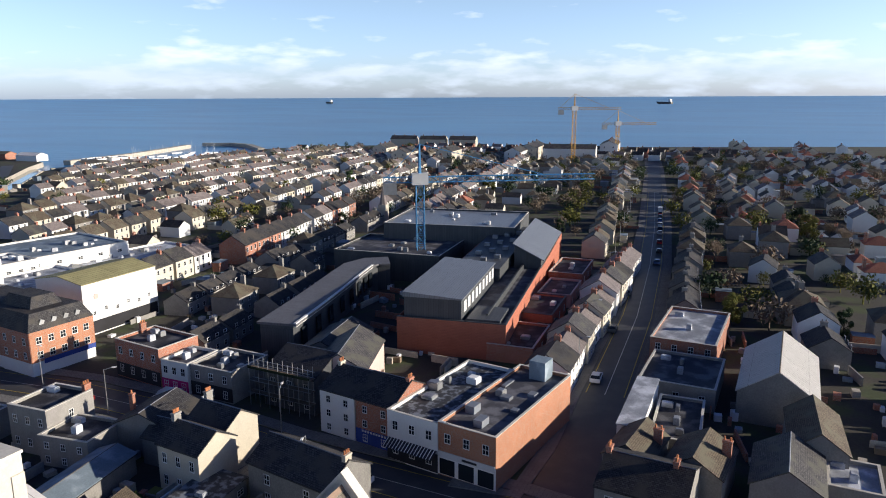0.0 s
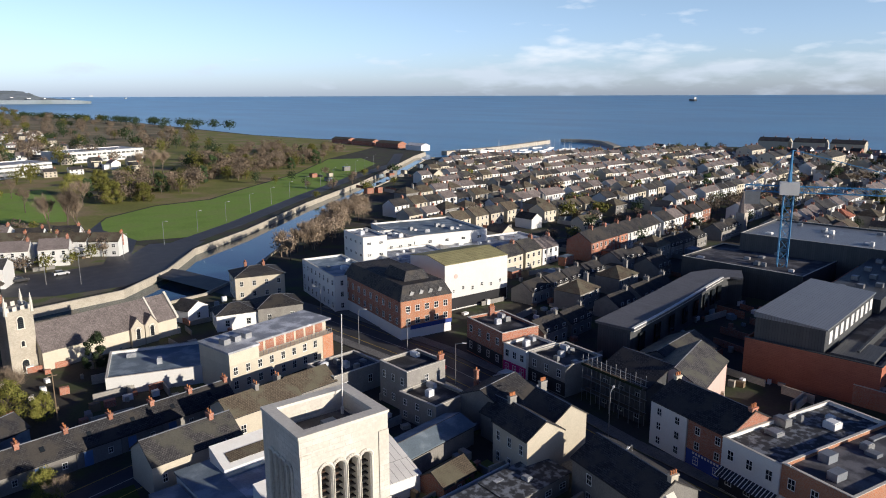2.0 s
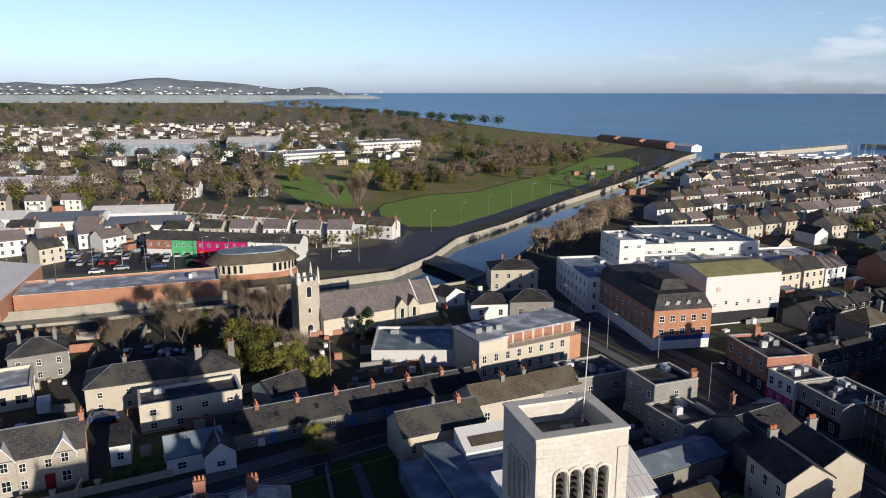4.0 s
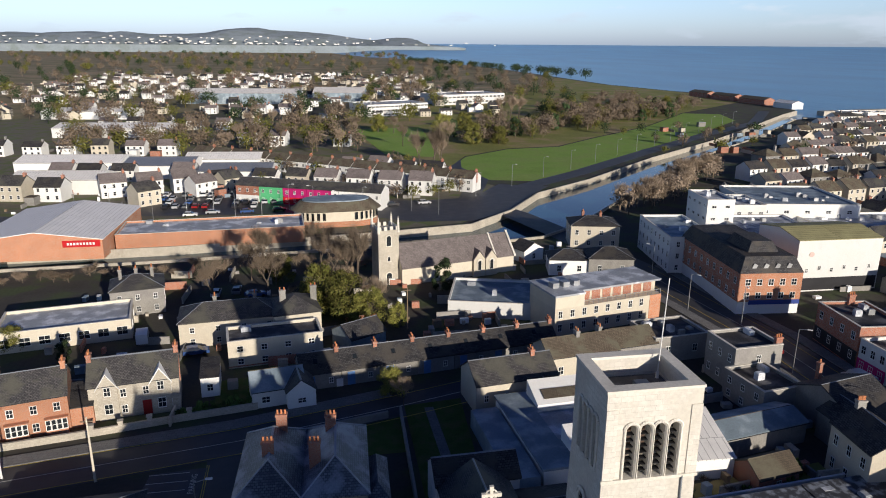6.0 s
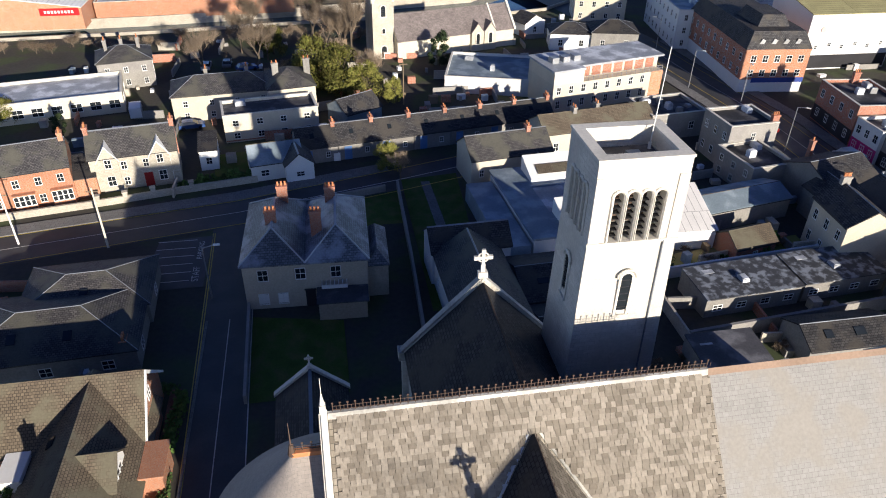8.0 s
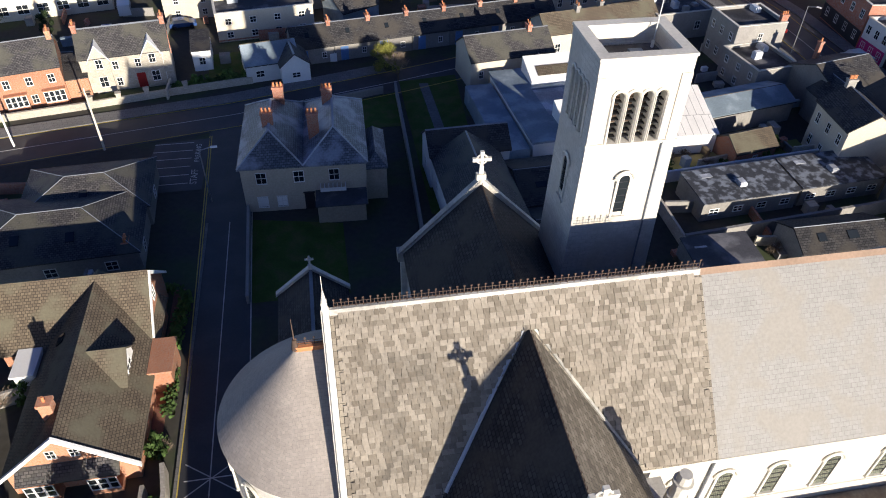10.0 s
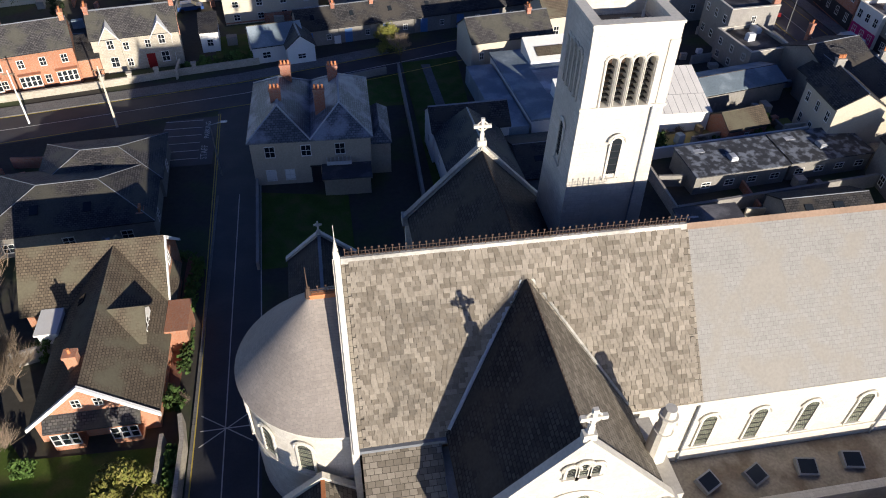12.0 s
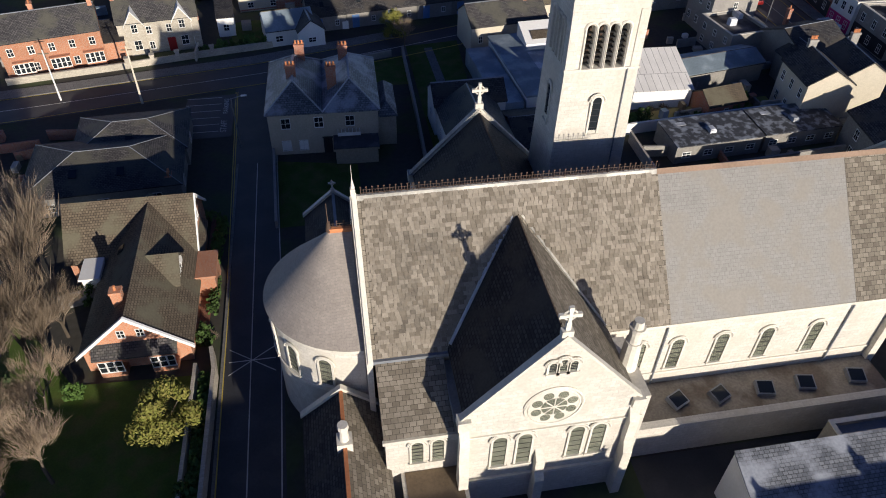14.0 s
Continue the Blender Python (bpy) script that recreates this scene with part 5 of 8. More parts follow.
building("hipped_store", 51, 47.5, 0, 10, 5, 2.6, "gable", 1.2, RENDER_GREY, SLATE_DARK, (2, 0, 0, 0), 1, (0.8, 0.8), label="low slated outbuilding with roof lights", category="outbuilding", skylights=((0.2, -0.5, 1.2, 0.9), (-0.5, -0.5, 0.9, 0.9)))
building("stone_store", 38, 46, 0, 7, 6, 2.4, "mono", 0.3, RENDER_GREY, FELT, (1, 0, 0, 0), 1, (0.8, 0.8), clutter=1, label="low grey flat-roofed outbuilding", category="outbuilding")

# ---- bridge end ----
bm_ = thing("brick_corner_block", "red brick corner block with grey mansard attic", "building", 85.6, 129.7, 0, -95)
part("wall", boxes((-13.6, 13.6, -6.3, 6.3, 2.6, 8.3)), BRICK, bm_)
part("shopfront", boxes((-13.5, 13.5, -6.2, 6.2, 0, 2.6)), WHITE, bm_)
# Orange brick puts the sun's warmth into this end face's colour.
part("end_wall", boxes((13.6, 13.7, -6.2, 6.2, 2.6, 8.3)), BRICK_ORANGE, bm_)
part("shop_sign", boxes((13.6, 13.75, -4, 6.2, 2.0, 2.9)), SHOP_BLUE, bm_, "plain blue fascia")
part("roof", roof_mesh("mansard", 27.2, 12.6, 8.3, 3.0), SLATE_DARK, bm_)
part("roof_house", roof_mesh("mansard", 9, 6, 11.3, 2.0), SLATE_DARK, bm_, "", pose(5, 0, 0))
for f in range(2):
    for i in range(9):
        window(bm_, pose(-12 + i * 3.0, -6.3, 3.2 + f * 2.7), 0.9, 1.3)
    for i in range(5):
        window(bm_, pose(13.7, -4.6 + i * 2.3, 3.2 + f * 2.7, 0, 0, 90), 1.1, 1.3)
for i in range(10):
    part("skylight", boxes((-0.4, 0.4, -0.06, 0.06, 0, 1.1)), GALV, bm_, "", pose(-11.8 + i * 2.6, -5.9, 9.0, -24))
for i in range(4):
    part("skylight", boxes((-0.4, 0.4, -0.06, 0.06, 0, 1.1)), GALV, bm_, "", pose(13.2, -3.6 + i * 2.3, 9.0, 0, 24, 90))

th = thing("white_theatre", "tall white block with olive sheet roof and a round emblem", "theatre", 107.3, 133.8, 0, -91)
part("wall", wall_mesh("gable", 14.4, 19.4, 11.2, 1.2, "y"), WHITE, th)
part("roof", roof_mesh("gable", 14.4, 19.4, 11.2, 1.2, 0.1, ridge="y"), MOSS_ROOF, th, "olive-green ribbed roof")
part("shop_band", boxes((7.2, 7.28, -9.4, 9.4, 0.3, 3.0)), SHOP_DARK, th)
em = bmesh.new()
prism(em, [(-6.5 + 0.55 * math.cos(2 * math.pi * i / 20), 8.2 + 0.55 * math.sin(2 * math.pi * i / 20)) for i in range(20)], 7.2, 7.32, "x")
part("round_emblem", em, PINK, th, "plain round red emblem")
for i in range(6):
    window(th, pose(7.2, -7.2 + i * 2.9, 4.2 + 0.5 * (i % 2), 0, 0, 90), 0.7, 0.9)

building("white_hotel", 84, 153, -97, 22, 11, 8.5, "flat", wall=WHITE, cover=SHEET_BLUE, wins=(8, 3, 0, 0), floors=3, win=(0.8, 1.3), clutter=5, label="white painted hotel with blue-grey flat roof", category="hotel", seed=8)
building("white_hotel_tower", 99.5, 165.5, -97, 13, 7, 13, "flat", wall=WHITE, cover=FELT_PALE, wins=(4, 2, 0, 0), floors=4, win=(1.2, 0.7), clutter=2, label="stepped white upper storeys of the hotel", category="hotel")
building("white_block", 134.5, 184, -100, 27, 29, 8.2, "flat", wall=WHITE, cover=SHEET_BLUE, wins=(5, 5, 0, 0), floors=2, win=(1.4, 0.9), clutter=9, label="white flat-roofed commercial block", category="building", seed=6)
building("white_block", 109, 154, -96, 20, 18, 7.6, "flat", wall=WHITE, cover=FELT_PALE, wins=(3, 4, 0, 0), floors=2, win=(1.2, 0.9), clutter=7, label="white flat-roofed commercial block", category="building", seed=7)
building("white_block", 113, 176, -98, 14, 12, 9.0, "flat", wall=WHITE, cover=FELT_PALE, wins=(3, 4, 0, 0), floors=2, win=(1.2, 0.9), clutter=9, label="white flat-roofed commercial block", category="building", seed=17)
building("arcade", 146, 165, -96, 17, 34, 4.8, "flat", wall=WHITE, cover=FELT_PALE, wins=(0, 4, 0, 0), floors=1, clutter=12, label="broad pale flat-roofed arcade", category="building", seed=18)

fl = thing("cream_flats", "three-storey cream flats with a balcony floor under a flat roof", "flats", 50.0, 118.5, 0, 13)
part("wall", boxes((-11.5, 11.5, -4.5, 4.5, 0, 5.2), (-11.5, -5.5, -4.5, 4.5, 5.2, 7.4), (-5.5, 11.5, -2.6, 4.5, 5.2, 7.4)), RENDER, fl)
part("roof", boxes((-11.7, 12.2, -3.4, 4.9, 7.4, 7.75), (-11.7, -5.4, -4.7, -3.4, 7.4, 7.75)), FELT_PALE, fl)
part("brick_end", boxes((9.0, 11.56, -4.56, -4.5, 0, 5.2), (11.5, 11.56, -4.56, 4.5, 0, 5.2)), BRICK_ORANGE, fl)
for i in range(7):
    part("balcony_glazing", boxes((-5.0 + i * 2.3, -3.2 + i * 2.3, -2.66, -2.6, 5.3, 7.1)), BRICK, fl, "brown timber and glass")
rl = boxes((-5.5, 11.4, -4.5, -4.42, 6.1, 6.18), (-5.5, 11.4, -4.5, -4.42, 5.7, 5.74))
for i in range(18):
    box(rl, -5.5 + i * 0.99, -5.44 + i * 0.99, -4.5, -4.42, 5.2, 6.1)
part("railing", rl, GALV, fl)
for i in range(8):
    for f in range(2):
        window(fl, pose(-10.4 + i * 2.5, -4.5, 0.9 + f * 2.5), 0.9, 1.4)
for i in range(3):
    part("roof_unit", boxes((-10 + i * 2.2, -8.7 + i * 2.2, -1, 0.6, 7.75, 8.7)), GALV, fl)

building("river_villa", 69.2, 169.3, -12, 12.3, 9, 5.8, "hip", 1.8, RENDER, SLATE_DARK, (4, 3, 4, 3), 2, (0.9, 1.3), chims=((0.3, 0, 0.8), (-0.4, 0.3, 0.8)), label="cream villa with hipped slate roof beside the river")
building("white_kiosk", 48.5, 158.5, 25, 6, 5, 3.0, "gable", 1.6, WHITE, SLATE_DARK, (1, 0, 0, 0), 1, ridge="y", label="small white gabled cottage")
building("slate_mix", 55, 148, -12, 9, 7, 3.6, "hip", 1.7, WHITE, SLATE_DARK, (2, 1, 0, 1), 1, label="low white house with hipped slate roof")
building("slate_mix", 64, 146, -12, 10, 8, 4.2, "hip", 1.9, RENDER_GREY, SLATE_DARK, (2, 1, 0, 1), 1, label="grey house with hipped slate roof and roof plant")
building("flat_blue_hall", 33.5, 128.5, -16, 18, 14, 3.2, "flat", wall=WHITE, cover=SHEET_BLUE, wins=(0, 0, 0, 0), floors=1, clutter=2, label="low hall with broad blue-grey flat roof", category="hall")
building("gable_end_house", 26.0, 91.2, 8, 12.5, 6.5, 4.4, "gable", 2.2, RENDER, SLATE, (4, 0, 3, 0), 1, (0.7, 1.1), chims=((0.55, 0, 0.8),), pots=2, label="cream gabled house with grey slate roof")
building("gable_porch", 30.5, 86.8, 8, 3.2, 3.5, 3.0, "gable", 1.3, WHITE, SLATE_DARK, (1, 0, 0, 0), 1, (0.8, 1.0), ridge="y", label="small white gabled porch block", category="porch")
building("cream_rear_house", 38.5, 97.5, 8, 12, 6, 4.6, "gable", 1.8, RENDER, TILE, (3, 0, 0, 0), 1, chims=((0.0, 0, 0.9), (0.7, 0.2, 0.9)), stack=RENDER_GREY, pots=2, label="cream house with moss-stained brown roof")
building("brick_gable_house", 48.5, 101, 8, 8, 6, 3.8, "gable", 1.8, RENDER_GREY, TILE, (2, 0, 0, 0), 1, chims=(), label="grey house with brown tiled roof")
building("dark_flat", 57, 103, 6, 10, 8, 4.4, "flat", wall=RENDER_GREY, wins=(2, 0, 0, 0), floors=1, clutter=5, label="grey flat-roofed rear premises", category="building")
wk = thing("parish_hall", "low white courtyard hall with sheet roofs", "hall", 28.8, 77.0, 0, 4)
part("wall", boxes((-5.5, 5.5, -9, 9, 0, 3.2)), WHITE, wk)
part("roof", boxes((-5.7, -1.5, -9.2, 9.2, 3.2, 3.5), (-1.5, 6.5, 3.4, 9.2, 3.2, 3.5), (-1.5, 6.5, -9.2, -3.5, 3.2, 3.5)), SHEET_BLUE, wk)
for a, b in ((4.2, 8.6), (-8.6, -3.6)):
    lt = part("lantern", prism(bmesh.new(), [(a, 3.5), (b, 3.5), (b, 5.6), (a, 4.0)], -1.2, 6.6, "x"), WHITE, wk, "white sloping roof lantern")
    part("lantern_panel", prism(bmesh.new(), [(a + 0.8, 4.36), (a + 2.4, 4.94), (a + 2.4, 5.02), (a + 0.8, 4.44)], 0.0, 5.8, "x"), TILE, lt)
part("court_roof", boxes((-1.4, 6.4, -3.4, 3.3, 3.05, 3.3)), FELT_PALE, wk)
part("side_strip", boxes((-9.5, -5.8, -9, 7.5, 0, 2.6)), SHEET_BLUE, wk)

# ---- old parish church ----
oc = thing("old_church", "small stone church with battlemented tower and slate nave", "church", 13.2, 147.0, 0, 14)
part("tower", boxes((-2.3, 2.3, -2.3, 2.3, 0, 12.0)), RUBBLE, oc, "grey rubble tower")
for s in (-1, 1):
    for i in range(4):
        a = -2.3 + i * 1.31
        part("merlon", boxes((a, a + 0.7, s * 2.3 - (0.3 if s > 0 else 0), s * 2.3 + (0.3 if s < 0 else 0), 12.0, 12.8)), STONE_TRIM, oc)
        if 0 < i < 3:
            part("merlon", boxes((s * 2.3 - (0.3 if s > 0 else 0), s * 2.3 + (0.3 if s < 0 else 0), a, a + 0.7, 12.0, 12.8)), STONE_TRIM, oc)
for sx in (-1, 1):
    for sy in (-1, 1):
        pn = bmesh.new()
        tube(pn, (0, 0, 11.4), (0, 0, 13.2), 0.35, 0.28, 6)
        tube(pn, (0, 0, 13.2), (0, 0, 15.0), 0.3, 0.03, 6)
        part("pinnacle", pn, STONE_TRIM, oc, "", pose(sx * 2.2, sy * 2.2, 0))
for z, w_, h_ in ((0.2, 1.2, 2.4), (5.2, 0.6, 1.0), (8.6, 1.0, 2.2)):
    arched_window(oc, pose(0, -2.32, z), w_, h_, GLASS, hood=False)
nb = bmesh.new()
prism(nb, [(-4.2, 0), (4.2, 0), (4.2, 4.0), (0, 8.0), (-4.2, 4.0)], 2.3, 29.5, "x")
part("nave_wall", nb, RENDER, oc)
part("nave_roof", prism(bmesh.new(), [(-4.6, 3.65), (0, 8.05), (4.6, 3.65), (4.6, 3.8), (0, 8.25), (-4.6, 3.8)], 2.2, 29.3, "x"), SLATE_PURPLE, oc)
part("gable_coping", prism(bmesh.new(), [(-4.8, 3.7), (0, 8.3), (4.8, 3.7), (4.8, 4.05), (0, 8.7), (-4.8, 4.05)], 29.2, 29.7, "x"), STONE_TRIM, oc)
part("gable_coping", prism(bmesh.new(), [(-4.7, 3.75), (0, 8.25), (4.7, 3.75), (4.7, 4.0), (0, 8.55), (-4.7, 4.0)], 24.6, 24.95, "x"), STONE_TRIM, oc)
for i, x in enumerate((20.4, 23.4)):
    gp = bmesh.new()
    prism(gp, [(-1.4, 0), (1.4, 0), (1.4, 3.9), (0, 5.7), (-1.4, 3.9)], -5.0, -2.0, "y")
    g_ = part("gablet", gp, RENDER, oc, "", pose(x, 0, 0))
    part("gablet_roof", prism(bmesh.new(), [(-1.6, 3.75), (0, 5.8), (1.6, 3.75), (1.6, 3.95), (0, 6.05), (-1.6, 3.95)], -5.1, -1.0, "y"), SLATE_PURPLE, g_)
    arched_window(oc, pose(x, -5.02, 1.5), 0.8, 2.2, GLASS)

# ---- villas and cottages along the back road ----
building("grey_villa", -16.5, 121.5, 6, 17, 8, 4.4, "hip", 2.2, RENDER, SLATE, (4, 2, 3, 2), 2, (0.8, 1.0), chims=((-0.3, 0.3, 0.7), (0.5, 0.2, 0.7)), pots=2, stack=RENDER_GREY, label="long cream villa with hipped grey slate roof")
building("ivy_villa", -5.5, 121.5, 10, 8, 9, 5.0, "hip", 2.2, RENDER, SLATE, (3, 2, 2, 2), 2, (0.8, 1.1), chims=((-0.5, 0, 0.9), (0.9, 0.2, 0.9)), pots=2, stack=RENDER_GREY, ridge="y", label="cream villa with ivy and tall chimneys")
building("flat_garage", -8.5, 111.5, 8, 15, 6.5, 4.6, "flat", wall=RENDER, cover=FELT, wins=(4, 0, 0, 0), floors=2, win=(1.0, 1.0), clutter=1, band=(0.2, 0.4, BRICK), label="flat-roofed house with garages and a brick bay", category="house")
building("blue_gable_barn", 5.5, 113.5, 30, 7, 6, 2.9, "gable", 1.6, SHEET_BLUE, SLATE_DARK, (0, 1, 0, 0), 1, (0.8, 0.9), label="dark slate barn with pale blue gable", category="barn")
ROWLAB = "small slate-roofed cottage in a shaded row"
for i in range(7):
    building("row_cottage", -1.5 + i * 6.0, 101.2 + i * 1.0, 9, 6.0, 6.0, 2.7, "gable", 2.0, RENDER_GREY, SLATE_DARK, (2, 0, 1, 0), 1, (0.7, 0.9), chims=((0.95, 0, 0.7),), pots=2, door=(0, DOOR_BLUE), label=ROWLAB, group="row of cottages", skylights=((-0.2, -0.5, 0.6, 0.8),))
building("bay_cottage", -7.5, 97.0, 10, 7.5, 6, 2.7, "gable", 1.7, WHITE, SHEET_BLUE, (2, 0, 0, 0), 1, (1.2, 1.0), label="low white cottage with pale roof and conservatory")
building("gable_cottage", -4.2, 95.2, 10, 4.0, 5, 2.7, "gable", 1.6, WHITE, SLATE, (1, 0, 0, 0), 1, (1.2, 0.8), ridge="y", label="small white gable-fronted cottage")
building("white_outhouse", -17.3, 101.0, 5, 2.6, 5.5, 3.2, "mono", 0.6, WHITE, SLATE_DARK, (1, 1, 0, 0), 1, (0.9, 1.1), label="tall narrow white outhouse", category="outhouse")
st = building("stone_cottages", -26.9, 97.5, 9, 11.6, 6.5, 5.2, "gable", 2.6, RUBBLE, SLATE, (4, 0, 2, 0), 2, (0.8, 1.2), chims=((-0.97, 0, 0.9), (0.97, 0, 0.9)), pots=3, door=(2, DOOR_RED), label="granite cottage with gablets, slate roof and red door")
for u in (-3.4, 3.4):
    gp = bmesh.new()
    prism(gp, [(-1.3, 0), (1.3, 0), (1.3, 4.7), (0, 6.6), (-1.3, 4.7)], -3.55, -1.0, "y")
    g_ = part("gablet", gp, RUBBLE, st, "", pose(u, 0, 0))
    part("bargeboard", prism(bmesh.new(), [(-1.5, 4.45), (0, 6.7), (1.5, 4.45), (1.5, 4.65), (0, 6.95), (-1.5, 4.65)], -3.7, -0.8, "y"), FRAME, g_)
    window(g_, pose(0, -3.55, 3.6), 0.9, 1.3)
    window(g_, pose(0, -3.55, 0.9), 1.1, 1.5)
bt_ = building("brick_terrace", -41.5, 93.5, 14, 13.5, 7.5, 5.4, "gable", 2.4, BRICK_ORANGE, SLATE, (5, 0, 3, 0), 2, (0.85, 1.2), chims=((0.95, 0, 1.0), (-0.2, 0.2, 1.0)), door=(2, DOOR_BLUE), stack=BRICK_ORANGE, label="orange brick terrace with white bay windows and blue door")
for u in (-4.8, 0.0, 4.6):
    bb = boxes((-1.3, 1.3, -4.5, -3.7, 0, 0.9), (-1.4, 1.4, -4.6, -3.7, 2.4, 2.55))
    by_ = part("bay", bb, BRICK_ORANGE, bt_, "", pose(u + 0.6, 0, 0))
    for k in range(4):
        window(by_, pose(-0.98 + k * 0.65, -4.5, 0.9), 0.62, 1.5, 0)
building("brick_link", -33.6, 95.2, 12, 3.2, 6, 3.0, "mono", 0.8, BRICK_ORANGE, SLATE_DARK, (0, 0, 0, 0), 1, label="low brick link with bay window")
building("flat_school", -44.9, 126.0, 11, 21, 11, 3.6, "flat", wall=RENDER, cover=FELT_PALE, wins=(7, 2, 0, 0), floors=1, win=(1.8, 1.5), label="low cream building with pale flat roof", category="school")
building("chimney_house", -35.8, 138.0, 12, 9.5, 8, 5.0, "hip", 2.0, RENDER_GREY, SLATE, (3, 2, 2, 2), 2, (0.8, 1.1), chims=((-0.6, 0.2, 1.0), (0.0, 0.2, 1.0), (0.6, 0.2, 1.0)), pots=2, stack=RENDER_GREY, label="grey hipped house with tall chimneys")

# ---- presbytery pair beside the lane ----
PRES_WALL = mat("buff_render", (0.46, 0.41, 0.33), 0.9, 0.3, patches=(0.40, 0.36, 0.29))
pr = thing("presbytery", "pair of grey rendered houses with twin hipped slate roofs", "house", -2.9, 69.8, 0, -2)
part("wall", boxes((-6.7, 6.7, -6.6, 6.6, 0, 5.7)), PRES_WALL, pr)
for s in (-1, 1):
    rf = part("roof", roof_mesh("hip", 6.9, 13.4, 5.75, 2.7, 0.1, ridge="y"), SLATE_FROST, pr, "", pose(s * 3.45, 0, 0))
    part("hip_lead", boxes((-0.12, 0.12, -3.3, 3.3, 8.42, 8.52)), HIP, pr, "", pose(s * 3.45, 0, 0))
    for q in (-1, 1):
        for e in (-1, 1):
            part("hip_tiles", tube(bmesh.new(), (q * 3.5, e * 6.75, 5.9), (0, e * 3.3, 8.48), 0.11, 0.11, 4), HIP, pr, "", pose(s * 3.45, 0, 0))
for u, v in ((-3.6, -1.6), (-2.6, 4.0), (2.9, 3.2), (1.3, -2.2)):
    chimney(pr, u, v, 5.5, 9.7, 1.2, 0.7, 3, BRICK)
for u, z in ((-4.6, 3.75), (-0.6, 3.75), (3.2, 3.75), (-4.8, 0.6), (-2.7, 0.6)):
    window(pr, pose(u, -6.6, z), 1.15, 1.45)
for u in (-4.8, -2.7):
    part("window_blind", boxes((-0.5, 0.5, -0.05, -0.035, 0.1, 1.35)), FRAME, pr, "white window blind", pose(u, -6.6, 0.6))
part("door", boxes((-0.55, 0.55, -0.08, 0.0, 0, 2.2), (-0.65, 0.65, -0.12, 0, 2.2, 2.35)), SHOP_DARK, pr, "", pose(0.3, -6.6, 0))
part("annexe_wall", boxes((6.7, 9.0, -5.6, 2, 0, 4.2)), PRES_WALL, pr)
part("annexe_roof", roof_mesh("hip", 2.3, 7.6, 4.2, 1.5, 0.15, ridge="y"), SLATE_FROST, pr, "", pose(7.85, -1.8, 0))
part("porch_wall", boxes((1.2, 6.4, -9.4, -6.6, 0, 2.3)), PRES_WALL, pr)
part("porch_roof", boxes((1.0, 6.6, -9.6, -6.6, 2.3, 2.45)), FELT, pr)
cv = bmesh.new()
for k in range(7):
    box(cv, 1.6 + k * 0.45, 1.66 + k * 0.45, -7.6, -6.65, 3.3, 3.36)
box(cv, 1.6, 4.4, -7.62, -7.55, 2.9, 3.36)
part("glazed_canopy", cv, FRAME, pr)

# ---- bungalow and gabled house across the lane ----
building("slate_bungalow", -28.5, 60.5, 3, 17, 11, 2.6, "hip", 2.1, RENDER_GREY, SLATE, (3, 2, 2, 1), 1, (1.2, 1.1), chims=((0.85, -0.75, -1.6),), pots=4, label="dark slate bungalow with hipped roof", skylights=((0.25, -0.6, 0.8, 1.1), (-0.35, -0.55, 0.8, 1.1)))
building("slate_bungalow", -26.5, 67.0, 3, 13, 9, 2.6, "hip", 1.8, RENDER_GREY, SLATE, (2, 1, 2, 1), 1, (1.2, 1.1), label="dark slate rear wing of the bungalow", skylights=((0.0, -0.6, 0.8, 1.1),))

gh = thing("gabled_house", "brick house with brown tiled roofs, white bargeboards and dormers", "house", -21.2, 40.0, 0, 0)
W2 = 4.6
part("wall", wall_mesh("gable", 9.0, 17, 2.5, 3.9, "y"), BRICK_ORANGE, gh)
part("cross_wall", prism(bmesh.new(), [(3.6, 0), (11.4, 0), (11.4, 3.0), (7.6, 6.6), (3.6, 3.0)], -8.0, 4.2, "x"), BRICK_ORANGE, gh)
part("roof", roof_mesh("gable", 9.0, 17, 2.5, 3.9, 0.4, ridge="y"), TILE, gh)
part("cross_roof", prism(bmesh.new(), [(3.1, 2.6), (7.6, 6.7), (11.9, 2.6), (11.9, 2.75), (7.6, 6.9), (3.1, 2.75)], -8.3, 4.4, "x"), TILE, gh)
brg = bmesh.new()
for q in (-1, 1):
    prism(brg, [(0, 6.35), (q * 5.0, 2.05), (q * 5.0, 2.4), (0, 6.75)], -9.0, -8.75, "y")
part("bargeboard", brg, FRAME, gh, "white painted bargeboards")
brg = bmesh.new()
for q in (-1, 1):
    prism(brg, [(7.6, 6.4), (7.6 + q * 4.3, 2.5), (7.6 + q * 4.3, 2.8), (7.6, 6.85)], 4.35, 4.55, "x")
part("bargeboard", brg, FRAME, gh)
part("gable_skirt", prism(bmesh.new(), [(-9.6, 2.3), (-8.5, 3.1), (-8.5, 3.3), (-9.6, 2.45)], -3.6, 3.6, "x"), SLATE, gh, "grey slate skirt roof over the bays")
for u in (-2.2, 2.2):
    bb = boxes((-1.1, 1.1, -9.5, -8.5, 0, 0.7), (-1.15, 1.15, -9.55, -8.5, 2.1, 2.25))
    by_ = part("bay", bb, BRICK_ORANGE, gh, "", pose(u, 0, 0))
    for k in range(3):
        window(by_, pose(-0.7 + k * 0.7, -9.5, 0.7), 0.68, 1.4, 0)
for u in (-0.8, 0.8):
    window(gh, pose(u, -8.5, 3.9), 0.7, 0.9)
window(gh, pose(4.2, 7.6, 3.6, 0, 0, 90), 0.9, 1.2)
chimney(gh, -0.9, -5.9, 3.5, 7.2, 0.9, 0.8, 1, BRICK_ORANGE)
dm = bmesh.new()
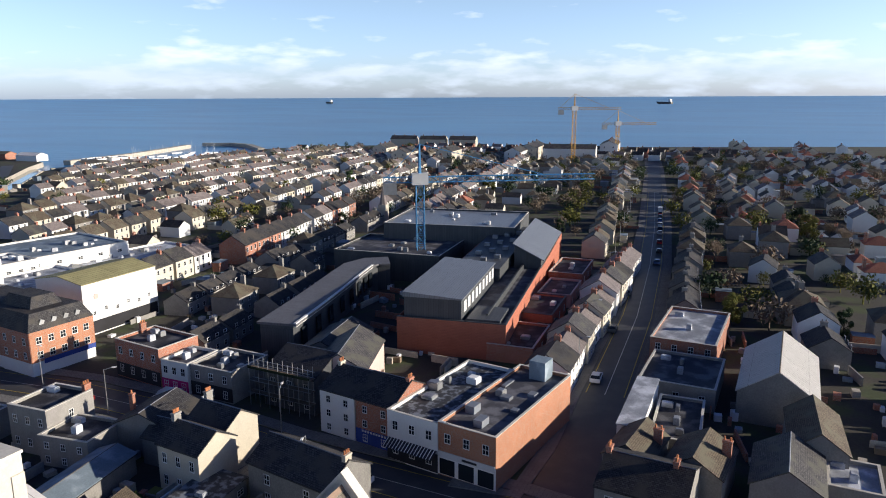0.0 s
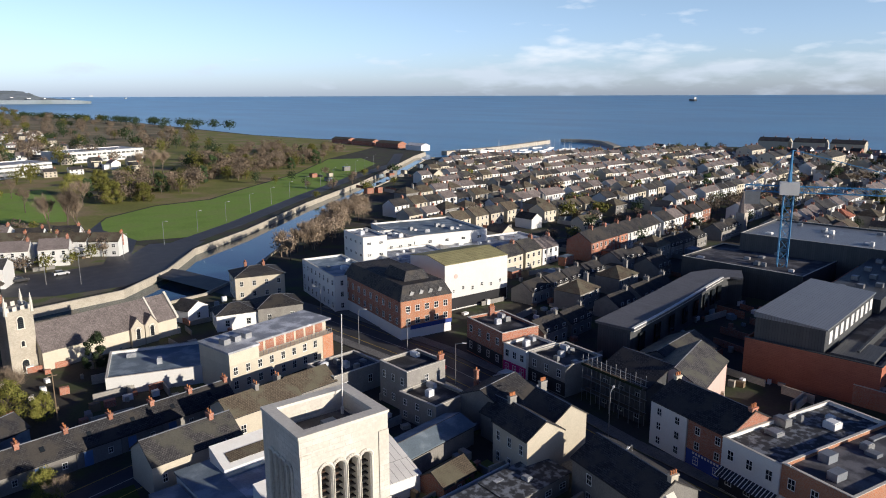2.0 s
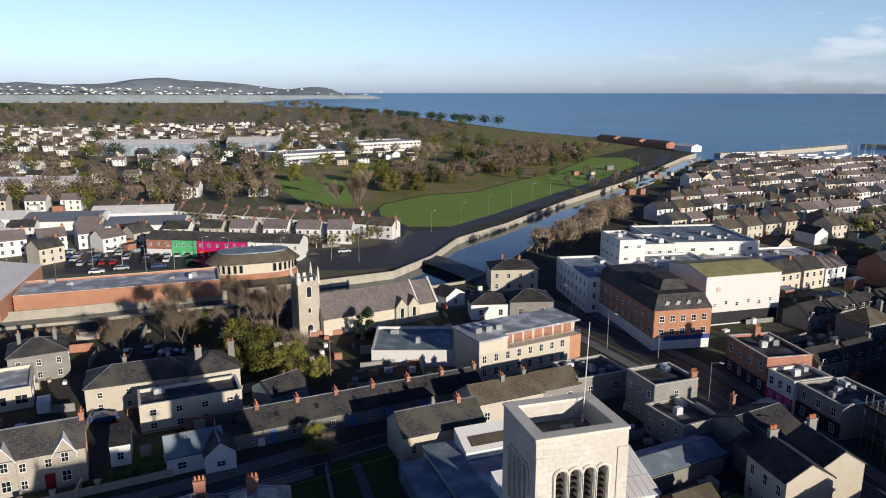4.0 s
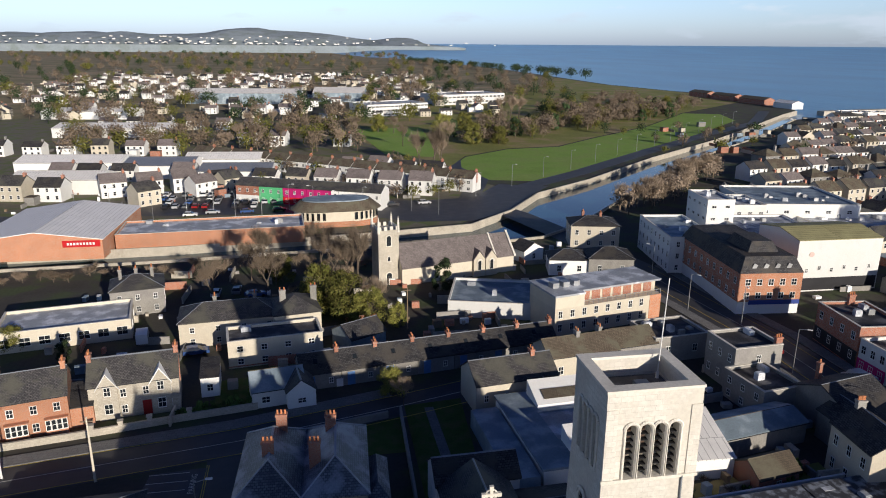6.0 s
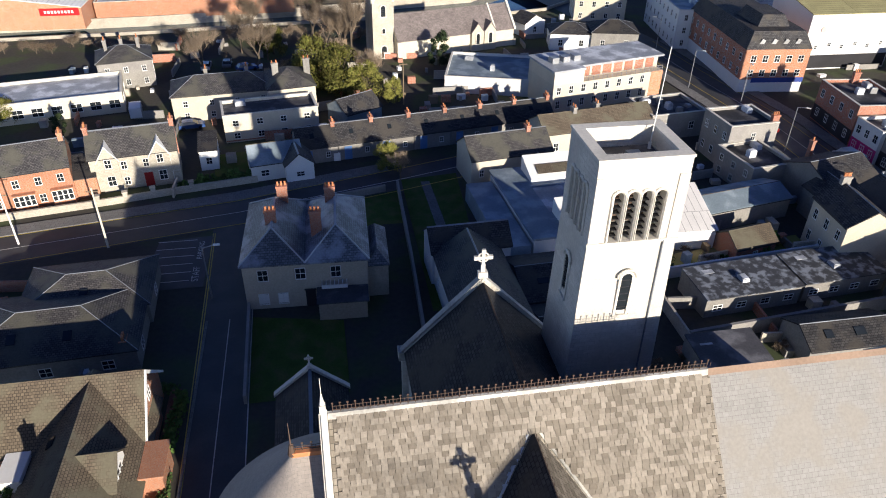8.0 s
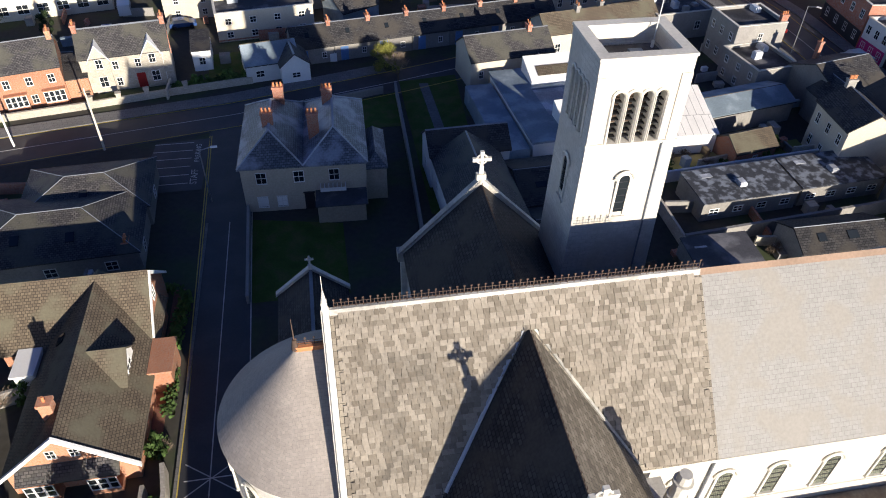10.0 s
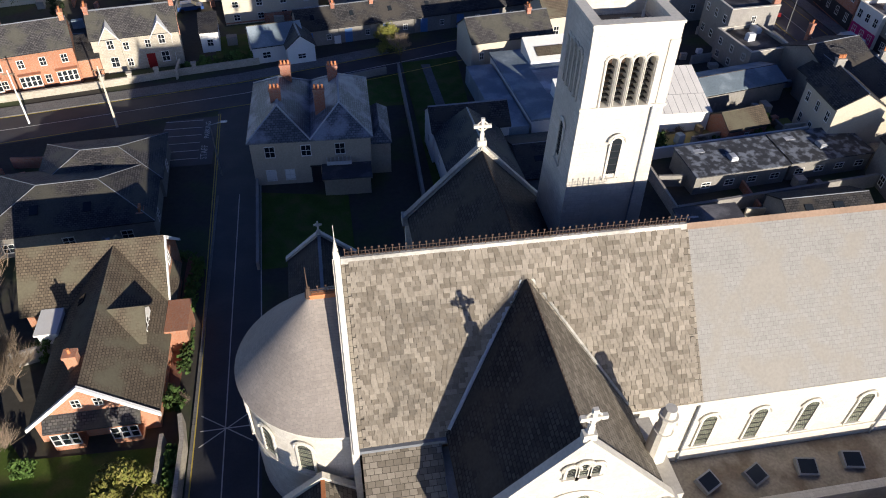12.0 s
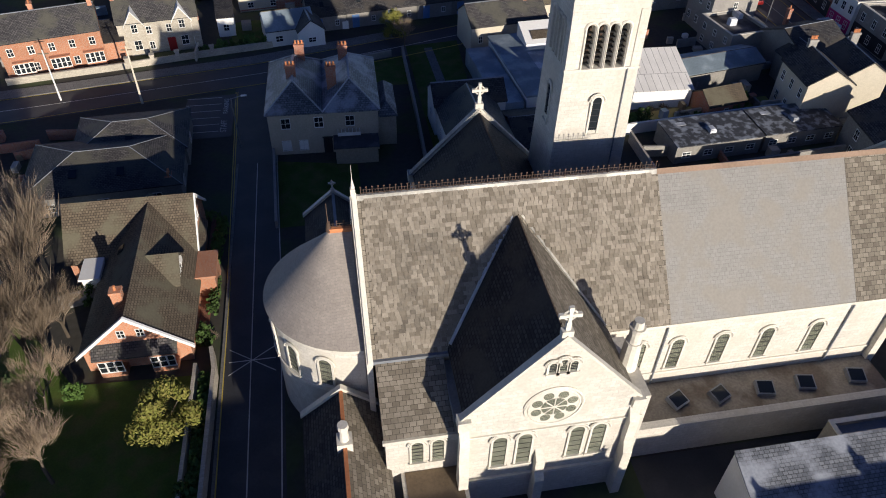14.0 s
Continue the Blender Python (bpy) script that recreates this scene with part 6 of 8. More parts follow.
prism(dm, [(-2.2, 3.0), (1.2, 3.0), (1.2, 4.3), (-0.5, 5.75), (-2.2, 4.3)], 0.6, 3.3, "x")
dr = part("dormer", dm, WHITE, gh)
part("dormer_roof", prism(bmesh.new(), [(-2.75, 3.85), (-0.5, 5.9), (1.75, 3.85), (1.75, 4.02), (-0.5, 6.1), (-2.75, 4.02)], 0.1, 3.6, "x"), TILE, dr)
window(dr, pose(3.3, -0.5, 3.4, 0, 0, 90), 1.4, 1.0)
part("side_bay", boxes((-6.2, -4.5, 0.5, 3.2, 0, 2.9), (-6.4, -4.5, 0.3, 3.4, 2.9, 3.1)), WHITE, gh)
part("porch", boxes((4.5, 6.2, -0.5, 3.0, 0, 2.6), (4.4, 6.4, -0.7, 3.2, 2.6, 2.8)), BRICK_ORANGE, gh)
part("skylight", boxes((-0.4, 0.4, -0.5, 0.5, 0, 0.08)), GLASS, gh, "", pose(-2.4, 2.6, 4.55, 0, -40))

# ---- north chapel beside the transept ----
building("chapel_annexe", 15.4, 57.0, 2, 7.6, 17, 4.2, "gable", 2.7, WHITE, SLATE, (0, 0, 0, 3), 1, (0.8, 1.2), ridge="y", label="white walled annexe with slate roof beside the transept", category="annexe")
building("annexe_cross_wing", 15.6, 67.6, 2, 9.4, 4.8, 4.5, "gable", 1.8, WHITE, SLATE_DARK, (0, 0, 2, 1), 1, (0.8, 1.0), label="slate-roofed cross wing of the annexe", category="annexe")
building("slate_annexe", 23.4, 61.0, 2, 7.5, 8.5, 2.8, "gable", 1.6, RENDER_GREY, SLATE_DARK, (0, 0, 0, 0), 1, label="low dark slate annexe with roof lights", category="annexe", skylights=((-0.3, -0.5, 1.3, 0.7),))
building("slate_annexe", 24.0, 52.5, 2, 8.0, 7.5, 2.6, "gable", 1.5, RENDER_GREY, SLATE_DARK, (0, 0, 0, 0), 1, label="low dark slate annexe with roof lights", category="annexe", skylights=((-0.2, -0.5, 1.3, 0.7), (0.4, -0.6, 0.9, 0.7)))

# ---- south side of the side street ----
building("white_flat_store", 140.0, 10.6, -93, 11.6, 22, 5.5, "flat", wall=BRICK, cover=FELT_PALE, wins=(4, 0, 0, 0), floors=2, clutter=2, label="brick store with broad pale flat roof", category="store")
building("grey_store", 119.5, 10.0, -92, 12, 15, 4.0, "flat", wall=RENDER_GREY, cover=FELT, wins=(3, 0, 0, 0), floors=1, clutter=3, label="dark grey flat-roofed store", category="store")
building("sheet_gable_hall", 121, -4.7, -92, 11.2, 21, 5.0, "gable", 3.8, RENDER_GREY, METAL_PALE, (0, 0, 0, 0), 1, ridge="y", label="hall with pale ribbed gable roof", category="hall", skylights=())
building("beige_gable_house", 101.5, -9.0, -88, 6.8, 13, 4.6, "gable", 2.4, RENDER_GREY, TILE, (0, 0, 0, 0), 1, ridge="y", label="long beige house with gable roof")
building("sheet_shop", 101.2, 14.3, -90, 3.2, 17.5, 4.8, "mono", 0.3, WHITE, FELT_PALE, (0, 0, 0, 0), 1, label="narrow shop with white sheet roof", category="shop")
building("yard_store", 101, 8.6, -88, 6.6, 15, 3.4, "flat", wall=RENDER_GREY, cover=FELT, wins=(2, 0, 0, 0), floors=1, clutter=4, label="yard store with flat roof and plant", category="store")
building("near_gable", 88, 12.5, -98, 6, 9, 4.4, "gable", 1.9, RENDER_GREY, TILE, (0, 0, 0, 0), 1, ridge="y", chims=((0.8, 0.3, 0.5),), pots=2, label="house with brown tiled gable")
building("near_gable", 87.5, 4.5, -98, 7, 9, 4.6, "gable", 2.0, RENDER_GREY, TILE, (0, 0, 0, 0), 1, ridge="y", chims=((0.8, 0.3, 0.5),), pots=2, label="house with brown tiled gable")
building("near_brick_house", 78.5, 9.5, -94, 10, 10, 5.6, "gable", 2.0, RENDER_GREY, SLATE_DARK, (3, 0, 0, 0), 2, chims=((-0.95, 0, 0.8), (0.6, 0, 0.8)), label="grey street house with slate roof")
building("white_wedge_roof", 89.5, -5.5, -92, 8, 11, 4.2, "gable", 2.4, RENDER_GREY, SLATE, (0, 0, 0, 0), 1, ridge="y", label="steep slate roofed grey outbuilding", category="outbuilding")
building("pale_flat_shed", 93, -13, -92, 6, 8, 3.4, "flat", wall=RENDER_GREY, cover=FELT_PALE, wins=(0, 0, 0, 0), floors=1, clutter=2, label="small shed with pale roof", category="shed")

# ---- north bank: supermarket, shops, schools ----
building("supermarket", -66.5, 192, -1, 30, 36, 4.8, "gable", 2.0, ridge="y", wall=BRICK_ORANGE, cover=SHEET_WHITE, wins=(0, 0, 0, 0), floors=1, clutter=0, label="orange brick supermarket with ribbed white roof", category="supermarket")
building("supermarket_wing", -28, 188, 3, 46, 14, 4.2, "flat", wall=BRICK_ORANGE, cover=FELT_PALE, wins=(0, 0, 0, 0), floors=1, clutter=5, label="long orange brick wing with pale flat roof", category="supermarket", seed=21)
sg_ = thing("shop_sign", "plain red sign panel on the supermarket wall", "sign", -56.5, 173.8, 3.1, -1)
part("panel", boxes((-4.2, 4.2, -0.15, 0.15, 0, 1.6)), SIGN_RED, sg_)
part("letter_bars", boxes(*[(-3.2 + i * 0.72, -2.75 + i * 0.72, -0.18, -0.15, 0.5, 1.1) for i in range(9)]), FRAME, sg_)
dr_ = thing("drum_building", "round-ended office with brown metal eaves and glazed walls", "office", 4, 202, 0, 3)
ov = [(8.0 * math.cos(2 * math.pi * i / 32) + (6.5 if math.cos(2 * math.pi * i / 32) > 0 else -6.5) * 0.6, 6.0 * math.sin(2 * math.pi * i / 32)) for i in range(32)]
part("wall", prism(bmesh.new(), ov, 0, 4.6, "z"), RENDER, dr_)
part("base", prism(bmesh.new(), [(x * 1.02, y * 1.02) for x, y in ov], 0, 1.6, "z"), BRICK_ORANGE, dr_)
dv = bmesh.new()
lo, hi = [dv.verts.new((x * 1.1, y * 1.12, 4.5)) for x, y in ov], [dv.verts.new((x * 0.85, y * 0.8, 6.9)) for x, y in ov]
for i in range(32):
    dv.faces.new((lo[i], lo[(i + 1) % 32], hi[(i + 1) % 32], hi[i]))
dv.faces.new(hi)
dv.faces.new(lo[::-1])
part("roof", dv, TILE, dr_)
part("roof_deck", prism(bmesh.new(), [(x * 0.8, y * 0.74) for x, y in ov], 6.9, 7.2, "z"), SHEET_BLUE, dr_)
for i in range(20, 32):
    x, y = ov[i]
    part("window", boxes((-0.7, 0.7, -0.1, 0.05, 2.1, 4.2)), GLASS, dr_, "", pose(x * 1.005, y * 1.005, 0, 0, 0, math.degrees(math.atan2(y, x)) + 90))
for i, (m_, w_) in enumerate(((BRICK, 9), (SHOP_GREEN, 6), (SHOP_PINK, 8), (SHOP_PINK, 8), (WHITE, 10), (WHITE, 10))):
    x, y = -22 + i * 7.6, 237 - i * 3.4
    building("bank_shop", x, y, -24, 8.2, 8, 5.6, "gable", 1.8, m_ if i > 0 else BRICK, SLATE, (3, 0, 0, 0), 2, (0.8, 1.1), band=(0.2, 2.4, SHOP_GREEN if i == 1 else (SIGN_RED if i in (2, 3) else FRAME)), label="painted terrace shop beyond the river", category="shop", group="row of painted shops")
for i in range(13):
    x, y = -48 + i * 8.2, 318 - i * 6.2
    building("park_terrace", x, y, -37, 9.4, 7, 5.0, "gable", 2.0, WHITE, TILE, (3, 0, 2, 0), 2, (1.2, 1.1), chims=((0.95, 0, 0.7),), pots=2, label="white rendered terrace house with brown roof", group="terrace beyond the river")
building("school", 51, 527, 22, 49, 30, 8.5, "flat", wall=WHITE, cover=FELT_PALE, wins=(16, 4, 0, 0), floors=3, win=(2.6, 1.1), clutter=8, label="modern white school with ribbon windows", category="school", seed=31)
building("school", 126, 625, 20, 66, 34, 8.5, "flat", wall=WHITE, cover=FELT_PALE, wins=(16, 4, 0, 0), floors=2, win=(3.0, 1.4), clutter=8, label="modern white school with ribbon windows", category="school", seed=32)
building("blue_shed", -60, 640, -8, 90, 30, 9, "gable", 3, SHEET_BLUE, SHEET_WHITE, (0, 0, 0, 0), 1, label="long pale blue factory shed", category="shed")
building("blue_shed", 20, 655, -8, 45, 30, 8, "gable", 4, SHEET_BLUE, SHEET_WHITE, (0, 0, 0, 0), 1, label="pale blue gabled shed", category="shed")
for x, y, w_, d_ in ((-95, 300, 40, 18), (-60, 290, 26, 20), (-88, 262, 30, 16), (-38, 300, 30, 14), (-30, 272, 26, 16), (-110, 420, 60, 24), (-150, 520, 60, 22)):
    building("depot", x, y, -6, w_, d_, 5, "gable", 1.8, WHITE, rnd_roof := (SHEET_WHITE if w_ != 26 else METAL_ROOF), (0, 0, 0, 0), 1, label="pale industrial shed beyond the river", category="shed")


# ---- far streets of houses ----
def off_road(x, y, gap=6.5):
    for line in (MAIN, SIDE, BACK, LANE, QUAY):
        for (ax, ay), (bx, by) in zip(line[:-1], line[1:]):
            k = max(0.0, min(1.0, ((x - ax) * (bx - ax) + (y - ay) * (by - ay)) / ((bx - ax) ** 2 + (by - ay) ** 2)))
            if math.hypot(x - ax - k * (bx - ax), y - ay - k * (by - ay)) < gap:
                return False
    return True


def far_window(w=0.95, h=1.25):
    bm = boxes((-w / 2, w / 2, -0.06, 0.02, -0.06, 0.06), (-w / 2, w / 2, -0.06, 0.02, h - 0.08, h), (-w / 2, -w / 2 + 0.08, -0.06, 0.02, 0.06, h - 0.08), (w / 2 - 0.08, w / 2, -0.06, 0.02, 0.06, h - 0.08), (-w / 2 + 0.08, w / 2 - 0.08, -0.06, 0.02, h / 2 - 0.03, h / 2 + 0.03))
    box(bm, -w / 2 + 0.07, w / 2 - 0.07, -0.03, 0.015, 0.05, h - 0.07, 1)
    return mesh_of("window", bm, FRAME, GLASS)


FARWIN = far_window()


def proto(wall, cover, w, d, h, rise, roof="gable", n=3, label=""):
    ob = thing("town_house", label, "house", group="town houses")
    part("wall", wall_mesh(roof, w, d, h, rise), wall, ob)
    part("roof", roof_mesh(roof, w, d, h, rise, 0.25), cover, ob)
    c = boxes((-0.35, 0.35, -0.6, 0.6, h * 0.6, h + rise + 0.7), (-0.42, 0.42, -0.67, 0.67, h + rise + 0.7, h + rise + 0.85))
    for v in (-0.35, 0.35):
        tube(c, (0, v, h + rise + 0.85), (0, v, h + rise + 1.3), 0.13, 0.1, 6)
    part("chimney", c, BRICK if wall is not RENDER_GREY else RENDER_GREY, ob, "", pose(w / 2 - 0.5, 0, 0))
    for f in range(2):
        for i in range(n):
            part("window", None, None, ob, "", pose(-w / 2 + w * (i + 0.5) / n, -d / 2, 0.8 + f * 2.45), FARWIN)
    return ob


SPECS = [(WHITE, SLATE_PURPLE, 8.2, 7.5, 5.0, 2.4, "gable"), (RENDER, SLATE, 7.6, 7.5, 5.2, 2.5, "gable"), (BRICK, SLATE_DARK, 7.8, 7.5, 5.2, 2.4, "gable"), (RENDER_GREY, TILE, 9.0, 8.0, 5.0, 2.6, "hip"),
         (WHITE, SLATE_DARK, 8.5, 7.5, 4.8, 2.4, "gable"), (WHITE, TILE_RED, 9.0, 8.0, 4.8, 2.8, "hip"), (RENDER, TILE, 8.0, 8.0, 4.8, 2.6, "gable"), (RENDER_GREY, SLATE_DARK, 8.0, 7.0, 3.6, 2.2, "gable")]
LABELS = ("white rendered terrace house with purple-grey slate roof", "cream rendered terrace house with slate roof", "red brick terrace house with dark slate roof", "grey house with hipped brown roof",
          "white house with dark slate roof", "white house with red tiled hipped roof", "cream house with brown tiled gable roof", "low grey house with dark slate roof")
protos = [proto(*sp[:6], sp[6], 3, lb) for sp, lb in zip(SPECS, LABELS)]
hrnd = random.Random(11)
used, wanted = [], []


def row(x0, y0, x1, y1, picks, gap=0.06, step=8.3, flip=0, jit=0.6, scale=(0.85, 1.05)):
    n = int(math.hypot(x1 - x0, y1 - y0) / step)
    ang = math.degrees(math.atan2(y1 - y0, x1 - x0)) + flip
    for i in range(n):
        if hrnd.random() < gap:
            continue
        k = (i + 0.5) / n
        x, y = x0 + (x1 - x0) * k + hrnd.uniform(-jit, jit), y0 + (y1 - y0) * k + hrnd.uniform(-jit, jit)
        wanted.append((x, y, ang + hrnd.uniform(-2, 2) * (1 + jit), hrnd.uniform(*scale), hrnd.choice(picks)))
        used.append((x, y))


# terraces along the side street
row(108, 30.2, 205, 34.5, (0, 4, 0, 1), 0.0, 7.6, 0, 0.4, (0.85, 1.15))
row(212, 46, 500, 87, (0, 1, 3, 6, 6), 0.2, 11)
row(156, 14, 260, 22, (7, 7, 3, 7), 0.05, 8.4)
row(270, 19, 620, 70, (3, 6, 5, 4), 0.35, 13)
# backs of the street and the blocks behind it
for a in ((112, 109, 168, 118), (116, 121, 176, 131), (97, 97.5, 150, 104), (178, 130, 240, 139)):
    row(*a, (7, 7, 7, 3), 0.15, 8.6)
for x, y, w_, d_, h_, m_ in ((127, 41.5, 15, 9, 3.4, BRICK), (147, 43.0, 16, 8, 4.0, TERRACOTTA), (166, 44.0, 15, 8, 3.2, PINK), (187, 46.5, 18, 9, 3.6, BRICK)):
    building("rear_block", x, y, 4, w_, d_, h_, "flat", wall=m_, wins=(3, 0, 0, 0), floors=1, clutter=2, label="low flat-roofed rear block behind the street houses", category="building", seed=int(x))
row(116, 199, 200, 212, (6, 4, 1, 3), 0.1, 10)
row(140, 222, 215, 236, (6, 0, 1, 3), 0.1, 10)
row(160, 247, 230, 258, (0, 4, 6, 3), 0.1, 10)
row(185, 275, 235, 284, (0, 4, 6, 3), 0.1, 10)
row(138, -14, 200, -6, (7, 3, 4), 0.1, 11)
row(108, -30, 180, -24, (7, 3, 4), 0.1, 11)
for a in ((-24, 262, 40, 238), (8, 284, 48, 264), (-75, 248, -30, 262), (-100, 282, -45, 276), (-60, 232, -28, 258)):
    row(*a, (0, 4, 1, 0), 0.12, 10)
# rows between the street and the strand
row(131.5, 147.3, 157, 151, (1, 1, 0), 0.0, 8.2, 0, 0.1, (1.0, 1.05))
row(162.5, 144, 187, 149, (2,), 0.0, 8.0, 0, 0.1, (1.1, 1.15))
row(187, 149, 212, 154.5, (4,), 0.0, 8.2, 0, 0.1, (1.1, 1.15))
row(216, 155.5, 258, 163, (2, 0, 4), 0.0, 8.2, 0, 0.1, (1.0, 1.1))
for j, (y0, a) in enumerate(((118, 240), (140, 262), (176, 270), (200, 200), (226, 190), (252, 205), (278, 210), (304, 215), (330, 230), (356, 260), (384, 290), (410, 315))):
    row(a, y0 + (a - 200) * 0.16, 560 - max(0, y0 - 300) * 0.9, y0 + (560 - max(0, y0 - 300) * 0.9 - 200) * 0.16, (0, 1, 4, 6, 3, 0) if j % 2 else (0, 4, 1, 0, 0), 0.08 + 0.04 * (j % 3), 8.5 if j > 3 else 9.5, 0, 0.5)
for x in (575, 600, 625):
    row(x, 20, x - 12, 300, (0, 1, 4, 2), 0.12, 13)
# rows south of the street
for j, (y0, a) in enumerate(((-8, 165), (-18, 210), (4, 290), (-34, 290), (-55, 380), (-20, 420), (28, 430), (-75, 520), (-40, 560), (10, 560))):
    row(a, y0, a + 190, y0 + 18, (3, 6, 5, 4, 1, 0), 0.4, 16, 0, 4.0)
# north bank suburbs
for j, (x0, y0, x1, y1) in enumerate(((-140, 255, -80, 245), (-150, 350, -60, 340), (-60, 380, 20, 360), (-150, 460, -30, 440), (-190, 560, 20, 530), (-200, 700, 60, 680), (-150, 760, 110, 720), (-260, 850, 80, 800), (-300, 960, 90, 900), (-330, 1080, 140, 1000))):
    row(x0, y0, x1, y1, (0, 0, 4, 1), 0.2, 12 + j * 1.3)

FARM = [WHITE, RENDER, BRICK, RENDER_GREY, SLATE, SLATE_DARK, TILE, TILE_RED, GLASS, SLATE_PURPLE, FELT_PALE]


def far_house(bm, x, y, ang, s, k):
    wall, cover, w, d, h, rise, roof = SPECS[k]
    m = pose(x, y, 0, 0, 0, ang) @ Matrix.Diagonal((1, s, s, 1))
    wi, ci = FARM.index(wall), FARM.index(cover)
    A, B = w / 2, d / 2
    v = [bm.verts.new(m @ Vector(c)) for c in ((-A, -B, 0), (A, -B, 0), (A, B, 0), (-A, B, 0), (-A, -B, h), (A, -B, h), (A, B, h), (-A, B, h))]
    r = 0.0 if roof == "gable" else min(A, B) * 0.95
    o = 0.3
    e = [bm.verts.new(m @ Vector(c)) for c in ((-A - o, -B - o, h - 0.15), (A + o, -B - o, h - 0.15), (A + o, B + o, h - 0.15), (-A - o, B + o, h - 0.15))]
    t = [bm.verts.new(m @ Vector(c)) for c in ((-A + r - (o if roof == "gable" else 0), 0, h + rise), (A - r + (o if roof == "gable" else 0), 0, h + rise))]
    for q, mi in (((v[0], v[1], v[5], v[4]), wi), ((v[1], v[2], v[6], v[5]), wi), ((v[2], v[3], v[7], v[6]), wi), ((v[3], v[0], v[4], v[7]), wi), ((e[0], e[1], t[1], t[0]), ci), ((e[2], e[3], t[0], t[1]), ci),
                  ((e[1], e[2], t[1]), wi if roof == "gable" else ci), ((e[3], e[0], t[0]), wi if roof == "gable" else ci)):
        bm.faces.new(q).material_index = mi
    box(bm, A - 0.8, A - 0.1, -0.55, 0.55, h, h + rise + 1.0, 2 if k in (0, 1, 2) else 3, m)
    q = -1 if (x * 7 + y * 3) % 2 < 1.3 else 1      # a lower return with a lean-to roof, front porch or back kitchen
    L, hz = 2.2 + (x * 3.7 + y) % 2.6, h * (0.5 + 0.3 * ((x + y * 1.3) % 1))
    u0 = -A + 0.2 + (y * 2.3) % (w * 0.45)
    lo, hi = sorted((q * B, q * (B + L)))
    box(bm, u0, u0 + w * 0.42, lo, hi, 0, hz, wi, m)
    box(bm, u0 - 0.15, u0 + w * 0.42 + 0.15, lo - 0.1, hi + 0.1, hz, hz + 0.18, ci if k % 2 else 10, m)
    for f in range(2):
        for i in range(3):
            u, z = -A + w * (i + 0.5) / 3, 0.8 + f * 2.45
            box(bm, u - 0.45, u + 0.45, -B - 0.05, -B, z, z + 1.2, 8, m)


for x0, y0, x1, y1, n_, picks in ((170, -60, 640, 30, 150, (3, 6, 6, 5, 4)), (250, 95, 640, 150, 70, (6, 3, 4, 1)), (190, 190, 560, 420, 190, (0, 4, 6, 3, 1, 6)), (150, 175, 260, 240, 26, (6, 4, 1)), (-330, 500, 150, 1200, 130, (0, 4, 1))):
    for i in range(n_ * 3):
        x, y = hrnd.uniform(x0, x1), hrnd.uniform(y0, y1)
        if y < -0.14 * x or y > 560 - x * 0.28 and y < 480 or min((x - a) ** 2 + (y - b) ** 2 for a, b in used) < 150 or abs(y - (24 + (x - 160) * 0.135)) < 14:
            continue
        wanted.append((x, y, hrnd.choice((8, 8, 98)) + hrnd.uniform(-4, 4), hrnd.uniform(0.6, 1.0), hrnd.choice(picks)))
        used.append((x, y))
wanted.sort(key=lambda q: math.hypot(q[0], q[1]))
def off_quay(q):
    return not (150 < q[0] < 350 and q[0] + 95 < q[1] < 600) and not (q[0] > 385 and q[1] > 400 and q[1] < 600) and not (128 < q[0] < 158 and 138 < q[1] < 146)


for x, y, a, s_, k in filter(off_quay, wanted[:205]):
    c = copy_thing(protos[k], pose(x, y, 0, 0, 0, a))
    c.scale = (1.0, s_, s_)
fh_ = bmesh.new()
for q in filter(off_quay, wanted[205:]):
    far_house(fh_, *q)
solid("distant_houses", fh_, FARM, "hundreds of distant white, cream and grey slate-roofed houses", "houses", kind="stuff")
for i, p in enumerate(protos):
    p.matrix_basis = pose(236 + 9 * i, 112 + 1.4 * i, 0, 0, 0, 9)

# sheds, yard walls and lean-tos between the houses
yard = bmesh.new()
for i in range(520):
    a, b, ang, s_, k = wanted[hrnd.randrange(min(len(wanted), 520))]
    m = pose(a, b, 0, 0, 0, ang)
    u, v = hrnd.uniform(-5, 5), hrnd.choice((-1, 1)) * hrnd.uniform(5.5, 10)
    if not off_road((m @ Vector((u, v, 0))).x, (m @ Vector((u, v, 0))).y, 8.5):
        continue
    if i % 2:
        w_, d_, z_ = hrnd.uniform(1.2, 2.6), hrnd.uniform(1.0, 2.2), hrnd.uniform(2.0, 3.0)
        box(yard, u - w_, u + w_, v - d_, v + d_, 0, z_, hrnd.choice((0, 1, 2, 3)), m)
        box(yard, u - w_ - 0.1, u + w_ + 0.1, v - d_ - 0.1, v + d_ + 0.1, z_, z_ + 0.12, hrnd.choice((3, 4, 5)), m)
    else:
        L = hrnd.uniform(4, 12)
        box(yard, u - 0.12, u + 0.12, v - L / 2, v + L / 2, 0, hrnd.uniform(1.0, 1.9), hrnd.choice((0, 1, 2)), m)
solid("yard_sheds", yard, [RENDER_GREY, RENDER, BRICK, SHEET_BLUE, FELT, TILE], "garden sheds, lean-tos and yard walls between houses", "sheds", kind="stuff")

